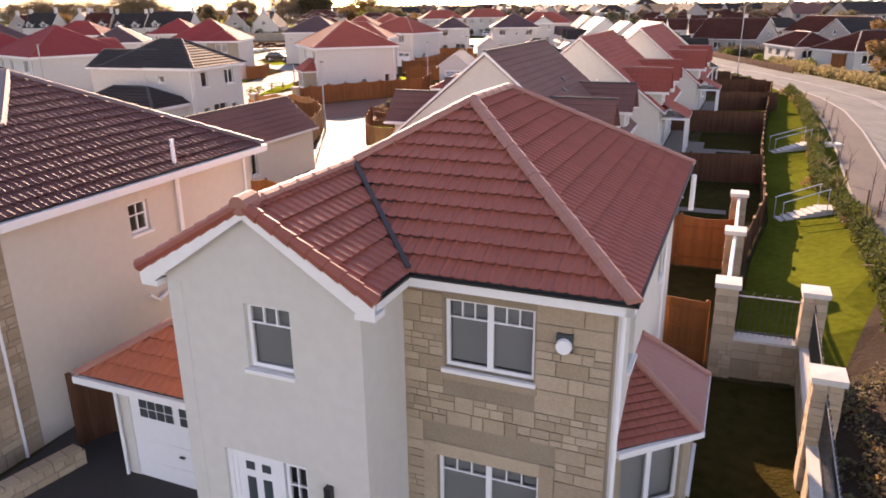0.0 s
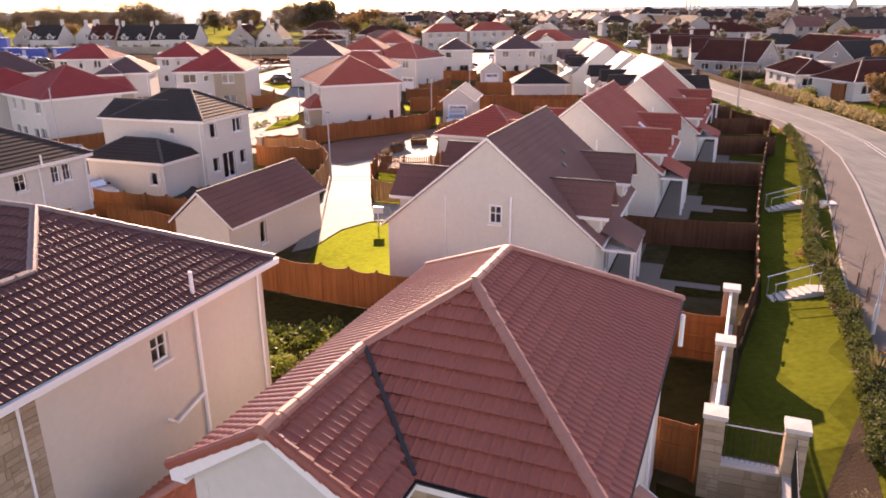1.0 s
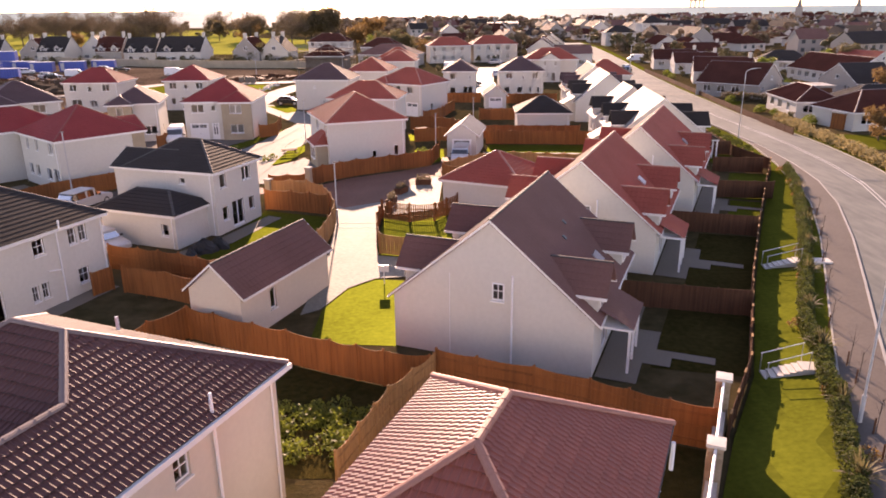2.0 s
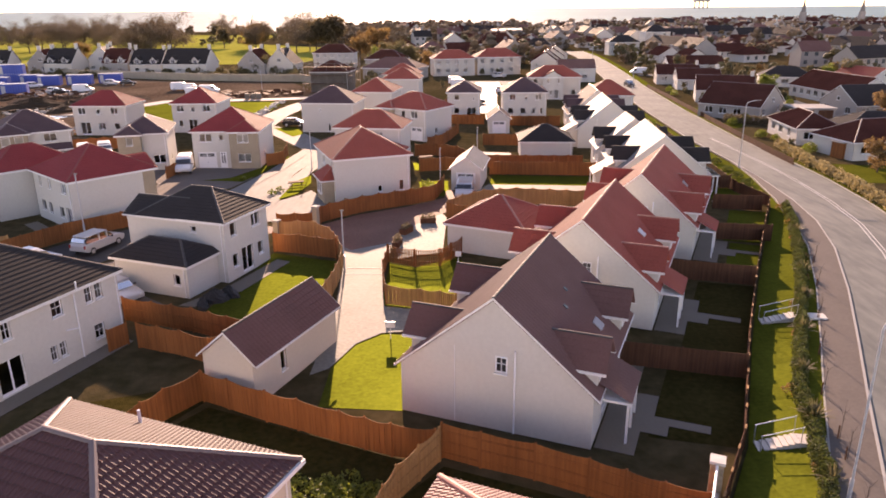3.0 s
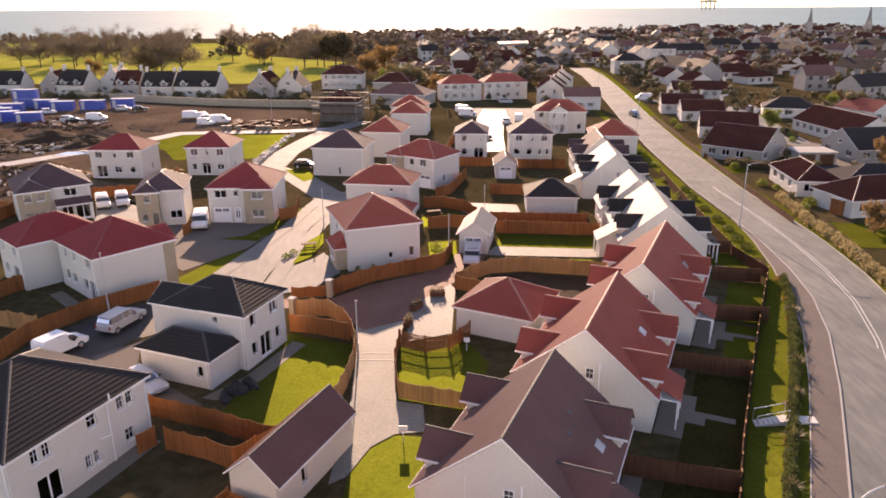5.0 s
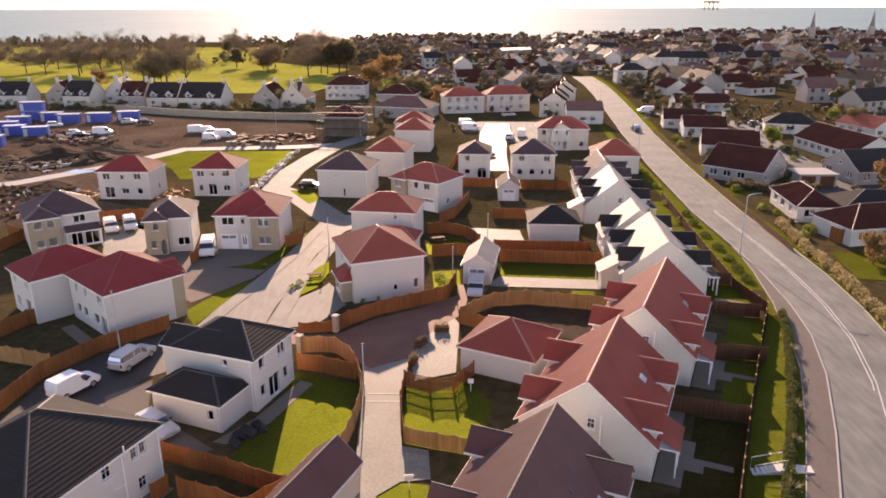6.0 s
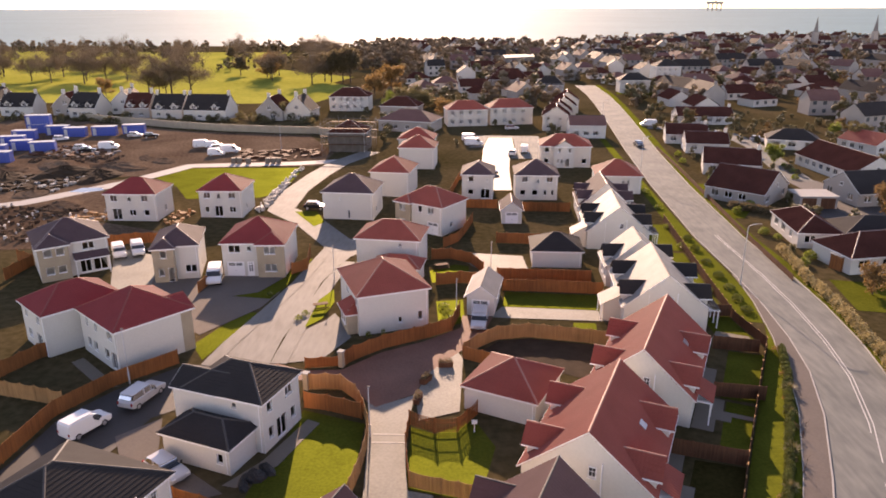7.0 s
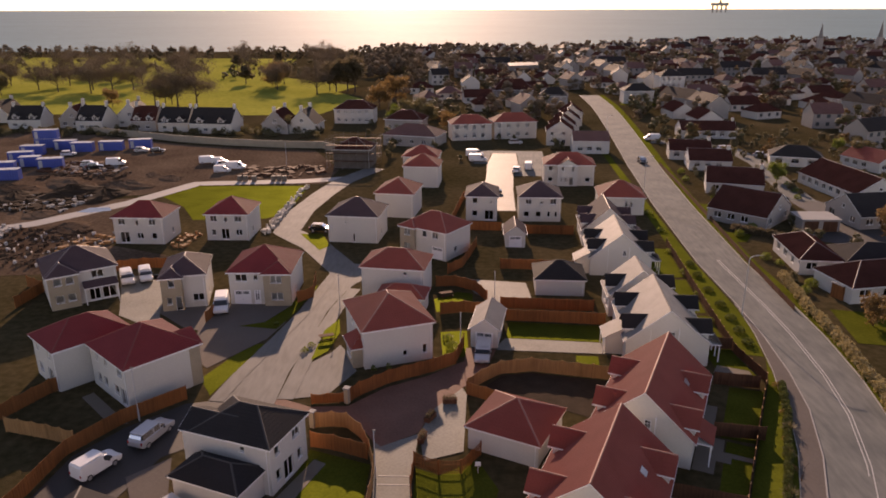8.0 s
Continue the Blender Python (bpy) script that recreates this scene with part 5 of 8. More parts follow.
# black gutter strips that also carry the shadow under the tile edge
for box in [(AG, -0.05, 0.05, -0.005), (0.005, -0.05, 0.06, AD + 0.05), (AG + 0.005, -AP_ + 0.1, AG + 0.05, -0.05), (-AW - 0.06, -AP_ + 0.1, -AW - 0.005, AD)]:
    fb = MB(); fb.box(box[0], box[1], AZ - 0.04, box[2], box[3], AZ - 0.002)
    part("gutter", fb, IRON, A, "thin black gutter with the tile-edge shadow in its colour")
sb = MB(); sb.box(-AW + 0.12, 0.12, AZ - 0.19, -0.12, AD - 0.12, AZ - 0.16)
sb.box(-AW + 0.12, -AP_ + 0.25, AZ - 0.19, AG - 0.12, 0.12, AZ - 0.16)
part("soffit", sb, TRIM, A)
zt = AZ - 0.19
front_win, gf_win = (-2.9, 3.72, -1.44, 4.9), (-3.05, 0.95, -1.3, 2.07)
part("wall", wall_mesh(3.4, zt, [(f[0] + 3.68, f[1], f[2] + 3.68, f[3]) for f in (front_win, gf_win)]), MORTAR, A, "mortar behind the sandstone", pose(-3.68, 0.3, 0))
ashlar(A, pose(0, 0.3, 0), -3.66, -0.29, 0, zt, [(front_win[0] - 0.02, front_win[1] - 0.2, front_win[2] + 0.02, front_win[3]), (gf_win[0] - 0.24, gf_win[1] - 0.2, gf_win[2] + 0.24, gf_win[3] + 0.24)], 5)
for a, b, c, d in [(gf_win[0] - 0.24, gf_win[1] - 0.2, gf_win[0], gf_win[3] + 0.24), (gf_win[2], gf_win[1] - 0.2, gf_win[2] + 0.24, gf_win[3] + 0.24), (gf_win[0], gf_win[3], gf_win[2], gf_win[3] + 0.24), (front_win[0] - 0.06, front_win[1] - 0.2, front_win[2] + 0.06, front_win[1] - 0.05)]:
    part("dressed_stone", STONE_CUBE, STONE, A, "smooth sandstone band", m=Matrix.Translation((a, 0.255, b)) @ Matrix.Diagonal((c - a, 0.06, d - b, 1)))
gw, gd = (-5.62, 3.87, -4.8, 4.95), (-6.32, 0.02, -4.72, 2.25)
part("wall", wall_mesh(3.44, zt, [(g[0] + 7.04, g[1], g[2] + 7.04, g[3]) for g in (gw, gd)]), RENDER, A, "smooth white render", pose(-7.04, -1.09, 0))
part("wall", wall_mesh(1.11, zt, []), RENDER, A, "", pose(-3.6, -0.81, 0, 0, 0, 90))
part("wall", wall_mesh(8.76, zt, [(1.4, 3.3, 2.1, 4.5), (5.6, 3.4, 6.2, 4.4)]), RENDER, A, "", pose(-0.28, 0.58, 0, 0, 0, 90))
put_window(A, pose(-0.28, 1.98, 3.3, 0, 0, 90), 0.7, 1.2, "georgian"); put_window(A, pose(-0.28, 6.18, 3.4, 0, 0, 90), 0.6, 1.0, "plain")
part("wall", wall_mesh(10.16, zt, []), RENDER, A, "", pose(-7.04, 9.06, 0, 0, 0, -90))
part("wall", wall_mesh(6.76, zt, [(0.8, 3.4, 2.2, 4.6), (4.2, 3.4, 5.6, 4.6)]), RENDER, A, "", pose(-0.28, 9.34, 0, 0, 0, 180))
pb = MB(); pb.prism([(-7.04, -1.09, zt), (-3.6, -1.09, zt), (-3.6, -1.09, AZ - 0.05), (agm, -1.09, AZ + AS * am - 0.1), (-7.04, -1.09, AZ - 0.05)], (0, 0.28, 0))
part("gable", pb, RENDER, A)
for sx in (-1, 1):
    bb = MB()
    e = AG + 0.06 if sx > 0 else -AW - 0.06
    bb.prism([(agm, -AP_ - 0.01, AX[2] + 0.02), (e, -AP_ - 0.01, AZ - 0.02), (e, -AP_ - 0.01, AZ - 0.2), (e - sx * 0.25, -AP_ - 0.01, AZ - 0.2), (agm, -AP_ - 0.01, AX[2] - 0.17)], (0, 0.03, 0))
    part("bargeboard", bb, TRIM, A, "white bargeboard")
    bs = MB(); bs.box(min(e, e - sx * 0.32), -AP_, AZ - 0.28, max(e, e - sx * 0.32), -AP_ + 0.3, AZ - 0.19)
    part("box_end", bs, TRIM, A)
    for k in range(8):
        vg = MB()
        at_ = lambda t: Vector((agm + (e - agm) * t, -AP_ + 0.03, AX[2] + (AZ - AX[2]) * t + 0.035))
        vg.tube(at_(k / 8), at_(min(1.01, (k + 1.12) / 8)), 0.088, 9, 0.112)
        part("verge_tile", vg, TILE_RED, A, "rounded red verge tile")
vg = MB(); vg.tube((agm, -AP_ - 0.06, AX[2] + 0.03), (agm, -AP_ + 0.3, AX[2] + 0.06), 0.15, 10, 0.14)
part("ridge_end", vg, RIDGE, A, "blunt ridge end tile over the gable")
put_window(A, pose(front_win[0], 0.3, front_win[1]), 1.46, 1.18, "georgian")
put_window(A, pose(gf_win[0], 0.3, gf_win[1]), 1.75, 1.12, "georgian")
put_window(A, pose(gw[0], -1.09, gw[1]), 0.82, 1.08, "georgian")
for x0, x1, z0, z1, y in [(-2.84, -1.5, 3.8, 4.88, 0.47), (-5.58, -4.84, 3.92, 4.9, -0.92), (-3.0, -1.35, 1.0, 2.0, 0.47)]:
    k = 26
    bl = MB()
    for i in range(k):
        zz, dz = z0 + (z1 - z0) * i / k, (z1 - z0) / k
        bl.add([(x0, y, zz), (x1, y, zz), (x1, y + 0.03, zz + dz * 0.62), (x0, y + 0.03, zz + dz * 0.62)], [(0, 1, 2, 3)])
    part("blind", bl, BLIND, A, "lowered pale slatted blind")
# dark sheets added inside so the windows look dim
rm = MB(); rm.box(-6.7, 0.9, 0.2, -0.7, 1.0, 5.0)
part("inner_wall", rm, ROOM, A, "dark sheet in place of dim rooms behind the windows")
rm = MB(); rm.box(-6.7, -0.6, 0.2, -3.9, -0.5, 5.0)
part("inner_wall", rm, ROOM, A, "dark sheet in place of dim rooms behind the windows")
front_door(A, pose(-6.24, -0.97, 0.04), 1.0, 2.15)
put_window(A, pose(-5.2, -1.09, 0.1), 0.44, 2.08, "grid", False, 0.12)
part("door_frame", wall_mesh(1.6, 2.25, [(0.08, 0.02, 1.56, 2.19)], 0.1), UPVC, A, m=pose(-6.32, -1.03, 0))
lb = MB(); lb.box(-4.36, -1.2, 1.82, -4.24, -1.09, 2.05)
part("wall_light", lb, IRON, A, "small dark wall light")
ab = MB(); ab.box(-1.1, 0.2, 4.36, -0.86, 0.29, 4.64)
box_ = part("alarm_box", ab, LEAD, A, "dark backed alarm box")
ab = MB(); ab.tube((-0.98, 0.2, 4.46), (-0.98, 0.14, 4.46), 0.125, 16, 0.11)
part("cover", ab, UPVC, box_, "white rounded cover")
pipe(A, [(-0.16, 0.22, 0.05), (-0.16, 0.22, AZ - 0.2)])
pipe(A, [(-0.2, 6.6, 0.05), (-0.2, 6.6, AZ - 0.35), (0.04, 6.6, AZ - 0.1)])
pipe(A, [(0.12, 8.9, AZ - 1.0), (0.12, 8.9, AZ - 0.12)], 0.06)
# canted bay with its own small roof
bz = 2.2
bay = [(-0.3, 1.35), (0.85, 2.45), (0.85, 4.4), (-0.3, 5.5)]
top = [(-0.3, 2.9, 3.12), (-0.3, 4.0, 3.12)]
for (p, q), t in zip(zip(bay, bay[1:]), ([top[0]], [top[1], top[0]], [top[1]])):
    ext = lambda a: (a[0] + (0.16 if a[0] > 0 else 0), a[1] + (-0.1 if a[1] < 3.4 else 0.1), bz)
    tiled(A, [ext(p), ext(q), *t], TILE_RED, False, ext(p), (0.2, 0.145, 0.04))
for p, q in [((1.0, 2.36, bz), top[0]), ((1.0, 4.5, bz), top[1])]:
    cb = MB(); cap(cb, p, q, 0.09, 0.03); part("ridge_cap", cb, RIDGE, A)
for p, q in zip(bay, bay[1:]):
    d = Vector((q[0] - p[0], q[1] - p[1]))
    rz = math.degrees(math.atan2(d.y, d.x))
    L = d.length
    wall_with(A, pose(p[0], p[1], 0, 0, 0, rz), L, bz, [(0.16, 0.75, L - 0.32, 1.2, "plain")], STONE_FAR, 0.2)
    bl = MB(); bl.box(0.1, 0.25, 0.7, L - 0.1, 0.27, 2.0); part("blind", bl, BLIND, A, m=pose(p[0], p[1], 0, 0, 0, rz))
    fb = MB(); fb.box(-0.05, -0.2, bz - 0.12, L + 0.1, -0.1, bz - 0.01); part("gutter", fb, TRIM, A, m=pose(p[0], p[1], 0, 0, 0, rz))
# garage at the side
gz0 = 2.38
part("wall", wall_mesh(2.96, gz0 - 0.02, [(0.36, 0.02, 2.76, 2.08)]), RENDER, A, "", pose(-10.0, 0.05, 0))
part("wall", wall_mesh(5.0, gz0 - 0.02, []), RENDER, A, "", pose(-10.0, 5.4, 0, 0, 0, -90))
part("wall", wall_mesh(2.96, gz0 - 0.02, []), RENDER, A, "", pose(-7.04, 5.4, 0, 0, 0, 180))
garage_door(A, pose(-9.64, 0.07, 0.02), 2.4, 2.06)
gx0, gy0, gk = -10.5, -0.3, 2.95
gr0, gr1 = (gx0 + gk, gy0 + gk, gz0 + AS * gk), (-7.06, gy0 + gk, gz0 + AS * gk)
tiled(A, [(gx0, gy0, gz0), (-7.06, gy0, gz0), gr1, gr0], TILE_ORANGE, True)
tiled(A, [(gx0, gy0 + 2 * gk, gz0), (gx0, gy0, gz0), gr0], TILE_ORANGE, False)
tiled(A, [(-7.06, gy0 + 2 * gk, gz0), (gx0, gy0 + 2 * gk, gz0), gr0, gr1], TILE_ORANGE, False)
for p, q in [((gx0, gy0, gz0), gr0), ((gx0, gy0 + 2 * gk, gz0), gr0), (gr0, gr1)]:
    cb = MB(); cap(cb, p, q, 0.12, 0.05); part("ridge_cap", cb, RIDGE, A)
for box in [(gx0 - 0.06, gy0 - 0.08, -7.06, gy0 + 0.06), (gx0 - 0.08, gy0 + 0.06, gx0 + 0.06, gy0 + 2 * gk)]:
    fb = MB(); fb.box(box[0], box[1], gz0 - 0.16, box[2], box[3], gz0 - 0.02)
    part("gutter", fb, TRIM, A, "white gutter")
pipe(A, [(-9.9, -0.02, 0.05), (-9.9, -0.02, gz0 - 0.35), (-10.1, -0.28, gz0 - 0.1)])

# ---- its neighbour with the purple-brown roof ----
Lh = thing("house", "cream and sandstone house with a purple-brown tiled roof", "house", -5.45, 21.75, -0.5, -21.5, "new detached houses")
LW, LD, LZ, LS = 11.1, 9.0, 5.25, 0.53
lk = LD / 2
lr1, lr0 = (-lk, -lk, LZ + LS * lk), (-LW + lk, -lk, LZ + LS * lk)
tiled(Lh, [(0, -LD, LZ), (0, 0, LZ), lr1], TILE_PURPLE, True, (0, -LD, LZ))
tiled(Lh, [(-LW, -LD, LZ), (0, -LD, LZ), lr1, lr0], TILE_PURPLE, False)
tiled(Lh, [(0, 0, LZ), (-LW, 0, LZ), lr0, lr1], TILE_PURPLE, False)
tiled(Lh, [(-LW, 0, LZ), (-LW, -LD, LZ), lr0], TILE_PURPLE, False)
# front wing: its right slope runs on from the side of the house
wk = 2.6
wr, wz = -wk, LZ + LS * wk
wy = -LD - 3.2
tiled(Lh, [(0, wy, LZ), (0, -LD, LZ), (wr, -LD + wk, wz), (wr, wy, wz)], TILE_PURPLE, False, (0, -LD, LZ))
tiled(Lh, [(-2 * wk, -LD, LZ), (-2 * wk, wy, LZ), (wr, wy, wz), (wr, -LD + wk, wz)], TILE_PURPLE, False)
for p, q in [((0, 0, LZ), lr1), (lr1, (wr, -LD + wk, wz)), (lr0, lr1), ((-LW, 0, LZ), lr0), ((-LW, -LD, LZ), lr0), ((wr, wy, wz), (wr, -LD + wk, wz))]:
    cb = MB(); cap(cb, p, q, 0.13, 0.05); part("ridge_cap", cb, RIDGE_PURPLE, Lh, "pale mauve ridge tiles")
zt = LZ - 0.05
part("wall", wall_mesh(8.33, zt, [(3.4, 3.88, 4.06, 4.66)]), RENDER_CREAM, Lh, "pale cream render", pose(-0.32, -8.65, 0, 0, 0, 90))
put_window(Lh, pose(-0.32, -5.25, 3.88, 0, 0, 90), 0.66, 0.78, "cross")
part("wall", wall_mesh(3.19, zt, []), MORTAR, Lh, "", pose(-0.32, -11.84, 0, 0, 0, 90))
ashlar(Lh, pose(-0.32, -11.84, 0, 0, 0, 90), 0, 3.17, 0, zt, [], 9)
part("wall", wall_mesh(LW - 0.64, zt, [(2.0, 3.4, 3.4, 4.6), (6.0, 3.4, 7.4, 4.6)]), RENDER_CREAM, Lh, "", pose(-0.32, -0.32, 0, 0, 0, 180))
part("wall", wall_mesh(4.9, zt, []), RENDER_CREAM, Lh, "", pose(-2 * wk + 0.3, -11.84, 0))
part("wall", wall_mesh(LD - 0.64, zt, []), RENDER_CREAM, Lh, "", pose(-LW + 0.32, -0.32, 0, 0, 0, -90))
part("wall", wall_mesh(5.6, zt, []), RENDER_CREAM, Lh, "", pose(-LW + 0.32, -LD + 0.32, 0))
for box in [(-0.02, wy, 0.1, 0.1), (-LW, -0.02, -0.02, 0.1)]:
    fb = MB(); fb.box(box[0], box[1], LZ - 0.2, box[2], box[3], LZ - 0.02); part("gutter", fb, TRIM, Lh, "white gutter and fascia")
sb = MB(); sb.box(-LW + 0.1, -LD, LZ - 0.19, -0.02, -0.02, LZ - 0.16); sb.box(-2 * wk, wy, LZ - 0.19, -0.02, -LD, LZ - 0.16)
part("soffit", sb, TRIM, Lh)
pipe(Lh, [(-0.22, -0.7, 0.05), (-0.22, -0.7, LZ - 0.2)])
pipe(Lh, [(-0.22, -9.15, 0.05), (-0.22, -9.15, LZ - 0.3), (0.02, -9.15, LZ - 0.1)])
pipe(Lh, [(-0.2, -3.6, 0.05), (-0.2, -3.6, LZ + 0.75)], 0.055, "soil_pipe")
pipe(Lh, [(-0.2, -3.6, 2.3), (-0.2, -4.8, 2.0), (-0.2, -5.1, 2.25)], 0.05, "soil_pipe")
pipe(Lh, [(-6.5, -0.8, LZ + 0.3), (-6.5, -0.8, LZ + 1.0)], 0.06, "vent_pipe")


# ---- fences ----
def fence(label, pts, h, material, wavy=0.12, panel=1.83, name="fence", rails_side=1, board=0.15, picket=0.0, group="timber fences", capping=None):
    """A close-boarded fence along pts: posts, and panels whose tops dip between the posts."""
    run = [Vector(p) for p in pts]
    o = Vector((run[0].x, run[0].y, gz(run[0].x, run[0].y)))
    f = thing(name, label, "fence", *o, 0, group)
    spots = [run[0]]
    for a, b in zip(run, run[1:]):
        k = max(1, round((b - a).length / panel))
        spots += [a + (b - a) * (i / k) for i in range(1, k + 1)]
    for i, p in enumerate(spots):
        z = gz(p.x, p.y)
        d = (spots[min(i + 1, len(spots) - 1)] - spots[max(0, i - 1)]).normalized()
        pb = MB()
        pb.box(-0.05, -0.05, -0.1, 0.05, 0.05, h + wavy + 0.05)
        pb.add([(-0.06, -0.06, h + wavy + 0.05), (0.06, -0.06, h + wavy + 0.05), (0.06, 0.06, h + wavy + 0.05), (-0.06, 0.06, h + wavy + 0.05), (0, 0, h + wavy + 0.1)], [(0, 1, 4), (1, 2, 4), (2, 3, 4), (3, 0, 4), (3, 2, 1, 0)])
        part("post", pb, material, f, m=pose(p.x - o.x, p.y - o.y, z - o.z, 0, 0, math.degrees(math.atan2(d.y, d.x))))
        # pale strips added over the posts to paint in sunlit board tops
        if capping:
            pb = MB().box(-0.2, -0.045, h + wavy + 0.055, 0.2, 0.045, h + wavy + 0.09)
            part("capping", pb, capping, f, "pale strip standing for a sunlit board top", pose(p.x - o.x, p.y - o.y, z - o.z, 0, 0, math.degrees(math.atan2(d.y, d.x))))
    for p, q in zip(spots, spots[1:]):
        d = q - p
        L = d.length
        za, zb = gz(p.x, p.y) - o.z, gz(q.x, q.y) - o.z
        mb = MB()
        k = max(2, round((L - 0.1) / board))
        bw = (L - 0.1) / k
        g = picket or 0.06
        last = None
        for i in range(k):
            t = (i + 0.5) / k
            z0 = za + (zb - za) * t
            top = h + wavy * (2 * abs(t - 0.5)) ** 2 * 1.0
            x0 = 0.05 + i * bw
            off, first = (0.014 if i % 2 else 0), len(mb.v)
            mb.box(x0 + bw * g / 2, -0.012 + off, z0 + 0.04, x0 + bw * (1 - g / 2), 0.012 + off, z0 + top)
            if picket:
                part("picket", mb, material, f, m=pose(p.x - o.x, p.y - o.y, 0, 0, 0, math.degrees(math.atan2(d.y, d.x))))
                mb = MB()
            elif last is not None:
                mb.f.append((last + 2, first + 3, first + 7, last + 6))
            last = first
        for zz in (0.35, 0.95, 1.5):
            if zz < h - 0.15 and (picket or p.y < 46 or board > 1):
                rb_ = MB()
                rb_.prism([(0.05, rails_side * 0.02, za + zz), (L - 0.05, rails_side * 0.02, zb + zz), (L - 0.05, rails_side * 0.02, zb + zz + 0.08), (0.05, rails_side * 0.02, za + zz + 0.08)], (0, rails_side * 0.035, 0))
                part("rail", rb_, material, f, m=pose(p.x - o.x, p.y - o.y, 0, 0, 0, math.degrees(math.atan2(d.y, d.x))))
        if not picket:
            part("panel", mb, material, f, m=pose(p.x - o.x, p.y - o.y, 0, 0, 0, math.degrees(math.atan2(d.y, d.x))))
    return f


fence("tall scalloped red-brown board fence along the weedy garden", [(-13.6, 34.4), (-12.0, 33.6), (-9.7, 32.4), (-7.9, 31.6), (-5.6, 30.5), (-3.0, 29.4), (-0.9, 28.9)], 1.7, WOOD)
fence("scalloped red-brown fence between two back gardens", [(-16.3, 30.0), (-15.0, 32.6), (-13.7, 34.5)], 1.7, WOOD)
fence("weathered scalloped fence running back from the red-roofed house", [(-4.0, 21.6), (-3.4, 23.4), (-2.5, 26.1), (-0.7, 29.0)], 1.75, WOOD_PALE, rails_side=-1)
fence("red-brown ranch fence behind the gabled house", [(-0.6, 29.3), (1.2, 28.5), (3.6, 27.6), (5.8, 26.5), (8.6, 24.9), (10.3, 24.2)], 1.85, WOOD, 0.08, rails_side=-1)
fence("orange-brown fence beside the drive and garage", [(-22.4, 44.8), (-20.1, 44.0), (-17.1, 43.0), (-14.4, 41.7), (-12.3, 41.0)], 1.65, WOOD, 0.1, rails_side=-1)
fence("scalloped orange-brown garden fence", [(-19.8, 40.8), (-16.7, 39.7), (-14.6, 38.6), (-13.5, 39.9), (-12.4, 41.0)], 1.65, WOOD, 0.1)
fence("short red-brown fence closing the side path", [(-21.4, 40.2), (-20.7, 41.3)], 1.5, WOOD, 0.0)
fence("curved pale timber fence round the corner garden", [(-15.6, 61.9), (-14.0, 62.1), (-12.5, 61.9), (-10.8, 60.0), (-9.7, 57.4), (-9.0, 54.9), (-8.8, 52.3), (-8.9, 49.1), (-9.3, 46.1), (-9.7, 43.6), (-10.6, 41.6)], 1.65, WOOD_PALE)
fence("inner timber fence of the corner garden", [(-15.4, 58.6), (-13.1, 58.1), (-9.8, 56.8)], 1.65, WOOD)
fence("red-brown scalloped fence below the red-roofed house", [(-12.9, 66.8), (-12.1, 68.0), (-9.2, 70.8), (-4.4, 73.6), (-1.9, 75.5), (-1.0, 80.0)], 1.65, WOOD)
fence("short red-brown fence by the stone pillar", [(-16.9, 66.2), (-13.5, 66.7)], 1.1, WOOD)
fence("pale timber fence round the earth garden", [(-0.5, 69.0), (1.0, 71.1), (3.2, 73.2), (6.7, 74.0), (13.5, 72.6), (17.0, 71.8)], 1.65, WOOD_PALE)
fence("short red-brown garden fence", [(-0.6, 68.6), (3.4, 66.4)], 1.5, WOOD)
fence("dark red-brown slatted garden fence with gaps", [(-5.4, 56.0), (-3.1, 54.8), (-1.1, 54.9), (0.7, 57.8)], 1.4, WOOD, 0.1, board=0.17, picket=0.42)
fence("pale fence on the drive side of the garden", [(-5.4, 55.8), (-5.5, 52.6), (-5.2, 50.0), (-4.8, 47.4)], 1.3, WOOD)
fence("pale scalloped timber garden fence", [(-4.8, 47.4), (-2.3, 46.6), (0.4, 45.9)], 1.4, WOOD_PALE, picket=0.11)
fence("long brown fence above the lane", [(-40.0, 44.0), (-38.6, 49.6), (-38.0, 56.6), (-35.1, 61.9), (-30.4, 66.8)], 1.65, WOOD, 0.0)
fence("scalloped pale fence between two lawns", [(-46.0, 60.3), (-41.1, 59.1), (-38.0, 58.1)], 1.6, WOOD_PALE)
fence("brown fence between the crimson-roofed houses", [(-48.0, 62.0), (-45.6, 67.6), (-42.6, 70.6)], 1.65, WOOD)
fence("red-brown fence behind the stone-fronted houses", [(-60.0, 103.0), (-52.0, 106.5), (-46.0, 106.5), (-41.5, 104.0)], 1.65, WOOD)
fence("red-brown fence beside the purple-roofed house", [(-66.0, 98.0), (-62.5, 96.0), (-63.0, 90.0)], 1.65, WOOD)
fence("red-brown fence between parking and lawn", [(-35.0, 86.0), (-34.3, 92.0)], 1.5, WOOD)
fence("red-brown fence beside the stone wing", [(-24.4, 93.0), (-22.6, 95.0), (-23.4, 101.0)], 1.65, WOOD)
fence("red-brown fence behind the garages", [(-4.2, 89.6), (-1.0, 90.4), (1.6, 90.0), (3.4, 88.0)], 1.65, WOOD)
fence("straight red-brown fence behind the narrow lawn", [(4.6, 87.8), (11.0, 87.4), (17.4, 86.8)], 1.65, WOOD, 0.05)
fence("tall red-brown fence beside the garage court", [(4.0, 92.0), (9.4, 91.6), (16.6, 91.2)], 1.65, WOOD, 0.05)
fence("curved red-brown fence round the back lawn", [(-5.2, 99.6), (-2.4, 100.0), (0.6, 98.0), (2.2, 94.0)], 1.65, WOOD)
fence("red-brown fence beside the wide house", [(1.0, 118.6), (-0.4, 112.0), (-1.4, 108.0), (-3.6, 105.0)], 1.65, WOOD)
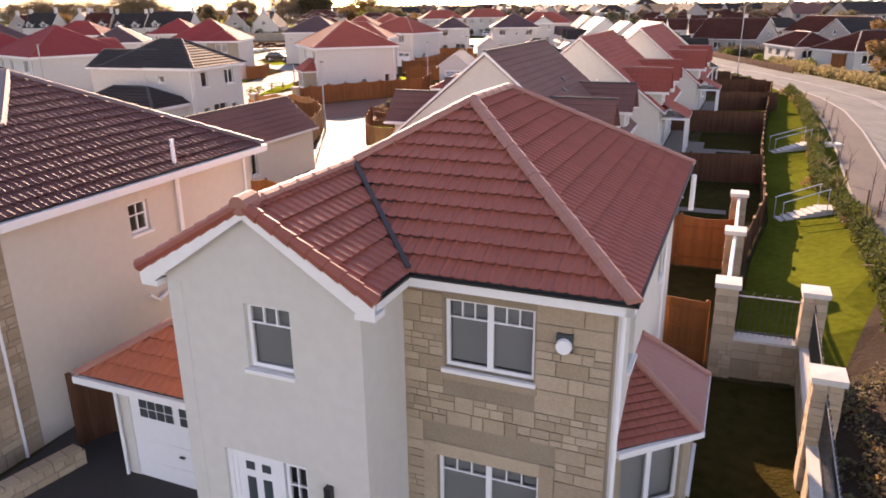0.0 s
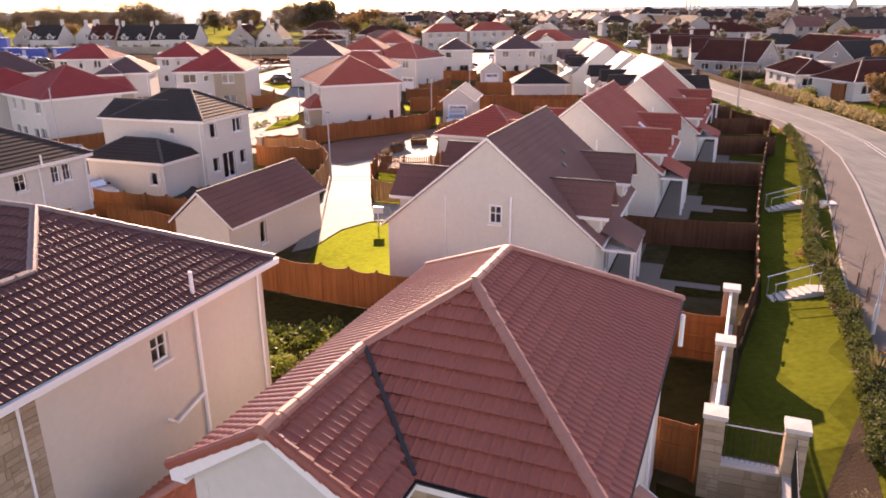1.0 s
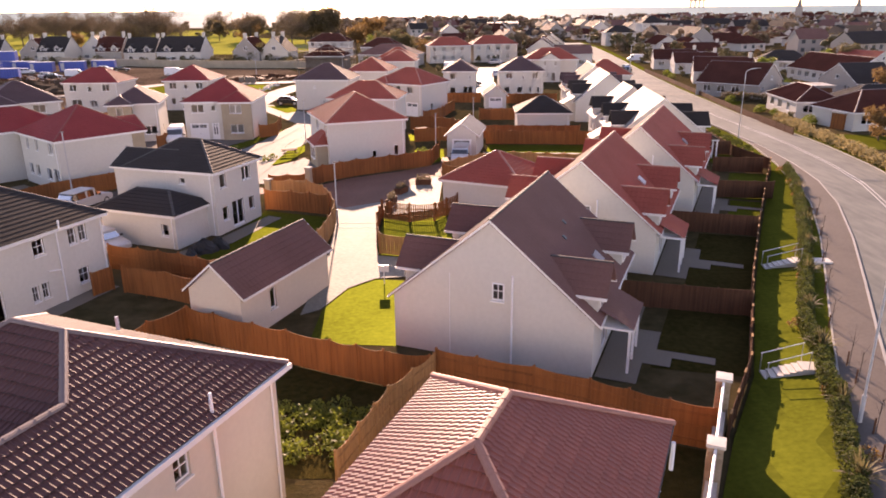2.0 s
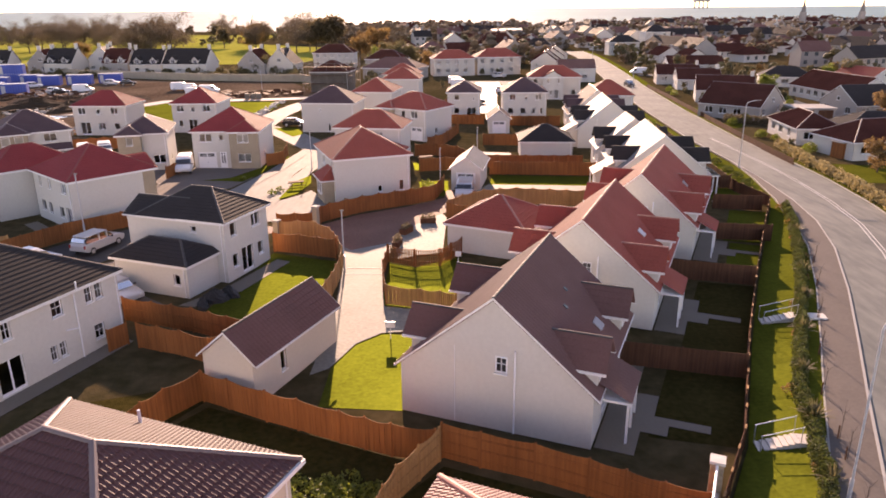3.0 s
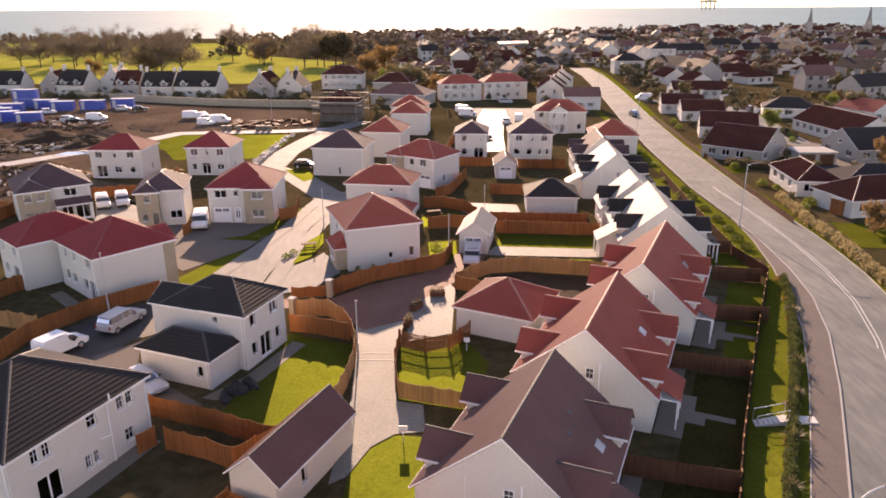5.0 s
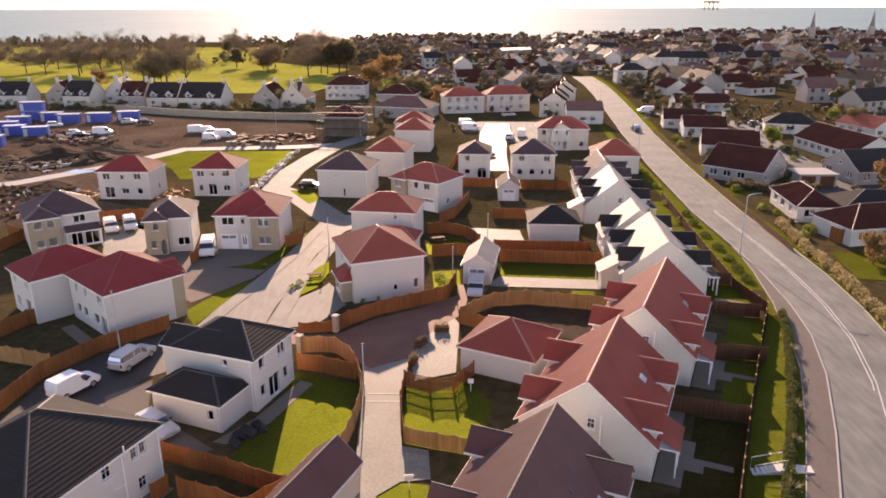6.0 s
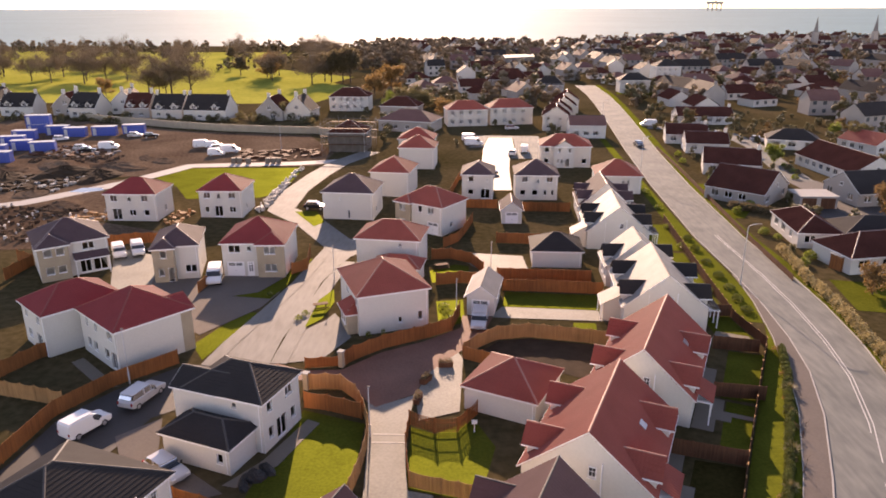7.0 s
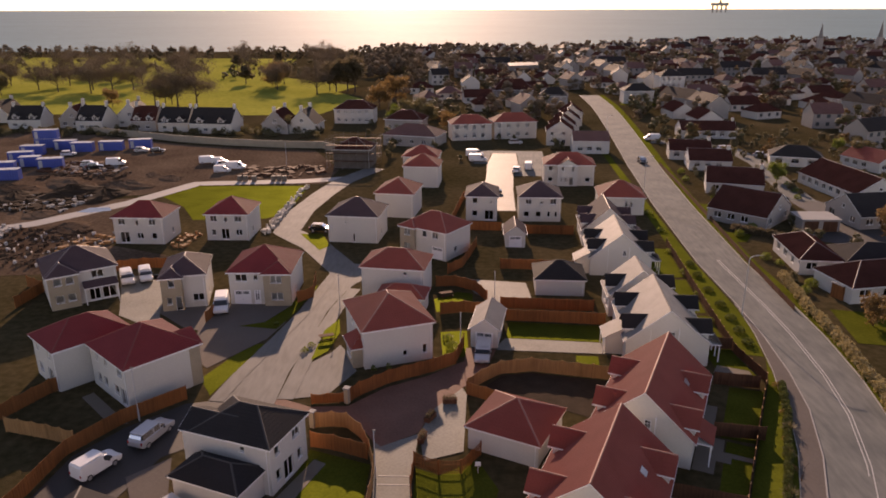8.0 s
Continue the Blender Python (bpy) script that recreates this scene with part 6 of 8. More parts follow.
fence("tall red-brown fence behind the garage court", [(4.6, 107.6), (11.0, 107.2), (18.0, 106.6)], 1.7, WOOD, 0.05)
fence("red-brown fence below the grey-roofed houses", [(10.0, 126.0), (18.6, 125.6)], 1.7, WOOD, 0.05)
fence("red-brown fence below the narrow house", [(-1.0, 128.0), (5.6, 127.6)], 1.7, WOOD, 0.05)
fence("red-brown fence behind the wing-fronted house", [(-4.0, 128.0), (-1.4, 150.0), (0.6, 151.0)], 1.7, WOOD, 0.05)
for a, b in [((9.8, 38.6), (16.6, 36.8)), ((16.4, 52.4), (22.5, 50.6)), ((23.4, 61.6), (28.0, 60.8)), ((26.6, 71.6), (31.2, 70.7)), ((28.2, 80.4), (31.4, 80.1))]:
    fence("dark brown fence dividing two back gardens", [a, b], 1.55, WOOD_DARK, 0.0)
# the pale strips along this fence stand for sun on its board tops
fence("long dark fence with pale strips for sunlit tops below the grass bank", [(x - 0.1, y) for y, x in FENCE_X if 24 < y < 125], 1.2, WOOD_DARK, 0.0, panel=1.83, capping=WOOD_PALE)
fence("brown gate-high fence beside the red-roofed house", [(5.9, 17.9), (6.9, 17.3)], 1.75, WOOD, 0.0, rails_side=-1)
fence("brown fence beside the garage of the near house", [(-8.05, 13.75), (-6.9, 14.9)], 1.75, WOOD_DARK, 0.0)
for x, y in [(-13.2, 66.6), (-15.9, 62.0)]:
    g = thing("gate_pillar", "squat pale stone gate pillar with a cap", "pillar", x, y, gz(x, y), -20)
    mb = MB(); mb.box(-0.25, -0.25, 0, 0.25, 0.25, 1.7); part("shaft", mb, STONE_FAR, g)
    mb = MB(); mb.box(-0.32, -0.32, 1.7, 0.32, 0.32, 1.85); part("cap", mb, KERB, g)
r = fence("low post-and-rail fence along the verge", [(43.9, 92.0), (44.6, 108.5), (46.1, 132.0), (47.9, 161.0), (49.0, 185.0)], 0.9, WOOD_DARK, 0.0, panel=3.0, board=1.5)

# ---- stone garden wall with pillars and hooped railings ----
def pillar(x, y, top, rz, w=0.52):
    z = gz(x, y) - 0.15
    p = thing("wall_pillar", "square sandstone pillar with a pale flat cap", "pillar", x, y, z, rz, "garden wall pillars")
    h = top - z
    mb = MB(); mb.box(-w / 2 + 0.02, -w / 2 + 0.02, 0, w / 2 - 0.02, w / 2 - 0.02, h - 0.16); part("core", mb, MORTAR, p)
    for k in range(4):
        ashlar(p, pose(0, 0, 0, 0, 0, 90 * k) @ pose(-w / 2, -w / 2 + 0.02, 0), 0.0, w, 0, h - 0.16, [], int(x * 10) + k, courses_h=(0.19, 0.24, 0.28))
    mb = MB(); mb.box(-w / 2 - 0.05, -w / 2 - 0.05, h - 0.16, w / 2 + 0.05, w / 2 + 0.05, h - 0.035)
    mb.add([(-w / 2 - 0.05, -w / 2 - 0.05, h - 0.04), (w / 2 + 0.05, -w / 2 - 0.05, h - 0.04), (w / 2 + 0.05, w / 2 + 0.05, h - 0.04), (-w / 2 - 0.05, w / 2 + 0.05, h - 0.04), (0, 0, h - 0.02)], [(0, 1, 4), (1, 2, 4), (2, 3, 4), (3, 0, 4)])
    part("cap", mb, STEP, p, "pale stone cap")


PIL = [(10.9, 25.6), (9.0, 21.1), (7.15, 16.8), (9.0, 16.1), (7.2, 12.0), (5.4, 7.9)]
for x, y in PIL:
    pillar(x, y, 2.12, -22)
for i, ((x0, y0), (x1, y1)) in enumerate(zip(PIL, PIL[1:])):
    d = Vector((x1 - x0, y1 - y0))
    L = d.length - 0.52
    u = d.normalized()
    sx, sy = x0 + u.x * 0.26, y0 + u.y * 0.26
    z = min(gz(x0, y0), gz(x1, y1)) - 0.2
    rz = math.degrees(math.atan2(d.y, d.x))
    wt = 0.55 - z
    wl = thing("garden_wall", "low sandstone garden wall with a pale coping", "wall", sx, sy, z, rz, "garden walls")
    mb = MB(); mb.box(0, -0.14, 0, L, 0.14, wt); part("core", mb, MORTAR, wl)
    for q in (0, 1):
        ashlar(wl, pose(0, -0.14, 0) if q == 0 else pose(L, 0.14, 0, 0, 0, 180), 0, L, 0.1, wt, [], 40 + i * 2 + q, courses_h=(0.19, 0.24, 0.3))
    mb = MB(); mb.box(-0.005, -0.2, wt, L + 0.005, 0.2, wt + 0.08); part("coping", mb, STEP, wl, "pale coping stones")
    rl = thing("railing", "brown board screen under a thick white rail" if i < 2 else "black iron railing with hooped tops", "railing", sx, sy, 0.64, rz, "garden railings")
    if i < 2:
        mb = MB(); mb.tube((0, 0, 1.25), (L, 0, 1.25), 0.055, 8); part("top_rail", mb, UPVC, rl, "thick white top rail")
        mb = MB()
        for k in range(max(2, round(L / 0.15))):
            bw_ = L / max(2, round(L / 0.15))
            mb = MB(); mb.box(k * bw_ + 0.004, -0.05, 0.0, (k + 1) * bw_ - 0.004, -0.03, 1.18)
            part("board", mb, WOOD, rl)
        continue
    for zz in (0.1, 1.05):
        mb = MB(); mb.box(0, -0.012, zz, L, 0.012, zz + 0.03); part("rail", mb, STEEL if zz > 1 else IRON, rl)
    for k in range(max(2, round(L / 0.13))):
        x = (k + 0.5) * L / max(2, round(L / 0.13))
        mb = MB()
        mb.path([(x, 0, 0.02), (x, 0, 1.12)] + ([(x + 0.065 - 0.065 * math.cos(math.pi * a / 6), 0, 1.12 + 0.07 * math.sin(math.pi * a / 6)) for a in range(1, 7)] if k % 2 == 0 else []), 0.009, 6)
        part("bar", mb, IRON, rl)

# low stone wall by the near drive
wl = thing("garden_wall", "low weathered sandstone wall edging the drive", "wall", -12.25, 6.2, gz(-11.6, 6.0), 57, "garden walls")
mb = MB(); mb.box(0, -0.12, 0, 8.3, 0.12, 0.38); part("core", mb, MORTAR, wl)
for q in (0, 1):
    ashlar(wl, pose(0, -0.12, 0) if q == 0 else pose(8.3, 0.12, 0, 0, 0, 180), 0, 8.3, 0, 0.38, [], 70 + q, courses_h=(0.12, 0.16, 0.2))
for k in range(26):
    part("coping_stone", STONE_CUBE, STONE, wl, m=Matrix.Translation((k * 0.317, -0.15, 0.38)) @ Matrix.Diagonal((0.3, 0.3, 0.08, 1)))


# ---- steps, paths and hand rails on the bank ----
def steps(y):
    x0, x1 = interp(y, FENCE_X) + 0.5, interp(y, KERB_X) - interp(y, [(70, 2.1), (92, 0.25)])
    z0, z1 = gz(x0, y), gz(x1, y)
    run = (x1 - x0) * 0.52
    st = thing("garden_steps", "pale concrete steps up the grass bank", "steps", x0, y, z0, -6, "bank steps")
    k = 7
    rise = max(0.09, (z1 - z0) / k)
    for i in range(k):
        mb = MB(); mb.box(run * i / k, -0.42, -0.9, run * (i + 1) / k - 0.004, 0.42, rise * (i + 1) + 0.03)
        part("step", mb, STEP, st)
    mb = MB(); mb.box(run, -0.42, rise * k - 0.9, x1 - x0, 0.42, rise * k + 0.03); part("landing", mb, STEP, st)
    for s in (-0.5, 0.5):
        mb = MB(); mb.tube((0, s, 0.95), (run, s, rise * k + 0.95), 0.022, 8)
        part("handrail", mb, STEEL, st, "thin steel hand rail")
        for x in (0.05, run - 0.05):
            mb = MB(); mb.tube((x, s, 0.0), (x, s, 0.95 + rise * k * x / run), 0.018, 6)
            part("handrail_post", mb, STEEL, st)


for y in (30.0, 44.2):
    steps(y)
drape("path", [(26.2, 61.4), (32.0, 60.4), (32.2, 61.0), (26.4, 62.0)], CONCRETE, "thin pale path across the bank", 0.05)
def behind(fx, fy, rz, half, d):
    """A stepped patio beside a row house and the path from it to the bank."""
    m = pose(fx, fy, 0, 0, 0, rz)
    pts = [(half, 0.4), (half + 1.9, 0.4), (half + 1.9, 2.6), (half + 3.2, 2.6), (half + 3.2, 3.6), (half + 5.2, 3.6), (half + 5.2, 4.3), (half + 3.2, 4.3), (half + 2.4, 4.3), (half + 2.4, 6.4), (half + 1.2, 6.4), (half + 1.2, d), (half, d)]
    return [(q.x, q.y) for q in (m @ Vector((*p, 0)) for p in pts)]


for pts in [behind(1.85, 31.6, -21.5, 5.1, 10.4), behind(8.3, 44.6, -22, 5.0, 11.4), behind(15.3, 57.6, -23, 4.6, 12.4),
            [(27.4, 74.2), (31.6, 73.8), (31.6, 74.6), (28.4, 76.0)]]:
    drape("patio", pts, SLABS, "grey slab patio and garden path behind the row", 0.05)
drape("patio", [(-25.7, 31.8), (-24.5, 31.3), (-20.5, 41.7), (-21.8, 42.2)], SLABS, "slab path along the white house", 0.05)
drape("patio", [(-19.6, 47.2), (-18.4, 46.9), (-15.8, 49.8), (-13.5, 56.0), (-14.7, 56.6), (-17.2, 50.4)], SLABS, "slab patio behind the white house", 0.05)
drape("patio", [(-34.6, 62.0), (-36.2, 61.6), (-41.8, 66.8), (-41.0, 67.8)], SLABS, "slab path behind the crimson-roofed house", 0.05)


# ---- street lamps, signs ----
def street_lamp(x, y, h, arm, rz, label):
    l = thing("street_lamp", label, "street lamp", x, y, gz(x, y), rz, "street lamps")
    mb = MB(); mb.tube((0, 0, 0), (0, 0, 1.3), 0.085, 10); part("base", mb, LAMPGREY, l)
    mb = MB(); mb.path([(0, 0, 1.3), (0, 0, h - 0.2), (0, 0, h)] + ([(arm * (1 - math.cos(t)), 0, h + 0.5 * math.sin(t)) for t in (0.4, 0.8, 1.2, 1.57)] if arm else []), 0.05, 10)
    part("column", mb, LAMPGREY, l)
    mb = MB()
    hx, hz_ = (arm, h + 0.5) if arm else (0, h)
    mb.box(hx - 0.1, -0.07, hz_ - 0.04, hx + (0.42 if arm else 0.16), 0.07, hz_ + 0.05)
    part("head", mb, SCAFFOLD, l, "grey lantern head")


street_lamp(16.2, 25.0, 8.0, 1.3, 20, "tall pale steel street lamp at the roadside")
street_lamp(36.3, 90.3, 8.0, 1.3, 0, "tall pale steel street lamp at the roadside")
street_lamp(38.0, 155.0, 8.0, 1.3, 0, "tall pale steel street lamp at the roadside")
street_lamp(40.5, 215.0, 8.0, 1.3, 0, "tall pale steel street lamp at the roadside")
street_lamp(-8.7, 54.0, 5.0, 0, 0, "slim grey lamp post beside the drive")
street_lamp(-18.1, 91.0, 5.0, 0, 60, "slim grey lamp post on the estate road")
street_lamp(-33.7, 62.6, 6.0, 0, 0, "slim pale lamp post on the lane")
street_lamp(-1.4, 79.0, 5.0, 0, 0, "slim grey lamp post by the turning area")
street_lamp(3.2, 93.0, 5.0, 0, 0, "slim grey lamp post in the garage court")
street_lamp(-47.0, 181.0, 6.5, 0, 0, "slim grey lamp post at the building site")
for x, y, w in [(-4.05, 41.9, 0.62), (0.4, 55.0, 0.5)]:
    s_ = thing("sign", "white blank-looking sign board on a post", "sign", x, y, gz(x, y), 0, "garden signs")
    mb = MB(); mb.tube((0, 0, 0), (0, 0, 1.2), 0.03, 8); part("post", mb, UPVC, s_)
    mb = MB(); mb.box(-w / 2, -0.025, 0.82, w / 2, 0.015, 1.25); part("board", mb, UPVC, s_)


# ---- vehicles ----
PAINT = {"white": mat("white_car_paint", (0.72, 0.72, 0.72), 0.4, 0.03, 2), "silver": mat("silver_car_paint", (0.48, 0.48, 0.49), 0.32, 0.04, 2, metal=0.25), "black": mat("black_car_paint", (0.015, 0.015, 0.017), 0.2, 0.1, 2), "blue": mat("blue_car_paint", (0.05, 0.09, 0.2), 0.25, 0.1, 2), "red": mat("red_car_paint", (0.3, 0.02, 0.02), 0.25, 0.1, 2)}
LIGHT = mat("lamp_lens", (0.7, 0.7, 0.68), 0.15, 0.05, 4)
TAIL = mat("tail_lens", (0.35, 0.02, 0.02), 0.2, 0.05, 4)
SHAPES = {  # side profile of the body, side profile of the glass, half width
    "hatch": ([(-2.0, 0.32), (2.0, 0.32), (2.06, 0.62), (1.95, 0.8), (1.05, 0.95), (-1.95, 0.98), (-2.05, 0.6)], [(-1.9, 0.98), (1.05, 0.95), (0.35, 1.42), (-1.45, 1.45)], 0.88),
    "estate": ([(-2.3, 0.34), (2.25, 0.34), (2.32, 0.66), (2.2, 0.86), (1.2, 1.0), (-2.28, 1.04), (-2.34, 0.6)], [(-2.25, 1.04), (1.2, 1.0), (0.45, 1.55), (-1.95, 1.6)], 0.92),
    "van": ([(-2.4, 0.36), (2.3, 0.36), (2.42, 0.7), (2.3, 0.95), (1.7, 1.12), (0.95, 1.95), (-2.36, 2.0), (-2.42, 0.7)], [(0.85, 1.12), (1.74, 1.13), (1.02, 1.88), (0.5, 1.88)], 0.95),
    "small_van": ([(-2.05, 0.34), (2.05, 0.34), (2.12, 0.66), (2.0, 0.86), (1.25, 1.0), (0.6, 1.66), (-2.0, 1.76), (-2.08, 0.66)], [(0.45, 1.0), (1.28, 1.01), (0.66, 1.6), (0.2, 1.6)], 0.88),
}
CAR_MESH = {}


def loft(mb, prof, hw, tuck):
    """A car side profile swept across the width, drawn in towards the top."""
    soft_prof = []
    for i, (x, z) in enumerate(prof):
        (xa, za), (xb, zb) = prof[i - 1], prof[(i + 1) % len(prof)]
        for qx, qz in ((xa, za), (xb, zb)):
            k = min(0.3, 0.16 / max(0.01, math.hypot(qx - x, qz - z)))
            soft_prof.append((x + (qx - x) * k, z + (qz - z) * k))
    prof = soft_prof
    z0 = min(p[1] for p in prof)
    n = len(prof)
    wid = lambda z: hw * (1 - tuck * max(0, (z - 0.8)) ** 1.0)
    vs = []
    for s in (-1, -0.95, -0.8, 0.8, 0.95, 1):
        for x, z in prof:
            e = 1.0 if abs(s) < 0.9 else 0.99 if abs(s) < 0.98 else 0.96
            vs.append((x * e, s * wid(z), z0 + (z - z0) * (e if z > z0 else 1)))
    fs = []
    for k in range(5):
        fs += [(k * n + i, k * n + (i + 1) % n, (k + 1) * n + (i + 1) % n, (k + 1) * n + i) for i in range(n)]
    fs += [tuple(range(n))[::-1], tuple(range(5 * n, 6 * n))]
    mb.add(vs, fs)


def vehicle(kind, colour, label, x, y, rz, category="car"):
    body, glass, hw = SHAPES[kind]
    key = (kind, colour)
    if key not in CAR_MESH:
        b, g, r, t = MB(), MB(), MB(), MB()
        loft(b, body, hw, 0.08)
        loft(g, glass, hw * (0.9 if "van" not in kind else 1.005), 0.16 if "van" not in kind else 0.07)
        top = max(p[1] for p in glass)
        xs = [p[0] for p in glass if p[1] > top - 0.06]
        if "van" not in kind:
            r.box(min(xs) - 0.02, -hw * 0.8, top - 0.005, max(xs) + 0.02, hw * 0.8, top + 0.035)
            for px_ in (-0.55, 0.35):
                r.box(px_ - 0.04, -hw * 0.9, 0.95, px_ + 0.04, hw * 0.9, top - 0.01)
        else:
            r.box(min(p[0] for p in body) + 0.2, -hw * 0.8, max(p[1] for p in body), 0.4, hw * 0.8, max(p[1] for p in body) + 0.03)
        ty, ri = MB(), MB()
        ty.tube((0, -0.1, 0), (0, 0.1, 0), 0.32, 16)
        ri.tube((0, -0.11, 0), (0, 0.11, 0), 0.2, 12)
        CAR_MESH[key] = [b.mesh("body", PAINT[colour]), g.mesh("glass", CARGLASS), r.mesh("roof", PAINT[colour]), ty.mesh("tyre", RUBBER), ri.mesh("rim", STEEL)]
    b, g, r, ty, ri = CAR_MESH[key]
    c = thing("van" if "van" in kind else "car", label, "van" if "van" in kind else "car", x, y, gz(x, y) + 0.06, rz, "parked vehicles")
    part("body", b, None, c); part("glass", g, None, c, "dark tinted glass"); part("roof", r, None, c)
    x0, x1 = min(p[0] for p in body), max(p[0] for p in body)
    for wx in (x0 + 0.78, x1 - 0.85):
        for s in (-1, 1):
            w = part("wheel", ty, None, c, m=pose(wx, s * (hw - 0.1), 0.32))
            part("rim", ri, None, w)
    for s in (-1, 1):
        mb = MB(); mb.box(x1 - 0.14, s * hw * 0.72 - 0.16, 0.62, x1 + 0.01, s * hw * 0.72 + 0.16, 0.76); part("headlight", mb, LIGHT, c)
        mb = MB(); mb.box(x0 - 0.02, s * hw * 0.84 - 0.08, 0.7, x0 + 0.1, s * hw * 0.84 + 0.08, 0.95); part("tail_light", mb, TAIL, c)
        mb = MB(); mb.box(0.62, s * (hw + 0.08) - 0.09, 0.98, 0.74, s * (hw + 0.08) + 0.09, 1.12); part("mirror", mb, IRON, c)
    mb = MB(); mb.box(x1 - 0.02, -0.26, 0.42, x1 + 0.045, 0.26, 0.53); part("number_plate", mb, LINE, c, "plain pale plate")
    return c


vehicle("estate", "silver", "silver people carrier parked on the dark lane", -31.1, 59.6, 73)
vehicle("small_van", "white", "small white van parked on the dark lane", -34.0, 54.4, 63)
vehicle("hatch", "silver", "silver hatchback beside the black-roofed garage", -24.4, 48.4, -35)
vehicle("van", "white", "white van on the block-paved drive", -34.3, 90.4, -76)
vehicle("small_van", "white", "white van in the parking court", -51.9, 100.1, -60)
vehicle("small_van", "white", "white van in the parking court", -49.6, 101.4, -62)
vehicle("small_van", "silver", "silver van in front of the gabled garage", 1.3, 77.0, -96)
vehicle("hatch", "black", "black car beside the purple-roofed house", -27.6, 126.4, -5)
vehicle("van", "white", "white van stopped at the roadside", 55.6, 221.0, 172)
vehicle("hatch", "black", "dark car on the main road", 45.2, 188.0, -86)
for x, y, rz, k, col in [(-68.6, 185, 15, "van", "white"), (-65.6, 184.5, 10, "small_van", "white"), (-63.6, 181.8, 30, "hatch", "white"), (-59.2, 178.2, 5, "van", "white"), (-61.6, 174.6, 12, "small_van", "white"), (-92.0, 182.0, 20, "van", "white"), (-95.6, 178.0, 20, "hatch", "black"), (-98.6, 181.0, 15, "hatch", "silver"), (-93.0, 200.0, 10, "hatch", "silver"), (-88.0, 199.0, 18, "hatch", "black"), (-111.0, 194.0, 25, "hatch", "white")]:
    vehicle(k, col, f"{col} {'van' if 'van' in k else 'car'} parked in the muddy yard", x, y, rz)
for x, y, rz, k, col in [(1.4, 195.5, 0, "van", "white"), (2.2, 189.0, 5, "van", "white"), (13.7, 214.0, 5, "hatch", "silver"), (11.6, 176.5, 80, "hatch", "white"), (14.8, 180.0, 85, "van", "white"), (5.0, 155.0, 0, "hatch", "black")]:
    vehicle(k, col, f"{col} {'van' if 'van' in k else 'car'} parked in the glaring street", x, y, rz)
for x, y, rz, col in [(72.0, 205.0, 20, "white"), (79.0, 196.0, -30, "silver"), (70.0, 226.0, 5, "white"), (98.0, 166.0, 40, "white"), (84.0, 143.0, -20, "silver")]:
    vehicle("hatch", col, f"{col} car parked among the bungalows", x, y, rz)


# ---- building yard ----
CONT = [(-124, 207, 0, 10, 6.5), (-124, 207, 2.55, 10, 6.5), (-117, 204, 0, 10, 6), (-110.5, 201, 0, 8, 6), (-103, 203, 0, 8, 6.5), (-96, 206.5, 0, 10, 6), (-120, 187, 0, 14, 6), (-114, 181, 0, 14, 5), (-107.5, 179, 0, 16, 6), (-117, 174, 0, 12, 6), (-111, 166, 0, 10, 6), (-125, 179, 0, 10, 6), (-122, 196, 0, 8, 6)]
BLUE = mat("blue_container_paint", (0.03, 0.075, 0.33), 0.5, 0.2, 1.5, 0.004, 20)
for x, y, z, rz, w in CONT:
    c = thing("site_container", "blue ribbed steel site container in the yard", "container", x, y, z + 0.05, rz, "site containers")
    k = int(w / 0.15)
    zig = [(-w / 2 + w * i / k, -1.2 - (0.04 if i % 4 in (1, 2) else 0)) for i in range(k + 1)]
    mb = MB(); mb.prism([(x_, y_, 0.0) for x_, y_ in zig] + [(-x_, -y_, 0.0) for x_, y_ in zig], (0, 0, 2.5))
    part("body", mb, BLUE, c)
    mb = MB(); mb.box(-w / 2 - 0.04, -1.24, 2.5, w / 2 + 0.04, 1.24, 2.6); part("roof", mb, LAMPGREY, c, "pale grey roof")
    mb = MB(); mb.box(-w / 2 + 0.4, -1.26, 0.15, -w / 2 + 1.3, -1.25, 2.15); part("door", mb, LAMPGREY, c)


def heap(name, label, x, y, r, h, material, seed, kind="stuff"):
    rng = random.Random(seed)
    mb = MB()
    n, rings = 22, 7
    vs = [(0, 0, h)]
    for j in range(1, rings + 1):
        for i in range(n):
            a = 2 * math.pi * i / n
            q = j / rings
            rr = r * q * (1 + 0.25 * math.sin(2 * a + seed) + 0.12 * rng.uniform(-1, 1))
            vs.append((rr * math.cos(a) * 1.5, rr * math.sin(a), h * (1 - q) ** 0.8 * (1 + 0.12 * rng.uniform(-1, 1)) - (0.15 if j == rings else 0)))
    fs = [(0, 1 + i, 1 + (i + 1) % n) for i in range(n)]
    for j in range(rings - 1):
        fs += [(1 + j * n + i, 1 + (j + 1) * n + i, 1 + (j + 1) * n + (i + 1) % n, 1 + j * n + (i + 1) % n) for i in range(n)]
    mb.add(vs, fs)
    ob = new(name, mb.mesh(name, material))
    ob.matrix_basis = pose(x, y, gz(x, y), 0, 0, seed * 40)
    return tagged(ob, label, "heap", "", kind)


for i, (x, y, r, h) in enumerate([(-88, 152, 4.5, 2.4), (-79, 150, 3.6, 2.0), (-98, 148, 3.8, 1.9), (-72, 168, 3, 0.8), (-86, 136, 3, 0.8), (-103, 130, 5, 1.2), (-78, 172, 2.5, 0.7), (-92, 160, 6, 1.6), (-80, 161, 5, 1.3), (-105, 156, 5, 1.4), (-76, 128, 3.5, 0.9), (-90, 118, 4, 1.0)]):
    heap("soil_heap", "dark heap of dug soil in the yard", x, y, r, h, SOIL if i < 3 else DIRT, i + 1)


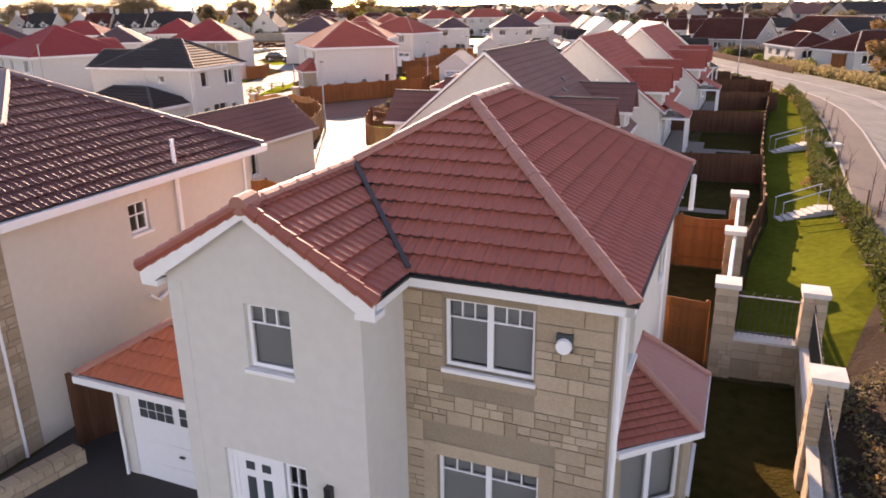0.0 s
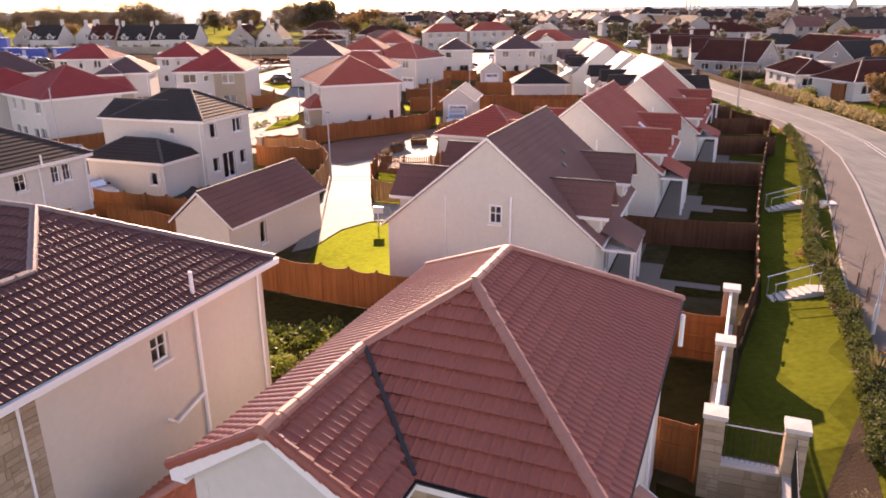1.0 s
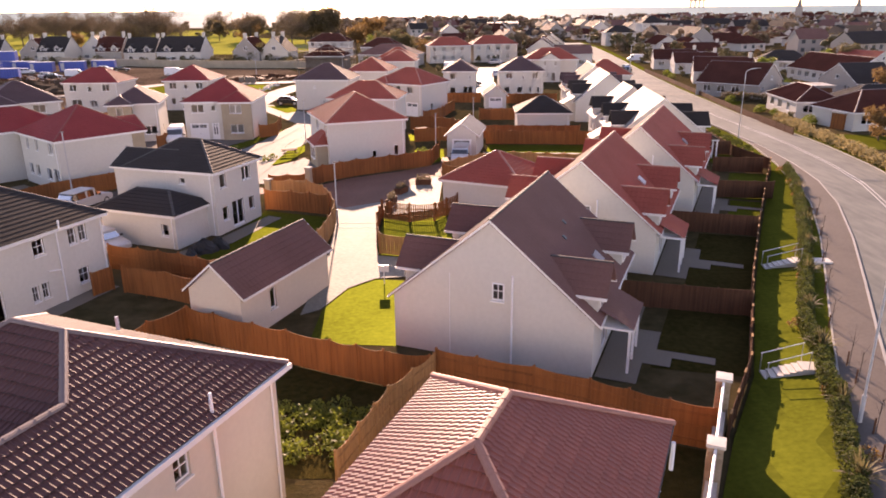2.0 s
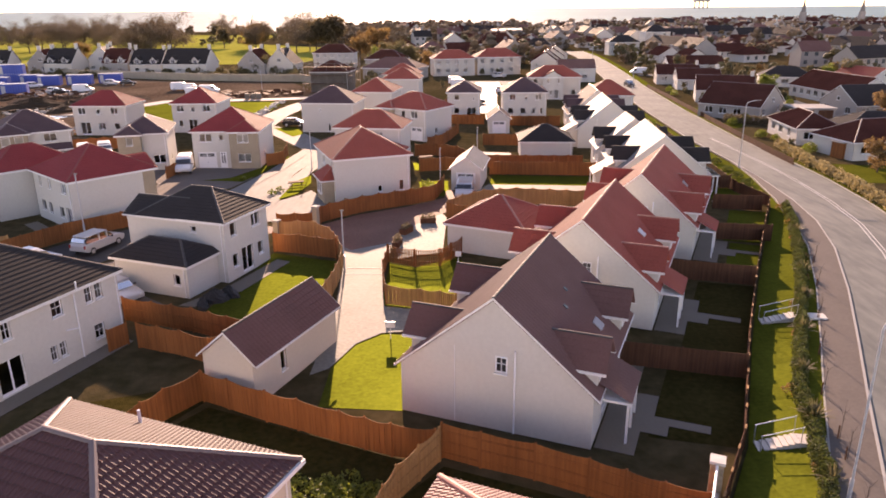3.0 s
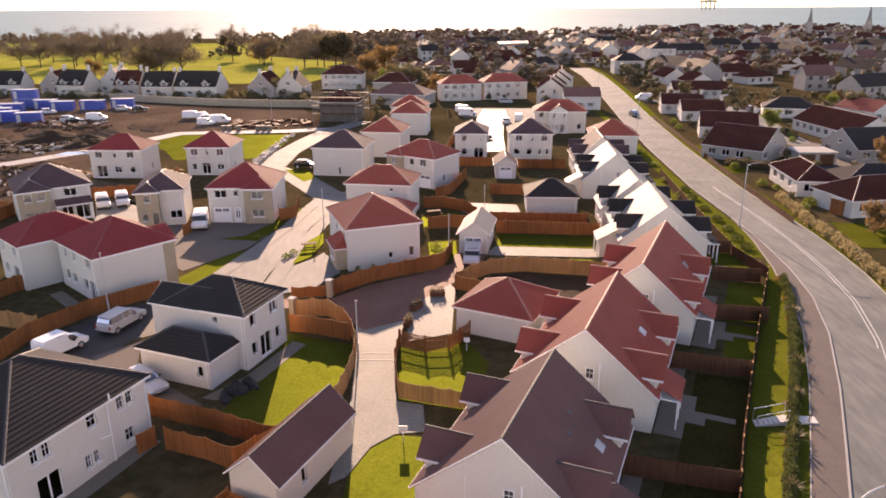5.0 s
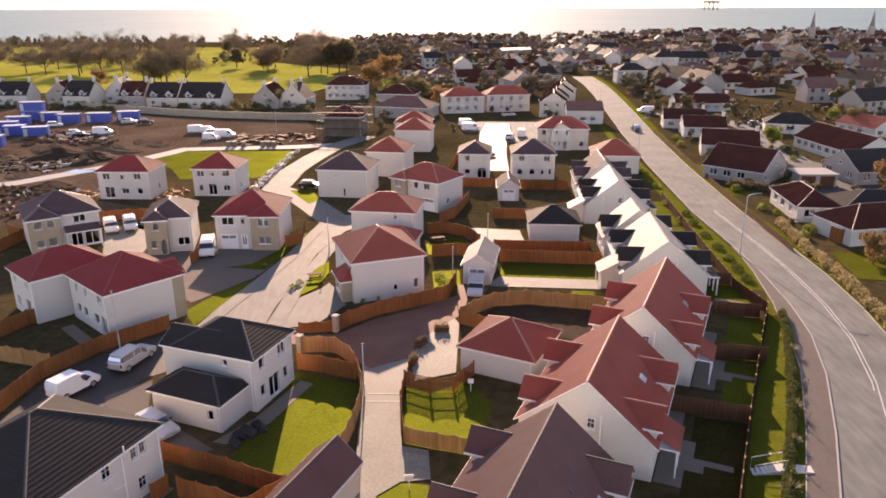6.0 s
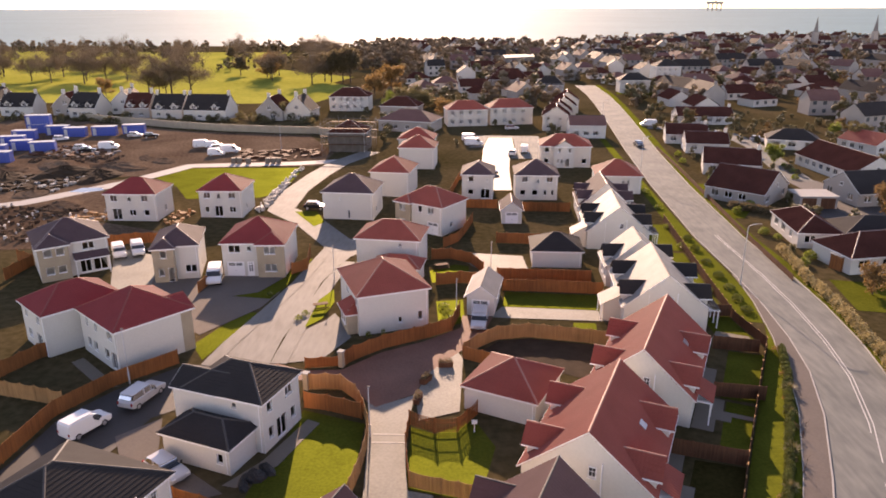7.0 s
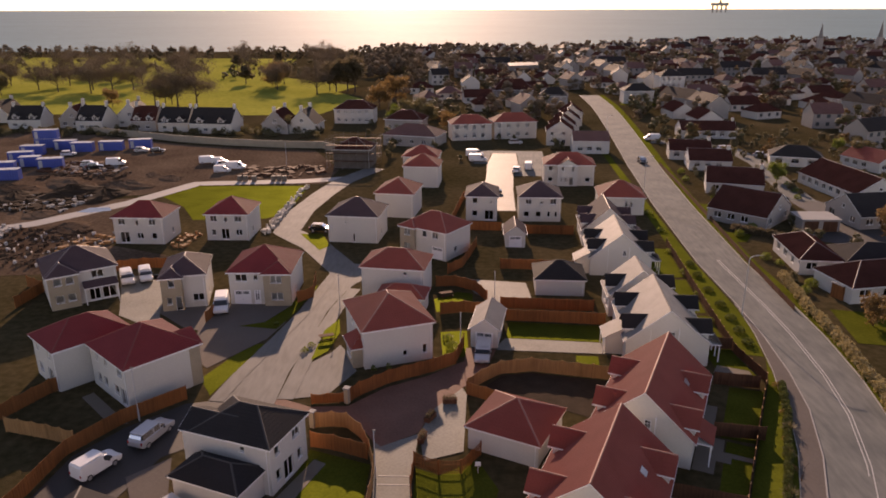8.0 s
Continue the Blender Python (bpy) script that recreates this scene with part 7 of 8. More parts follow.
def scatter(name, label, x0, y0, x1, y1, n, material, seed, size=(0.3, 1.4)):
    """Rubble and stacked materials too many to count."""
    rng = random.Random(seed)
    mb = MB()
    for _ in range(n):
        x, y = rng.uniform(x0, x1), rng.uniform(y0, y1)
        a, b, c = rng.uniform(*size), rng.uniform(*size) * 0.6, rng.uniform(0.1, 0.7)
        mb.box(-a / 2, -b / 2, -0.05, a / 2, b / 2, c, pose(x, y, gz(x, y), rng.uniform(-8, 8), rng.uniform(-8, 8), rng.uniform(0, 180)))
    solid(name, mb, material, label, kind="stuff")


scatter("rubble", "scattered stacks and rubble beside the cars", -104, 166, -84, 174, 90, DIRT, 1)
scatter("rubble", "pale offcuts and rubble beside the track", -102, 118, -84, 128, 80, KERB, 2)
scatter("rubble", "dark scrap heap with timber", -98, 116, -88, 124, 60, SOIL, 3, (0.5, 2.2))
scatter("rubble", "dark scrap and broken timber heaped in the yard", -99, 138, -83, 152, 150, SOIL, 11, (0.5, 2.6))
scatter("rubble", "pale scrap and blocks heaped in the yard", -99, 138, -81, 150, 90, KERB, 12, (0.3, 1.4))
scatter("rubble", "stacked timber and sheeting behind the containers", -108, 172, -90, 188, 70, WOOD_DARK, 13, (0.6, 2.8))
scatter("rubble", "grey pipes and pallets behind the containers", -106, 170, -88, 186, 60, SCAFFOLD, 14, (0.5, 2.0))
scatter("rubble", "broken brick and earth along the plot", -86, 106, -70, 127, 140, DIRT, 15, (0.3, 1.3))
scatter("rubble", "pale stones along the plot", -84, 106, -68, 124, 60, STEP, 16, (0.2, 0.7))
scatter("rubble", "timber offcuts beside the first new house", -70, 108, -63, 122, 60, WOOD_PALE, 17, (0.3, 1.6))
scatter("rubble", "kerbstones and spoil along the road's edge", -38.6, 124, -36.8, 160, 90, STEP, 18, (0.2, 0.8))
drape("puddle", [(-79.6, 138.0), (-76.4, 137.6), (-73.0, 139.4), (-74.6, 141.8), (-78.4, 141.4)], PUDDLE, "shallow puddle shining in the mud", 0.07)
scatter("rubble", "broken blocks beside the new house", -66, 112, -63, 124, 30, KERB, 4, (0.2, 0.8))
scatter("rubble", "timber and bricks between the new houses", -52, 116, -49, 124, 30, WOOD_PALE, 5, (0.3, 1.2))
scatter("rubble", "rubble beside the pale road", -38, 128, -36.6, 146, 50, KERB, 6, (0.2, 0.9))
scatter("rubble", "building stuff across the muddy plot", -56, 168, -36, 182, 90, WOOD_DARK, 7, (0.4, 2.5))
for x, y in [(-54.5, 165.6), (-53.2, 165.6), (-51.0, 165.4), (-46.5, 165.6), (-45.2, 165.8), (-43.9, 165.6)]:
    c = thing("pallet_stack", "wrapped grey block stack on a pallet", "pallet", x, y, gz(x, y) + 0.06, 5, "block pallets")
    mb = MB(); mb.box(-0.5, -0.5, 0.12, 0.5, 0.5, 1.3); part("load", mb, SLABS, c, "wrapped grey building blocks")
    mb = MB(); mb.box(-0.55, -0.5, 0, 0.55, 0.5, 0.1); part("pallet", mb, WOOD_PALE, c)
wl = thing("boundary_wall", "long pale rendered wall with piers behind the yard", "wall", -125, 232, 0, 0)
for (x0, y0), (x1, y1) in zip([(-125, 232), (-104, 223), (-88, 216), (-72, 211), (-55, 207.5), (-42.6, 206.5)], [(-104, 223), (-88, 216), (-72, 211), (-55, 207.5), (-42.6, 206.5), (-36, 200)]):
    d = Vector((x1 - x0, y1 - y0))
    mb = MB(); mb.box(-0.1, -0.25, 0, 0.3, 0.25, 2.2); part("pier", mb, STONE_FAR, wl, m=pose(x0 + 125, y0 - 232, 0, 0, 0, math.degrees(math.atan2(d.y, d.x))))
    mb = MB(); mb.box(0.3, -0.15, 0, d.length - 0.1, 0.15, 2.0)
    part("wall", mb, STONE_FAR, wl, m=pose(x0 + 125, y0 - 232, 0, 0, 0, math.degrees(math.atan2(d.y, d.x))))

# the unfinished house in scaffolding
h = detached("unfinished house with a red roof wrapped in scaffolding", -35.0, 180.0, -4, 10, 9, ROOF_OLD, walls=SHADED_BLOCKWORK, group="building site")
sc = thing("scaffolding", "steel tube scaffolding round the unfinished house", "scaffolding", -30.0, 184.5, 0, -4)
mb = MB()
for lvl in (2.0, 4.0, 6.0):
    mb = MB()
    for p, q in [((-6.2, -5.6), (6.2, -5.6)), ((6.2, -5.6), (6.2, 5.6)), ((6.2, 5.6), (-6.2, 5.6)), ((-6.2, 5.6), (-6.2, -5.6))]:
        for zz in (lvl, lvl + 0.9):
            mb = MB(); mb.tube((*p, zz), (*q, zz), 0.03, 5); part("ledger", mb, SCAFFOLD, sc)
for x in range(-6, 7, 2):
    for y in (-5.6, 5.6):
        mb = MB(); mb.tube((x, y, 0), (x, y, 7.6), 0.035, 5); part("standard", mb, SCAFFOLD, sc)
for lvl in (2.0, 4.0, 6.0):
    for y0, y1 in ((-5.9, -5.0), (5.0, 5.9)):
        mb = MB(); mb.box(-6.2, y0, lvl + 0.04, 6.2, y1, lvl + 0.1); part("boards", mb, WOOD_DARK, sc, "weathered scaffold boards")
for x in (-6.2, 6.2):
    for y in (-4, -1.3, 1.3, 4):
        mb = MB(); mb.tube((x, y, 0), (x, y, 7.6), 0.035, 5); part("standard", mb, SCAFFOLD, sc)
    mb = MB(); mb.tube((x, -5.6, 0), (x, 5.6, 6.0), 0.03, 5); part("brace", mb, SCAFFOLD, sc)
for x in (-6, -2, 2):
    mb = MB(); mb.tube((x, -5.6, 0), (x + 4, -5.6, 4.0), 0.03, 5); part("brace", mb, SCAFFOLD, sc)


# ---- trees and shrubs ----
def leaf(mb, p, s, rng, thin=1.0):
    a = Vector((rng.gauss(0, 1), rng.gauss(0, 1), rng.gauss(0, 0.7))).normalized() * s
    b = a.cross(Vector((rng.gauss(0, 1), rng.gauss(0, 1), rng.gauss(0, 1)))).normalized() * s * 0.6 * thin
    mb.add([p - a, p + b, p + a, p - b], [(0, 1, 2, 3)])


def tree_meshes(seed, h, r, leaves, size, material, thin=1.0, bare=0.35, lean=0.0, conifer=False):
    rng = random.Random(seed)
    tb, lb = MB(), MB()
    top = Vector((lean, lean * 0.4, h * 0.55))
    tb.tube((0, 0, -0.1), top * 0.6, 0.035 * h * 0.6, 8, 0.022 * h * 0.6)
    tb.tube(top * 0.6, top + Vector((0, 0, h * 0.2)), 0.022 * h * 0.6, 6, 0.006 * h)
    tips = []
    for i in range(13 if not conifer else 14):
        a = 2.4 * i + rng.uniform(-0.4, 0.4)
        t = rng.uniform(0.3, 1.0) if not conifer else (0.35 + 0.7 * i / 14)
        p = top * t
        out = r * (rng.uniform(0.5, 0.95) if not conifer else max(0.15, 1.05 - 0.9 * i / 14))
        up = h * (rng.uniform(0.08, 0.42) if not conifer else 0.12)
        q = p + Vector((math.cos(a) * out, math.sin(a) * out, up))
        q.z = min(q.z, h * 0.97)
        tb.tube(p, q, 0.009 * h, 5, 0.003 * h)
        for k in range(4):
            m_ = p + (q - p) * rng.uniform(0.4, 1)
            e = m_ + Vector((rng.uniform(-1, 1), rng.uniform(-1, 1), rng.uniform(0.0, 0.9))) * r * 0.35
            tb.tube(m_, e, 0.004 * h, 4, 0.0015 * h)
            tips += [m_, e, (m_ + e) / 2, q]
    for _ in range(leaves):
        c = rng.choice(tips)
        leaf(lb, c + Vector((rng.gauss(0, 1), rng.gauss(0, 1), rng.gauss(0, 0.8))) * r * 0.16, size * rng.uniform(0.6, 1.4), rng, thin)
    return tb.mesh("trunk", BARK), lb.mesh("crown", material)


TREES = {
    "bare": [tree_meshes(s, 11, 5.2, 9000, 0.24, LEAF_BARE, 0.22) for s in (1, 2, 3)],
    "olive": [tree_meshes(s, 9, 3.6, 3000, 0.26, LEAF_OLIVE) for s in (4, 5)],
    "rust": [tree_meshes(s, 8, 3.2, 2600, 0.24, LEAF_RUST) for s in (6, 7)],
    "dark": [tree_meshes(s, 13, 4.6, 4200, 0.34, LEAF_DARK) for s in (8, 9)],
    "pine": [tree_meshes(10, 10, 2.6, 1500, 0.4, LEAF_DARK, conifer=True)],
    "green": [tree_meshes(s, 7, 3.0, 2600, 0.24, LEAF_GREEN) for s in (11, 12)],
}
WORDS = {"bare": ("leafless brown-twigged tree standing on the grass", "bare trees"), "olive": ("olive-green tree with thinning autumn leaves", "olive trees"), "rust": ("rust-coloured autumn tree in a garden", "autumn trees"), "dark": ("tall dense dark evergreen tree", "evergreens"), "pine": ("dark pine tree with an upright crown", "pines"), "green": ("rounded green garden tree", "garden trees")}


def tree(kind, x, y, s=1.0, k=0, spread=1.0):
    tm, cm = TREES[kind][k % len(TREES[kind])]
    t = thing("tree", WORDS[kind][0], "tree", x, y, gz(x, y), (x * 37 + y * 17) % 360, WORDS[kind][1])
    t.scale = (s * spread, s * spread, s)
    part("trunk", tm, None, t); part("crown", cm, None, t)
    return t


# the tree clumps on the golf links
for kind, x, y, s, k in [("bare", -177, 338, 1.5, 0), ("bare", -170, 345, 1.4, 1), ("bare", -183, 352, 1.5, 2), ("bare", -163, 352, 1.3, 1), ("bare", -177, 394, 1.5, 1), ("bare", -150, 398, 1.4, 2), ("bare", -162, 404, 1.5, 0), ("bare", -190, 400, 1.3, 2), ("bare", -118, 292, 1.75, 0), ("bare", -112, 297, 1.7, 2), ("bare", -129, 296, 1.35, 1), ("olive", -124, 301, 1.3, 0)]:
    tree(kind, x, y, s, k)
# the pines and evergreens at the edge of the links
for kind, x, y, s, k in [("pine", -116, 380, 1.35, 0), ("pine", -148, 470, 1.3, 0), ("pine", -128, 500, 1.3, 0), ("rust", -100, 372, 1.6, 0), ("rust", -96, 362, 1.5, 1), ("bare", -93, 354, 1.5, 0), ("dark", -96, 380, 1.0, 1), ("dark", -63, 347, 1.25, 0), ("dark", -58, 350, 1.4, 1), ("dark", -54, 347, 1.3, 0), ("dark", -67, 352, 1.1, 1)]:
    tree(kind, x, y, s, k)
# single trees out on the links
for kind, x, y, s, k in [("bare", -104, 500, 1.5, 0), ("bare", -92, 490, 1.5, 1), ("bare", -240, 430, 1.4, 1), ("bare", -225, 445, 1.4, 2), ("bare", -255, 470, 1.3, 0), ("bare", -280, 440, 1.3, 1), ("olive", -215, 330, 1.2, 0), ("bare", -228, 320, 1.4, 0), ("olive", -240, 345, 1.2, 1), ("bare", -262, 350, 1.3, 2), ("bare", -205, 372, 1.3, 1), ("olive", -250, 395, 1.2, 0), ("rust", -145, 292, 1.0, 0), ("bare", -300, 395, 1.4, 0), ("bare", -196, 344, 1.3, 0), ("bare", -210, 352, 1.4, 2), ("bare", -236, 372, 1.3, 1), ("olive", -270, 380, 1.3, 1), ("bare", -290, 420, 1.5, 2), ("bare", -210, 415, 1.4, 0), ("bare", -172, 440, 1.4, 1), ("bare", -135, 452, 1.3, 2), ("bare", -85, 430, 1.5, 0), ("bare", -78, 440, 1.6, 1), ("bare", -320, 460, 1.5, 0), ("bare", -230, 490, 1.4, 2), ("bare", -190, 500, 1.3, 0), ("bare", -160, 520, 1.4, 1), ("olive", -128, 304, 1.2, 1), ("bare", -70, 336, 1.5, 2), ("bare", -340, 430, 1.4, 1), ("olive", -225, 300, 1.1, 0)]:
    tree(kind, x, y, s, k)
# garden trees
for kind, x, y, s, k in [("rust", -30, 300, 1.6, 0), ("rust", -36, 292, 1.4, 1), ("rust", -7, 238, 0.9, 1), ("olive", -20, 250, 1.1, 0), ("green", -26, 252, 1.0, 1), ("olive", -14, 247, 0.9, 1), ("rust", 74, 124, 0.75, 0), ("rust", 60, 92, 0.7, 1), ("green", 72, 168, 0.7, 0), ("olive", 101, 188, 0.75, 1), ("olive", 66, 186, 0.6, 0), ("green", -92, 236, 0.6, 1), ("olive", -60, 232, 0.7, 0)]:
    tree(kind, x, y, s, k)


def clump(name, label, spots, material, size, per, seed, category="shrub", thin=1.0, kind="stuff"):
    """Leaves round a set of (x, y, radius, height)."""
    rng = random.Random(seed)
    mb = MB()
    for x, y, r, h in spots:
        z = gz(x, y)
        for _ in range(int(per * r * r * max(1, h / r))):
            a, q = rng.uniform(0, 2 * math.pi), math.sqrt(rng.random())
            zz = h * (0.08 + 0.92 * rng.random() ** 0.7) * math.sqrt(max(0.05, 1 - q * q * 0.8))
            leaf(mb, Vector((x + r * q * math.cos(a), y + r * q * math.sin(a), z + zz)), size * rng.uniform(0.6, 1.4), rng, thin)
    return solid(name, mb, material, label, category, kind)


rng = random.Random(21)
HEDGE = [(47.6, 104.5), (45.9, 92.0), (45.2, 80.6), (43.6, 69.0), (41.5, 60.0)]
clump("hedge", "tan clipped beech hedge beside the road", [(x + rng.uniform(-0.2, 0.2), y, 0.75, rng.uniform(1.15, 1.6)) for x, y, d in along(HEDGE, 0.8)], LEAF_HEDGE, 0.13, 160, 1, "hedge")
clump("hedge", "dark evergreen hedge between two plots", [(x, y, 0.8, 1.7) for x, y, d in along([(48.5, 128.5), (57.0, 121.5)], 0.9)] + [(46.5, 66.5, 1.6, 2.4), (48.8, 64.0, 1.6, 2.2)], LEAF_DARK, 0.16, 120, 2, "hedge")
ROWP = [(12.0, 17.0), (14.6, 22.6), (16.4, 27.4), (18.6, 34.6), (21.7, 41.3), (26.2, 51.0), (32.0, 65.4), (33.6, 71.0)]
bed = along(ROWP, 0.45)
clump("hedge", "low dark green hedge along the bank", [(x + rng.uniform(-0.12, 0.12), y, 0.42, rng.uniform(0.8, 1.15)) for x, y, d in bed], LEAF_BANK, 0.065, 800, 3, "hedge")
clump("shrub", "dark rounded shrubs beside the road fence", [(x + rng.uniform(-0.1, 0.1), y, 0.75, rng.uniform(0.7, 1.0)) for x, y in [(35.1, 110.0), (34.7, 104.8), (34.5, 99.0), (34.4, 93.5), (34.3, 89.0), (33.8, 81.5), (34.0, 85.0)]], LEAF_BANK, 0.09, 500, 41)
clump("shrub", "brownish heather shrubs among the hedge", [(x + rng.uniform(-0.5, 0.7), y, 0.5, 0.6) for x, y, d in along(ROWP, 5.5)[1:]], LEAF_RUST, 0.07, 500, 4)
clump("shrub", "dry brown shrubs in the dark bed", [(5.4 + (y - 7.9) * 0.44 + rng.uniform(0.6, 2.6), y, rng.uniform(0.3, 0.5), rng.uniform(0.3, 0.7)) for y in [3 + 0.5 * i for i in range(26)]], LEAF_DARK, 0.055, 520, 5)
clump("shrub", "low grey-green shrubs in the dark bed", [(5.4 + (y - 7.9) * 0.44 + rng.uniform(0.6, 2.6), y, rng.uniform(0.3, 0.5), rng.uniform(0.3, 0.6)) for y in [3.2 + 0.6 * i for i in range(21)]], LEAF_OLIVE, 0.055, 520, 55)
clump("shrub", "russet low shrubs in the dark bed", [(5.4 + (y - 7.9) * 0.44 + rng.uniform(0.6, 2.6), y, rng.uniform(0.25, 0.4), rng.uniform(0.25, 0.5)) for y in [3.6 + 1.3 * i for i in range(9)]], LEAF_RUST, 0.05, 520, 56)


def yucca(x, y, s, seed):
    rng2 = random.Random(seed)
    t = thing("spiky_plant", "spiky green and gold yucca in the hedge", "plant", x, y, gz(x, y), 0, "spiky plants")
    mb = MB()
    for i in range(46):
        a, e = rng2.uniform(0, 2 * math.pi), rng2.uniform(0.25, 1.35)
        L = s * rng2.uniform(0.75, 1.1)
        d = Vector((math.cos(a) * math.cos(e), math.sin(a) * math.cos(e), math.sin(e)))
        w = Vector((-math.sin(a), math.cos(a), 0)) * 0.035 * s
        p0, p1, p2 = Vector((0, 0, 0.35 * s)), Vector((0, 0, 0.35 * s)) + d * L * 0.6, Vector((0, 0, 0.35 * s)) + d * L + Vector((0, 0, -0.18 * L * math.cos(e)))
        mb.add([p0 - w * 0.6, p0 + w * 0.6, p1 + w, p1 - w, p2], [(0, 1, 2, 3), (3, 2, 4)])
    part("leaves", mb, LEAF_OLIVE, t)
    mb = MB(); mb.tube((0, 0, -0.05), (0, 0, 0.4 * s), 0.09, 7); part("stem", mb, BARK, t)


for i, k in enumerate((10, 22, 34, 46, 58, 72, 84, 98, 108)):
    x, y, d = bed[min(k, len(bed) - 1)]
    yucca(x + 0.15, y, 1.15 if i % 2 == 0 else 0.95, i)
for i, k in enumerate((6, 14, 18, 27, 31, 41, 52, 64, 78, 90)):
    x, y, d = bed[min(k, len(bed) - 1)]
    t = thing("sapling", "staked bare sapling beside the footpath", "tree", x + 1.1, y - 0.2, gz(x + 1.1, y - 0.2), 0, "saplings")
    mb = MB(); mb.tube((0, 0, 0), (0.04, 0.02, 1.6), 0.02, 6, 0.012)
    for q in range(5):
        a = q * 2.4 + i
        mb.tube((0.03, 0.01, 0.9 + q * 0.15), (0.03 + 0.25 * math.cos(a), 0.25 * math.sin(a), 1.35 + q * 0.17), 0.008, 4, 0.003)
    part("stem", mb, BARK, t)
    mb = MB(); mb.box(-0.12, -0.03, 0, -0.07, 0.03, 0.8); part("stake", mb, WOOD_DARK, t)
clump("weeds", "rank green weeds in the shaded garden", [(-7.6 + rng.uniform(0, 4.6), 23.2 + rng.uniform(0, 4.4), rng.uniform(0.25, 0.55), rng.uniform(0.25, 0.6)) for _ in range(95)], LEAF_GREEN, 0.075, 300, 6, "plants")
clump("shrub", "small green shrubs beside the houses", [(-6.5, 83, 0.7, 0.9), (-3, 82, 0.8, 0.8), (-2.4, 79.6, 0.9, 0.9), (-11.3, 73.6, 0.3, 0.8), (-9.6, 73.8, 0.3, 1.0), (-20.2, 78.0, 0.5, 0.7), (-19.6, 79.4, 0.5, 0.7), (1.5, 88.6, 0.7, 1.4), (-25.5, 85.5, 0.4, 0.6), (31.5, 88, 0.6, 0.7), (32.5, 97, 0.8, 0.8), (33, 106, 0.8, 0.9), (33.6, 116, 0.9, 0.9), (35, 128, 0.9, 0.9), (35.5, 140, 0.9, 0.9), (36, 155, 0.9, 0.9)], LEAF_GREEN, 0.11, 260, 7)
litter = [A.matrix_basis @ Vector((-9.9 + 0.3 * i, -0.35 - rng.uniform(0, 0.5), 0)) for i in range(11)]
clump("leaf_litter", "brown fallen leaves blown along the drive", [(p.x, p.y, 0.32, 0.05) for p in litter] + [(-10.0 + 0.2 * i, 8.6 + 0.42 * i, 0.3, 0.05) for i in range(9)], LEAF_RUST, 0.03, 520, 77, "leaves")
# planters, garden table and covered things
for x, y, rz in [(-4.3, 63.6, 62), (-2.4, 66.8, 4), (-4.9, 60.0, 80)]:
    p = thing("planter", "dark timber planter filled with low shrubs", "planter", x, y, gz(x, y) + 0.08, rz, "planters")
    mb = MB(); mb.box(-0.75, -0.3, 0, 0.75, 0.3, 0.45); mb.box(-0.8, -0.34, 0.45, 0.8, 0.34, 0.5); part("box", mb, WOOD_DARK, p)
    mb = MB(); r2 = random.Random(int(x * 10))
    for _ in range(260):
        leaf(mb, Vector((r2.uniform(-0.7, 0.7), r2.uniform(-0.28, 0.28), 0.5 + abs(r2.gauss(0, 0.22)))), 0.07, r2)
    tagged(part("foliage", mb, LEAF_DARK, p), kind="stuff")
for x, y in [(-18.1, 81.2), (-3.6, 95.6)]:
    p = thing("picnic_table", "dark wooden picnic table on a small lawn", "table", x, y, gz(x, y) + 0.05, 20, "picnic tables")
    mb = MB(); mb.box(-0.9, -0.38, 0.7, 0.9, 0.38, 0.76); part("tabletop", mb, WOOD_DARK, p)
    for s in (-1, 1):
        mb = MB(); mb.box(-0.9, s * 0.72 - 0.13, 0.42, 0.9, s * 0.72 + 0.13, 0.47); part("bench", mb, WOOD_DARK, p)
        mb = MB(); mb.prism([(s * 0.6, -0.75, 0), (s * 0.6, -0.65, 0), (s * 0.6, -0.2, 0.7), (s * 0.6, -0.3, 0.7)], (0.06, 0, 0)); mb.prism([(s * 0.6, 0.75, 0), (s * 0.6, 0.65, 0), (s * 0.6, 0.2, 0.7), (s * 0.6, 0.3, 0.7)], (0.06, 0, 0)); part("leg_frame", mb, WOOD_DARK, p)
for x, y, s in [(-17.3, 48.2, 1.0), (-16.5, 49.2, 0.8), (-17.9, 47.2, 0.7)]:
    heap("covered_furniture", "garden furniture under a black cover", x, y, 0.75 * s, 1.0 * s, RUBBER, int(s * 10), "")
# low pale bands across the drive where the gate stands
for y in (54.3, 53.1):
    mb = MB(); mb.box(-8.5, y, gz(-7, y) + 0.06, -5.6, y + 0.1, gz(-7, y) + 0.09)
    solid("gate_bar", mb, STEP, "low pale bar across the drive", "bar")


# ---- bungalows across the road ----
def chimney(h, x, y, z, top, material=None, w=0.6):
    mb = MB(); mb.box(x - w / 2, y - 0.35, z, x + w / 2, y + 0.35, top); mb.box(x - w / 2 - 0.06, y - 0.41, top, x + w / 2 + 0.06, y + 0.41, top + 0.12)
    ob = part("chimney", mb, material or RENDER, h)
    mb = MB(); mb.tube((x, y, top + 0.12), (x, y, top + 0.5), 0.11, 8, 0.09); part("chimney_pot", mb, RIDGE, ob)




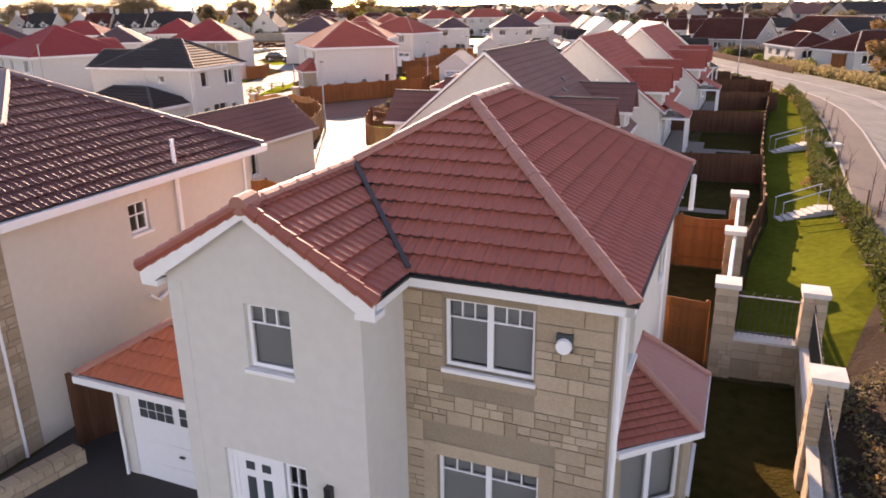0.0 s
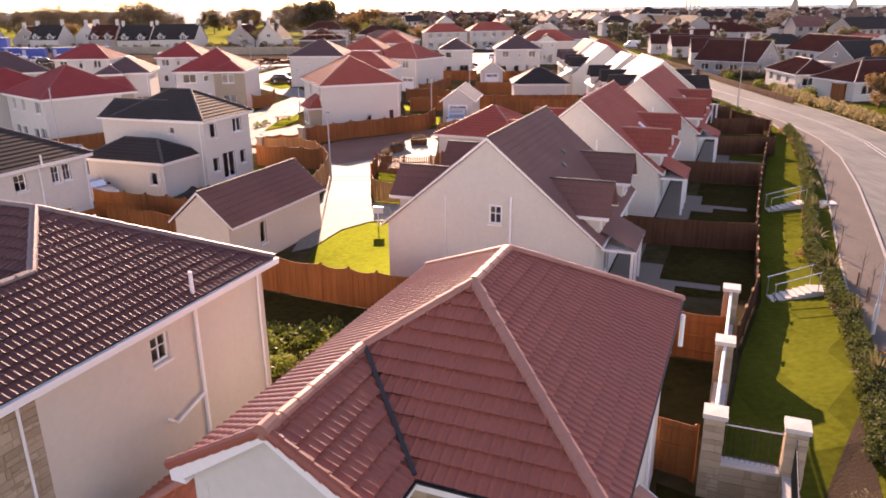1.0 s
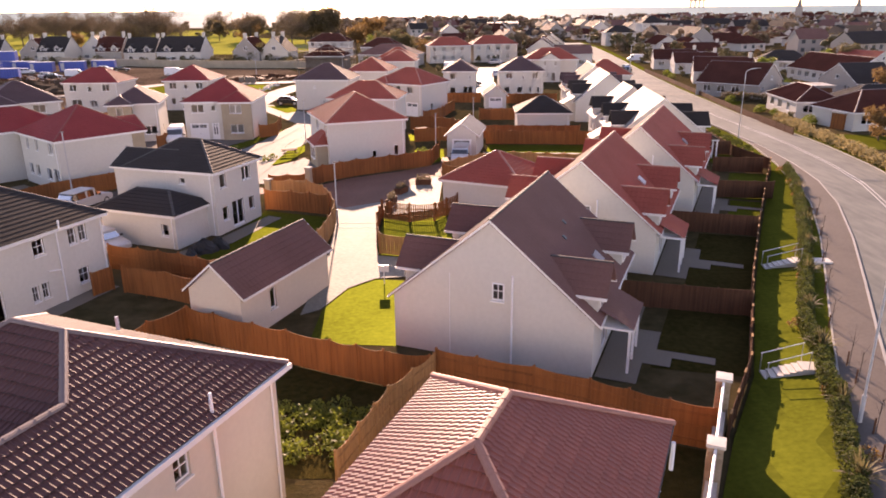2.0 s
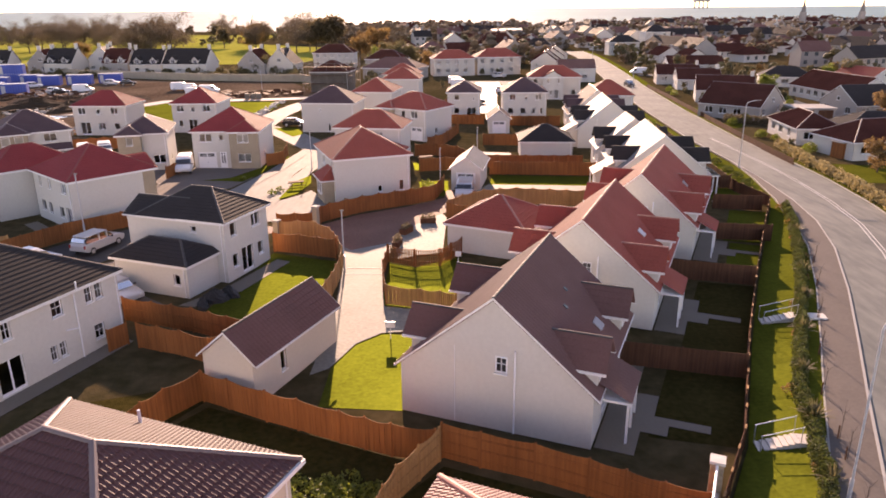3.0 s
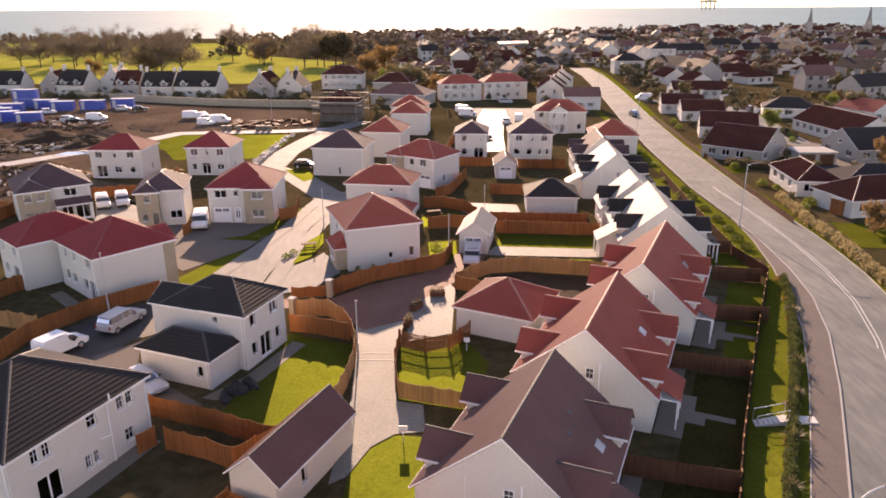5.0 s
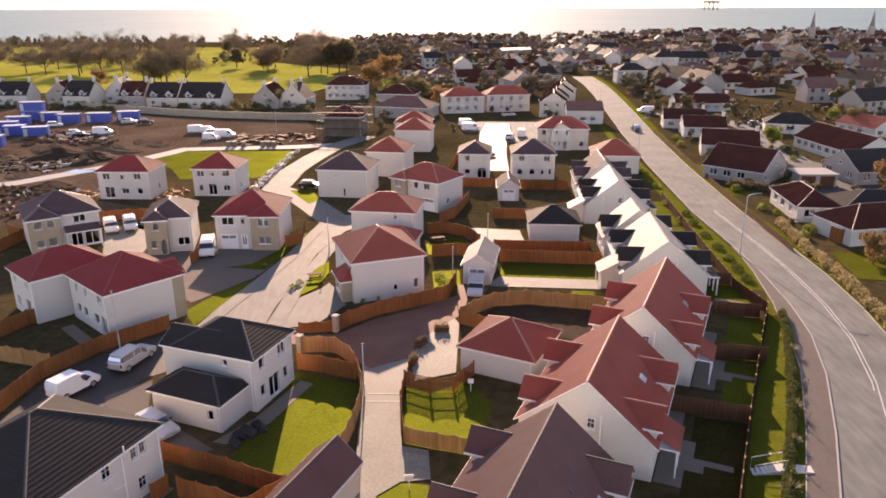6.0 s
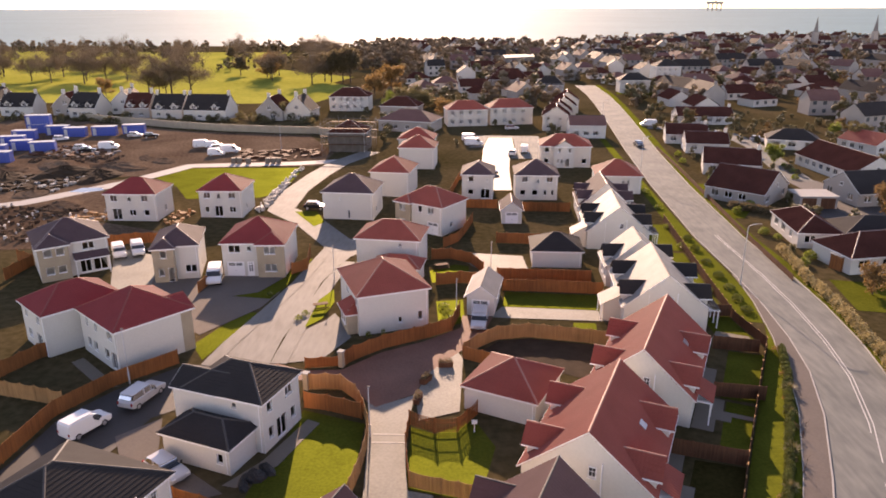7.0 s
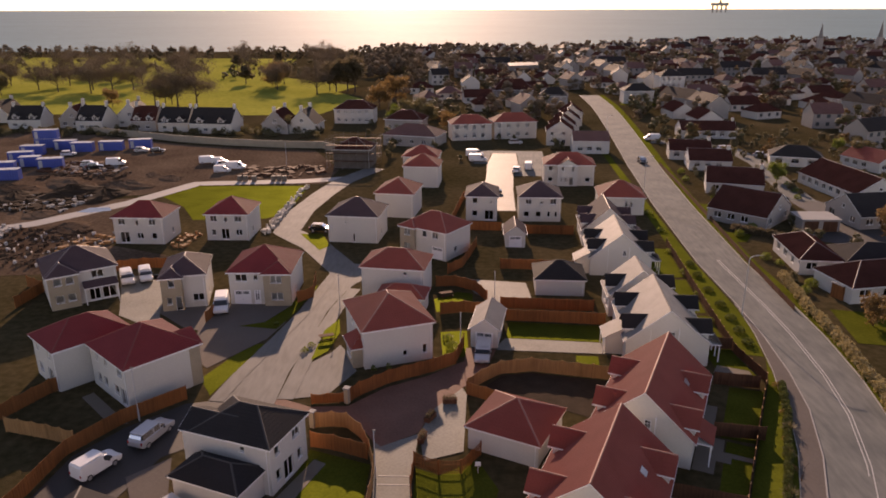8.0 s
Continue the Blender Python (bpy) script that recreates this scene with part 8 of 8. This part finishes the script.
def bungalow(label, fx, fy, rz, w, d, roof=None, s=0.55, walls=None, ze=2.5, chim=True):
    n = int((d - 2) / 2.6)
    side = [W(1.0 + 2.6 * i, 0.9, 1.4, 1.1) for i in range(n)]
    front = [W(1.0, 0.9, 1.6, 1.1), W(w - 3.6, 0.9, 1.4, 1.1)] if w > 7 else [W(1.2, 0.9, 1.6, 1.1)]
    h = gable_house(label, fx, fy, rz, w, d, ze, s, roof or ROOF_OLD, walls or RENDER, group="bungalows", openings={"front": front, "left": side, "right": side, "gable": [W(-0.4, ze + 0.5, 0.8, 0.7)] if s * w / 2 > 2.2 else []})
    if chim:
        chimney(h, 0.0, d / 2 - 0.6, ze + s * w / 2 - 0.8, ze + s * w / 2 + 0.8)
    return h


bungalow("white bungalow with a dark red roof and white chimney", 53.0, 161.0, -105, 9.4, 12, s=0.6)
bungalow("pale bungalow with a dark red gabled roof", 58.3, 133.0, 48, 12.4, 11.5, walls=RENDER_GREY, chim=False)
detached("red-roofed hipped bungalow behind a clipped garden", 50.2, 105.8, -4, 7.0, 12.6, ROOF_OLD, ze=2.5, s=0.55, group="bungalows", openings={"left": [W(1.2, 0.9, 1.6, 1.1), W(4.4, 0.9, 1.6, 1.1), W(8.0, 0.9, 1.2, 1.1)], "front": [W(1.0, 0.9, 1.6, 1.1), W(4.0, 0.9, 1.4, 1.1)]})
detached("long low bungalow with a dark brown roof", 56.6, 104.6, -6, 26.0, 8.6, ROOF_DARK, ze=2.5, s=0.5, group="bungalows", openings={"front": [W(1.5 + 3.4 * i, 0.9, 1.8, 1.1) for i in range(7)]})
detached("brown-roofed bungalow beside the hedge", 52.4, 94.0, 12, 15.0, 8.6, ROOF_OLD, ze=2.5, s=0.55, group="bungalows", openings={"front": [W(1.2, 0.9, 1.8, 1.1), W(5.0, 0.9, 1.4, 1.1)]})
bungalow("large white bungalow with a red roof and small attic window", 84.4, 147.1, 7.4, 10.6, 21.5, s=0.6, chim=False)
bungalow("grey gabled bungalow with a dark roof", 70.7, 134.6, -80, 10.6, 9.0, ROOF_DARK, 0.6, RENDER_GREY, chim=False)
detached("white bungalow with a dark hipped roof", 77.0, 186.0, -18, 13.0, 8.6, ROOF_DARK, ze=2.5, s=0.55, group="bungalows", openings={"front": [W(1.2, 0.9, 1.8, 1.1), W(5.0, 0.9, 1.8, 1.1), W(9.0, 0.9, 1.8, 1.1)]})
bungalow("cream bungalow with a dark red roof", 55.4, 184.0, -98, 8.6, 10.5)
bungalow("white bungalow with a dark red roof behind a porch", 54.0, 197.0, -100, 8.6, 11.0)
bungalow("long white bungalow with a dark red roof", 65.5, 229.0, -92, 9.0, 17.0)
bungalow("white bungalow with a red gabled roof", 104.0, 178.0, 20, 9.0, 12.0, ROOF_RED)
g = thing("garage", "flat-roofed double garage with brown doors", "garage", 64.0, 131.0, gz(64, 131), 0, "garages")
mb = MB(); mb.box(-3.4, -2.6, 0, 3.4, 2.6, 2.2); part("wall", mb, RENDER_GREY, g)
mb = MB(); mb.box(-3.6, -2.8, 2.2, 3.6, 2.8, 2.4); part("roof", mb, KERB, g)
for x in (-3.0, 0.4):
    mb = MB(); mb.box(x, -2.64, 0, x + 2.6, -2.58, 2.0); part("garage_door", mb, WOOD_DARK, g)
strip("road", [(55.0, 219.0), (66.0, 216.0), (75.0, 207.0), (75.6, 188.0), (72.0, 164.0), (70.5, 150.0)], -2.7, 2.7, ASPHALT, "side road between the bungalows", 0.06)
for pts, lab in [([(47.0, 148.0), (52.5, 146.0), (51.0, 141.0), (48.0, 141.0)], "front garden lawn"), ([(46.8, 128.0), (51.0, 126.5), (48.5, 122.0), (46.4, 122.0)], "front garden lawn"), ([(49.0, 92.5), (58.0, 90.5), (57.0, 80.0), (47.5, 82.0)], "sunlit lawn behind the hedge"), ([(46.5, 140), (52, 138), (53, 134), (46.2, 134)], "small lawn"), ([(66, 316), (82, 315), (80, 300), (62, 302)], "far lawn by the road")]:
    drape("lawn", pts, GRASS, lab, 0.04)
drape("drive", [(67.5, 150.5), (73.6, 150.5), (76.5, 143.0), (80.0, 128.0), (96.0, 124.0), (98.0, 116.0), (66.0, 120.0), (60.0, 124.0), (61.0, 128.5), (68.0, 128.5)], ASPHALT_DARK, "dark tarmac forecourt between the bungalows", 0.05)

tree("rust", 52.0, 87.2, 0.55, 0)
tree("green", 103.0, 204.0, 0.6, 1)
clump("shrub", "clipped dark bushes in the front gardens", [(51.8, 128.9, 1.1, 1.6), (48.4, 125.5, 0.9, 1.3), (48.3, 113.0, 0.9, 1.3), (49.4, 110.4, 0.7, 1.0), (50.2, 101.0, 1.0, 1.4), (48.2, 98.4, 0.9, 1.2), (57.4, 149.0, 0.8, 1.2), (52.6, 152.0, 1.0, 1.3), (50.8, 168.0, 0.9, 1.4), (52.0, 176.0, 0.9, 1.4), (70.0, 152.0, 0.8, 1.1), (72.2, 158.0, 0.8, 1.1), (72.8, 164.0, 0.8, 1.1)], LEAF_GREEN, 0.12, 320, 71)
sh = thing("shed", "small orange-red garden shed with a flat roof", "shed", 52.9, 97.0, gz(52.9, 97.0), 20)
mb = MB(); mb.box(-1.3, -1.0, 0, 1.3, 1.0, 2.1); part("wall", mb, WOOD, sh)
mb = MB(); mb.prism([(-1.45, -1.15, 2.1), (1.45, -1.15, 2.1), (1.45, -1.15, 2.3), (-1.45, -1.15, 2.2)], (0, 2.3, 0)); part("roof", mb, KERB, sh)
mb = MB(); mb.box(-0.4, -1.03, 0.02, 0.4, -1.002, 1.9); part("door", mb, WOOD_DARK, sh)

# ---- larger buildings in the middle distance ----
def block(label, ax, ay, rz, w, d, ze, roof, walls=None, s=0.6, n=4, floors=2, group="", name="house"):
    ops = [W(1.0 + i * (w - 2.2) / n, 0.9 + 2.6 * f, 1.1, 1.2) for i in range(n) for f in range(floors)]
    return detached(label, ax, ay, rz, w, d, roof, walls, ze, s, {"front": ops}, group=group)


block("long cream building with red roofs, near part", -5.6, 219.0, 10, 13, 8, 5.0, ROOF_RED, RENDER_CREAM)
block("long cream building with red roofs, far part", 7.4, 222.0, 10, 14, 8, 5.2, ROOF_RED, RENDER_CREAM)
block("white house with a dark red roof at the golf links", -47.5, 252.0, -2, 14.5, 9, 5.0, ROOF_OLD, RENDER, n=5)
block("white house with a dark roof beside the far road", 64.0, 306.0, 0, 13, 9, 5.2, ROOF_DARK)
block("tall white house far up the road", 87.0, 339.0, 4, 12, 10, 8.0, ROOF_DARK, floors=3)
block("dark barn-like house with a steep roof", 10.0, 316.0, 0, 18, 10, 4.4, ROOF_OLD, RENDER_GREY, 0.9)
block("dark-roofed house by the road's end", 28.0, 298.0, -10, 12, 8, 4.2, ROOF_DARK, RENDER_GREY, 0.8)
block("grey hipped roof behind the estate", -26.0, 212.0, -16, 17, 11, 3.2, ROOF_BROWN, RENDER_GREY, 0.5, floors=1)
block("dark hipped roof behind the estate", -28.0, 236.0, -10, 13, 9, 4.0, ROOF_OLD, RENDER_GREY, 0.6, floors=1)
mb = MB(); mb.box(-9, -5, 0, 9, 5, 6); mb.prism([(-9.5, -5.5, 6), (9.5, -5.5, 6.6), (9.5, 5.5, 7.4), (-9.5, 5.5, 6.8)], (0, 0, 0.3))
ob = solid("hall", mb, ROOF_SLATE, "low metal-roofed hall flashing in the sun", "hall")
ob.matrix_basis = pose(32, 425, 0, 0, 0, 4)
for x, y, rz in [(26.5, 212.0, -6), (28.5, 222.0, -6), (31.5, 234.0, -6), (34.5, 248.0, -6)]:
    gable_house("red-roofed white house beside the road", x, y, rz, 8.4, 9.5, 4.2, 0.7, ROOF_OLD, RENDER_CREAM, group="roadside houses", openings={"front": [W(1.2, 0.9), W(4.4, 0.9), W(1.2, 3.1, 0.9, 0.9), W(4.6, 3.1, 0.9, 0.9)]})
bungalow("dark-roofed house at the roadside", 28.8, 204.0, -92, 8.0, 10.2, ROOF_BROWN, ze=3.6, chim=False)

# ---- cottages under the golf links ----
rng = random.Random(8)
for i, (x, y, across, long_) in enumerate([(-186, 258, False, 13), (-168, 252, True, 11), (-150, 243, False, 14.5), (-134.5, 241, True, 11), (-125, 240, False, 12), (-116, 244, True, 12), (-107.5, 240, False, 11), (-97, 239, False, 13), (-83, 236, False, 18), (-62.5, 230, True, 9), (-54, 231, True, 9.5)]):
    w, d, ze, sl = rng.uniform(9.0, 10.5), long_ * 0.8 + rng.uniform(-0.5, 0.5), rng.uniform(2.9, 3.4), rng.uniform(0.85, 1.0)
    if across:
        w, d = min(w, long_), rng.uniform(9, 12)
    roof = [ROOF_OLD, ROOF_DARK, ROOF_DARK][i % 3]
    h = gable_house("white harled cottage with a steep dark roof and chimneys", x if across else x - d / 2, y, (2 if across else -90) + rng.uniform(-9, 4), w, d, ze, sl, roof, [RENDER_GREY, RENDER_CREAM, RENDER][i % 3], group="cottages", openings={"front": [W(1.2, 0.9, 1.3), W(4.6, 0.9, 1.3)], "right": [W(1.2, 0.9, 1.3), W(4.4, 0.9, 1.3)], "gable": [W(-0.6, 3.6, 1.2, 1.1)] if across else []})
    zr = ze + sl * w / 2
    if not across:
        dormer(h, -d / 4, 1, w, ze, zr, sl, roof)
        dormer(h, d / 4, 1, w, ze, zr, sl, roof)
    for yy in (-d / 2 + 0.6, d / 2 - 0.6):
        chimney(h, 0.0, yy, zr - 1.0, zr + rng.uniform(0.9, 1.4), w=0.9)
clump("shrub", "garden shrubs between the cottages", [(rng.uniform(-165, -48), rng.uniform(224, 236), rng.uniform(0.8, 1.8), rng.uniform(1.0, 2.6)) for _ in range(90)], LEAF_OLIVE, 0.25, 60, 18)


# ---- the town beyond ----
def proto(label, w, d, ze, s, roof, walls, chim, seed, hip=False):
    """A small distant house with its roof, walls, chimneys and windows, kept cheap for copying."""
    h = thing("house", label, "house", 0, -400 - seed * 20, 0, 0, "town houses")
    wb_, rb, cb, wn_ = MB(), MB(), MB(), MB()
    wb_.box(-w / 2, -d / 2, -0.3, w / 2, d / 2, ze)
    if hip:
        sl, (a, b), hips = hip_slopes(-w / 2 - 0.3, -d / 2 - 0.3, w / 2 + 0.3, d / 2 + 0.3, ze, s)
        for p in sl:
            courses(rb, p, 0.6, 0.04)
    else:
        zr = ze + s * d / 2
        wb_.prism([(-w / 2, -d / 2, ze), (-w / 2, d / 2, ze), (-w / 2, 0, zr)], (w, 0, 0))
        courses(rb, [(-w / 2 - 0.2, -d / 2 - 0.35, ze - s * 0.35 + 0.12), (w / 2 + 0.2, -d / 2 - 0.35, ze - s * 0.35 + 0.12), (w / 2 + 0.2, 0, zr + 0.12), (-w / 2 - 0.2, 0, zr + 0.12)], 0.6, 0.04)
        courses(rb, [(w / 2 + 0.2, d / 2 + 0.35, ze - s * 0.35 + 0.12), (-w / 2 - 0.2, d / 2 + 0.35, ze - s * 0.35 + 0.12), (-w / 2 - 0.2, 0, zr + 0.12), (w / 2 + 0.2, 0, zr + 0.12)], 0.6, 0.04)
    part("wall", wb_, walls, h); part("roof", rb, roof, h)
    if chim:
        for x in (-w / 2 + 0.5, w / 2 - 0.5):
            mb = MB(); zt_ = ze + s * d / 2 + 0.9
            mb.box(x - 0.35, -0.4, ze + 0.5, x + 0.35, 0.4, zt_)
            part("chimney", mb, RENDER_GREY, h)
    k = max(2, int(w / 3))
    for f in range(1 if ze < 3.6 else 2):
        for i in range(k):
            x = -w / 2 + (i + 0.5) * w / k
            for sy in (-1,):
                mb = MB(); mb.box(x - 0.6, sy * (d / 2 + 0.02) - 0.02, 0.9 + 2.6 * f, x + 0.6, sy * (d / 2 + 0.02) + 0.02, 2.1 + 2.6 * f)
                part("window", mb, LEAD, h)
    return h


PROTOS = [proto("white bungalow with a dark red roof in the town", 12, 8.5, 2.6, 0.65, ROOF_OLD, RENDER, True, 1),
          proto("grey harled house with a brown roof in the town", 10, 8, 5.0, 0.75, ROOF_BROWN, RENDER_GREY, True, 2),
          proto("cream bungalow with a brown hipped roof in the town", 11, 9, 2.7, 0.55, ROOF_BROWN, RENDER_CREAM, False, 3, True),
          proto("white two-storey house with a dark roof in the town", 9, 8, 5.2, 0.7, ROOF_DARK, RENDER, True, 4),
          proto("long grey terrace with a dark slate roof in the town", 18, 8, 5.2, 0.75, ROOF_DARK, RENDER_GREY, True, 5),
          proto("red-roofed white bungalow in the town", 11, 8, 2.6, 0.6, ROOF_OLD, RENDER, False, 6, True)]
rng = random.Random(3)
taken = [(o.location.x, o.location.y) for o in scene.objects if o.parent is None and o.get("category") in ("house", "tree")]
road_x = lambda y: interp(y, KERB_X)
lots = []
for gy in range(176, 760, 19):
    for gx in range(-40, 500, 19):
        x, y = gx + rng.uniform(-6, 6) + (gy // 19 % 2) * 9, gy + rng.uniform(-5, 5)
        if abs(x) > 0.66 * y + 30 or (x < 50 and y < 262) or (x < -32 and y < 440) or y > interp(x, COAST) - 22:
            continue
        if y < 345 and road_x(y) - 12 < x < road_x(y) + 19:
            continue
        if y < 250 and x < 112:
            continue
        if any((x - a) ** 2 + (y - b) ** 2 < 14 ** 2 for a, b in taken):
            continue
        if rng.random() < 0.2 + 0.00035 * y:
            continue
        lots.append((x, y))
lots.sort(key=lambda p: p[0] ** 2 + p[1] ** 2)
used = {}
for x, y in lots[:120]:
    p = rng.choice(PROTOS)
    a = rng.choice([0, 90]) + rng.gauss(12, 9)
    if id(p) not in used:
        used[id(p)] = True
        p.matrix_basis = pose(x, y, 0, 0, 0, a)
    else:
        copy_thing(p, pose(x, y, 0, 0, 0, a))
taken += lots
# the roofs and walls of the far town, which nobody could count
far = {}
for x, y in lots[120:]:
    roof, walls = rng.choice([(ROOF_OLD, RENDER), (ROOF_OLD, RENDER_GREY), (ROOF_DARK, RENDER), (ROOF_BROWN, RENDER_GREY), (ROOF_DARK, RENDER_GREY), (ROOF_OLD, RENDER_CREAM)])
    m = pose(x, y, 0, 0, 0, rng.choice([0, 90]) + rng.gauss(12, 9))
    w, d, ze, s = rng.uniform(8, 15), rng.uniform(7, 9), rng.choice([2.7, 2.8, 5.0]), rng.uniform(0.6, 0.8)
    zr = ze + s * d / 2
    wl, rf, dk = (far.setdefault(k, MB()) for k in (walls, roof, LEAD))
    wl.box(-w / 2, -d / 2, -0.3, w / 2, d / 2, ze, m)
    for sx in (-1, 1):
        wl.add([m @ Vector(p) for p in ((sx * w / 2, -d / 2, ze), (sx * w / 2, d / 2, ze), (sx * w / 2, 0, zr))], [(0, 1, 2)])
        rf.add([m @ Vector(p) for p in ((-w / 2 - 0.2, sx * (d / 2 + 0.35), ze - 0.1), (w / 2 + 0.2, sx * (d / 2 + 0.35), ze - 0.1), (w / 2 + 0.2, 0, zr + 0.15), (-w / 2 - 0.2, 0, zr + 0.15))], [(0, 1, 2, 3)])
        if rng.random() < 0.6:
            wl.box(sx * (w / 2 - 0.5) - 0.4, -0.4, ze + 0.5, sx * (w / 2 - 0.5) + 0.4, 0.4, zr + 1.0, m)
        for f in range(1 if ze < 3.6 else 2):
            for i in range(3):
                xx = w * (i - 1) / 3.2
                dk.box(xx - 0.6, sx * d / 2 - 0.03, 0.9 + 2.6 * f, xx + 0.6, sx * d / 2 + 0.03, 2.1 + 2.6 * f, m)
for k, mb in far.items():
    solid("town", mb, k, "close-set roofs and walls of the far town", "houses", "stuff")


GOLD = (1 + 5 ** 0.5) / 2
ICO_V = [Vector(p).normalized() for p in ((-1, GOLD, 0), (1, GOLD, 0), (-1, -GOLD, 0), (1, -GOLD, 0), (0, -1, GOLD), (0, 1, GOLD), (0, -1, -GOLD), (0, 1, -GOLD), (GOLD, 0, -1), (GOLD, 0, 1), (-GOLD, 0, -1), (-GOLD, 0, 1))]
ICO_F = [(i, j, k) for i, j, k in itertools.combinations(range(12), 3) if all(abs((ICO_V[a] - ICO_V[b]).length - 1.0515) < 0.01 for a, b in ((i, j), (j, k), (i, k)))]
ICO_F = [f if (ICO_V[f[1]] - ICO_V[f[0]]).cross(ICO_V[f[2]] - ICO_V[f[0]]).dot(ICO_V[f[0]]) > 0 else f[::-1] for f in ICO_F]


def woods(name, label, n, box, material, seed, h=(5, 10), keep=None, leaf_size=0.3, per=60, lumps=9):
    """Massed distant trees, joined because nobody could count them: ragged clumps of foliage with loose leaves round them."""
    rng = random.Random(seed)
    mb = MB()
    x0, y0, x1, y1 = box
    for _ in range(n):
        x, y = rng.uniform(x0, x1), rng.uniform(y0, y1)
        if keep and not keep(x, y) or y > interp(x, COAST) - 4:
            continue
        hh = rng.uniform(*h)
        r = hh * rng.uniform(0.32, 0.48)
        mb.tube((x, y, -0.1), (x, y, hh * 0.6), 0.2, 4, 0.08)
        spots = []
        for _k in range(lumps):
            a, q = rng.uniform(0, 2 * math.pi), math.sqrt(rng.random())
            zz = hh * (0.16 + 0.7 * rng.random())
            wr = r * math.sqrt(max(0.1, 1 - ((zz / hh - 0.45) / 0.5) ** 2)) * q * 0.85
            c, k = Vector((x + wr * math.cos(a), y + wr * math.sin(a), zz)), r * rng.uniform(0.28, 0.52)
            mb.add([c + Vector((p.x * k, p.y * k, p.z * k * 0.8)) * rng.uniform(0.65, 1.3) for p in ICO_V], ICO_F)
            spots.append((c, k))
        for _k in range(per):
            c, k = rng.choice(spots)
            d = Vector((rng.gauss(0, 1), rng.gauss(0, 1), rng.gauss(0, 1))).normalized()
            leaf(mb, c + d * k * rng.uniform(0.9, 1.6), leaf_size * rng.uniform(0.6, 1.4), rng)
    return solid(name, mb, material, label, "trees", "stuff")


in_town = lambda x, y: abs(x) < 0.66 * y + 20 and not (y < 345 and road_x(y) - 7 < x < road_x(y) + 13) and not (x < 52 and y < 250) and not (x < -35 and y < 440) and not (y < 200 and x < 105) and all((x - a) ** 2 + (y - b) ** 2 > 49 for a, b in taken)
woods("woods", "brown and olive garden trees all through the town", 800, (-40, 180, 480, 640), LEAF_OLIVE, 31, (3, 7), in_town)
woods("woods", "rusty autumn trees through the town", 300, (-40, 200, 480, 600), LEAF_RUST, 32, (3, 6.5), in_town)
woods("woods", "brown leafless trees massed through the town", 1500, (-60, 260, 520, 790), LEAF_BROWN, 33, (4, 9), in_town)
woods("woods", "dark trees along the skyline before the sea", 900, (-560, 590, 520, 790), LEAF_BROWN, 34, (3, 8), lambda x, y: abs(x) < 0.66 * y + 20 and y > interp(x, COAST) - 60)
woods("woods", "dense brown wood between the links and the town", 420, (-75, 410, 60, 650), LEAF_BROWN, 35, (5, 10), lambda x, y: all((x - a) ** 2 + (y - b) ** 2 > 60 for a, b in taken))
woods("woods", "scattered scrub and small trees on the links", 170, (-420, 400, -75, 600), LEAF_OLIVE, 36, (2.5, 5.5), lambda x, y: abs(x) < 0.66 * y + 20)
woods("woods", "dark scrub at the edge of the links", 160, (-420, 555, -60, 640), LEAF_DARK, 37, (3, 6), lambda x, y: abs(x) < 0.66 * y + 20)
woods("woods", "small garden trees and bushes beside the bungalows", 260, (48, 100, 120, 250), LEAF_OLIVE, 38, (1.0, 3.0), lambda x, y: not (y < 345 and x < road_x(y) + 12) and all((x - a) ** 2 + (y - b) ** 2 > 64 for a, b in taken), 0.14, 130)
woods("woods", "bushes behind the estate", 90, (-34, 186, 28, 300), LEAF_OLIVE, 39, (1.5, 4.0), lambda x, y: not (-1 < x < 23 and y < 216) and all((x - a) ** 2 + (y - b) ** 2 > 60 for a, b in taken), 0.18, 110)

# church spire and the rig out at sea
for x, y, hh in [(277, 600, 25), (334, 620, 26)]:
    sp = thing("church", "grey church tower with a thin spire", "church", x, y, 0, 10, "church spires")
    mb = MB(); mb.box(-1.8, -1.8, 0, 1.8, 1.8, 13); part("tower", mb, RENDER_GREY, sp)
    mb = MB(); mb.add([(-1.3, -1.3, 13), (1.3, -1.3, 13), (1.3, 1.3, 13), (-1.3, 1.3, 13), (0, 0, hh)], [(0, 1, 4), (1, 2, 4), (2, 3, 4), (3, 0, 4)]); part("spire", mb, ROOF_SLATE, sp)
# the rig's pale grey has the sea haze put into it
rig = thing("oil_rig", "drilling rig out at sea with haze in its pale grey", "rig", 1088, 3325, -1.5, 0)
for x in (-28, -9, 9, 28):
    mb = MB(); mb.box(x - 3, -3, 0, x + 3, 3, 34); part("leg", mb, KERB, rig)
mb = MB(); mb.box(-34, -14, 28, 34, 14, 40); part("deck", mb, KERB, rig)
mb = MB(); mb.tube((2, 0, 40), (2, 0, 80), 5, 5, 1.2); part("derrick", mb, KERB, rig)
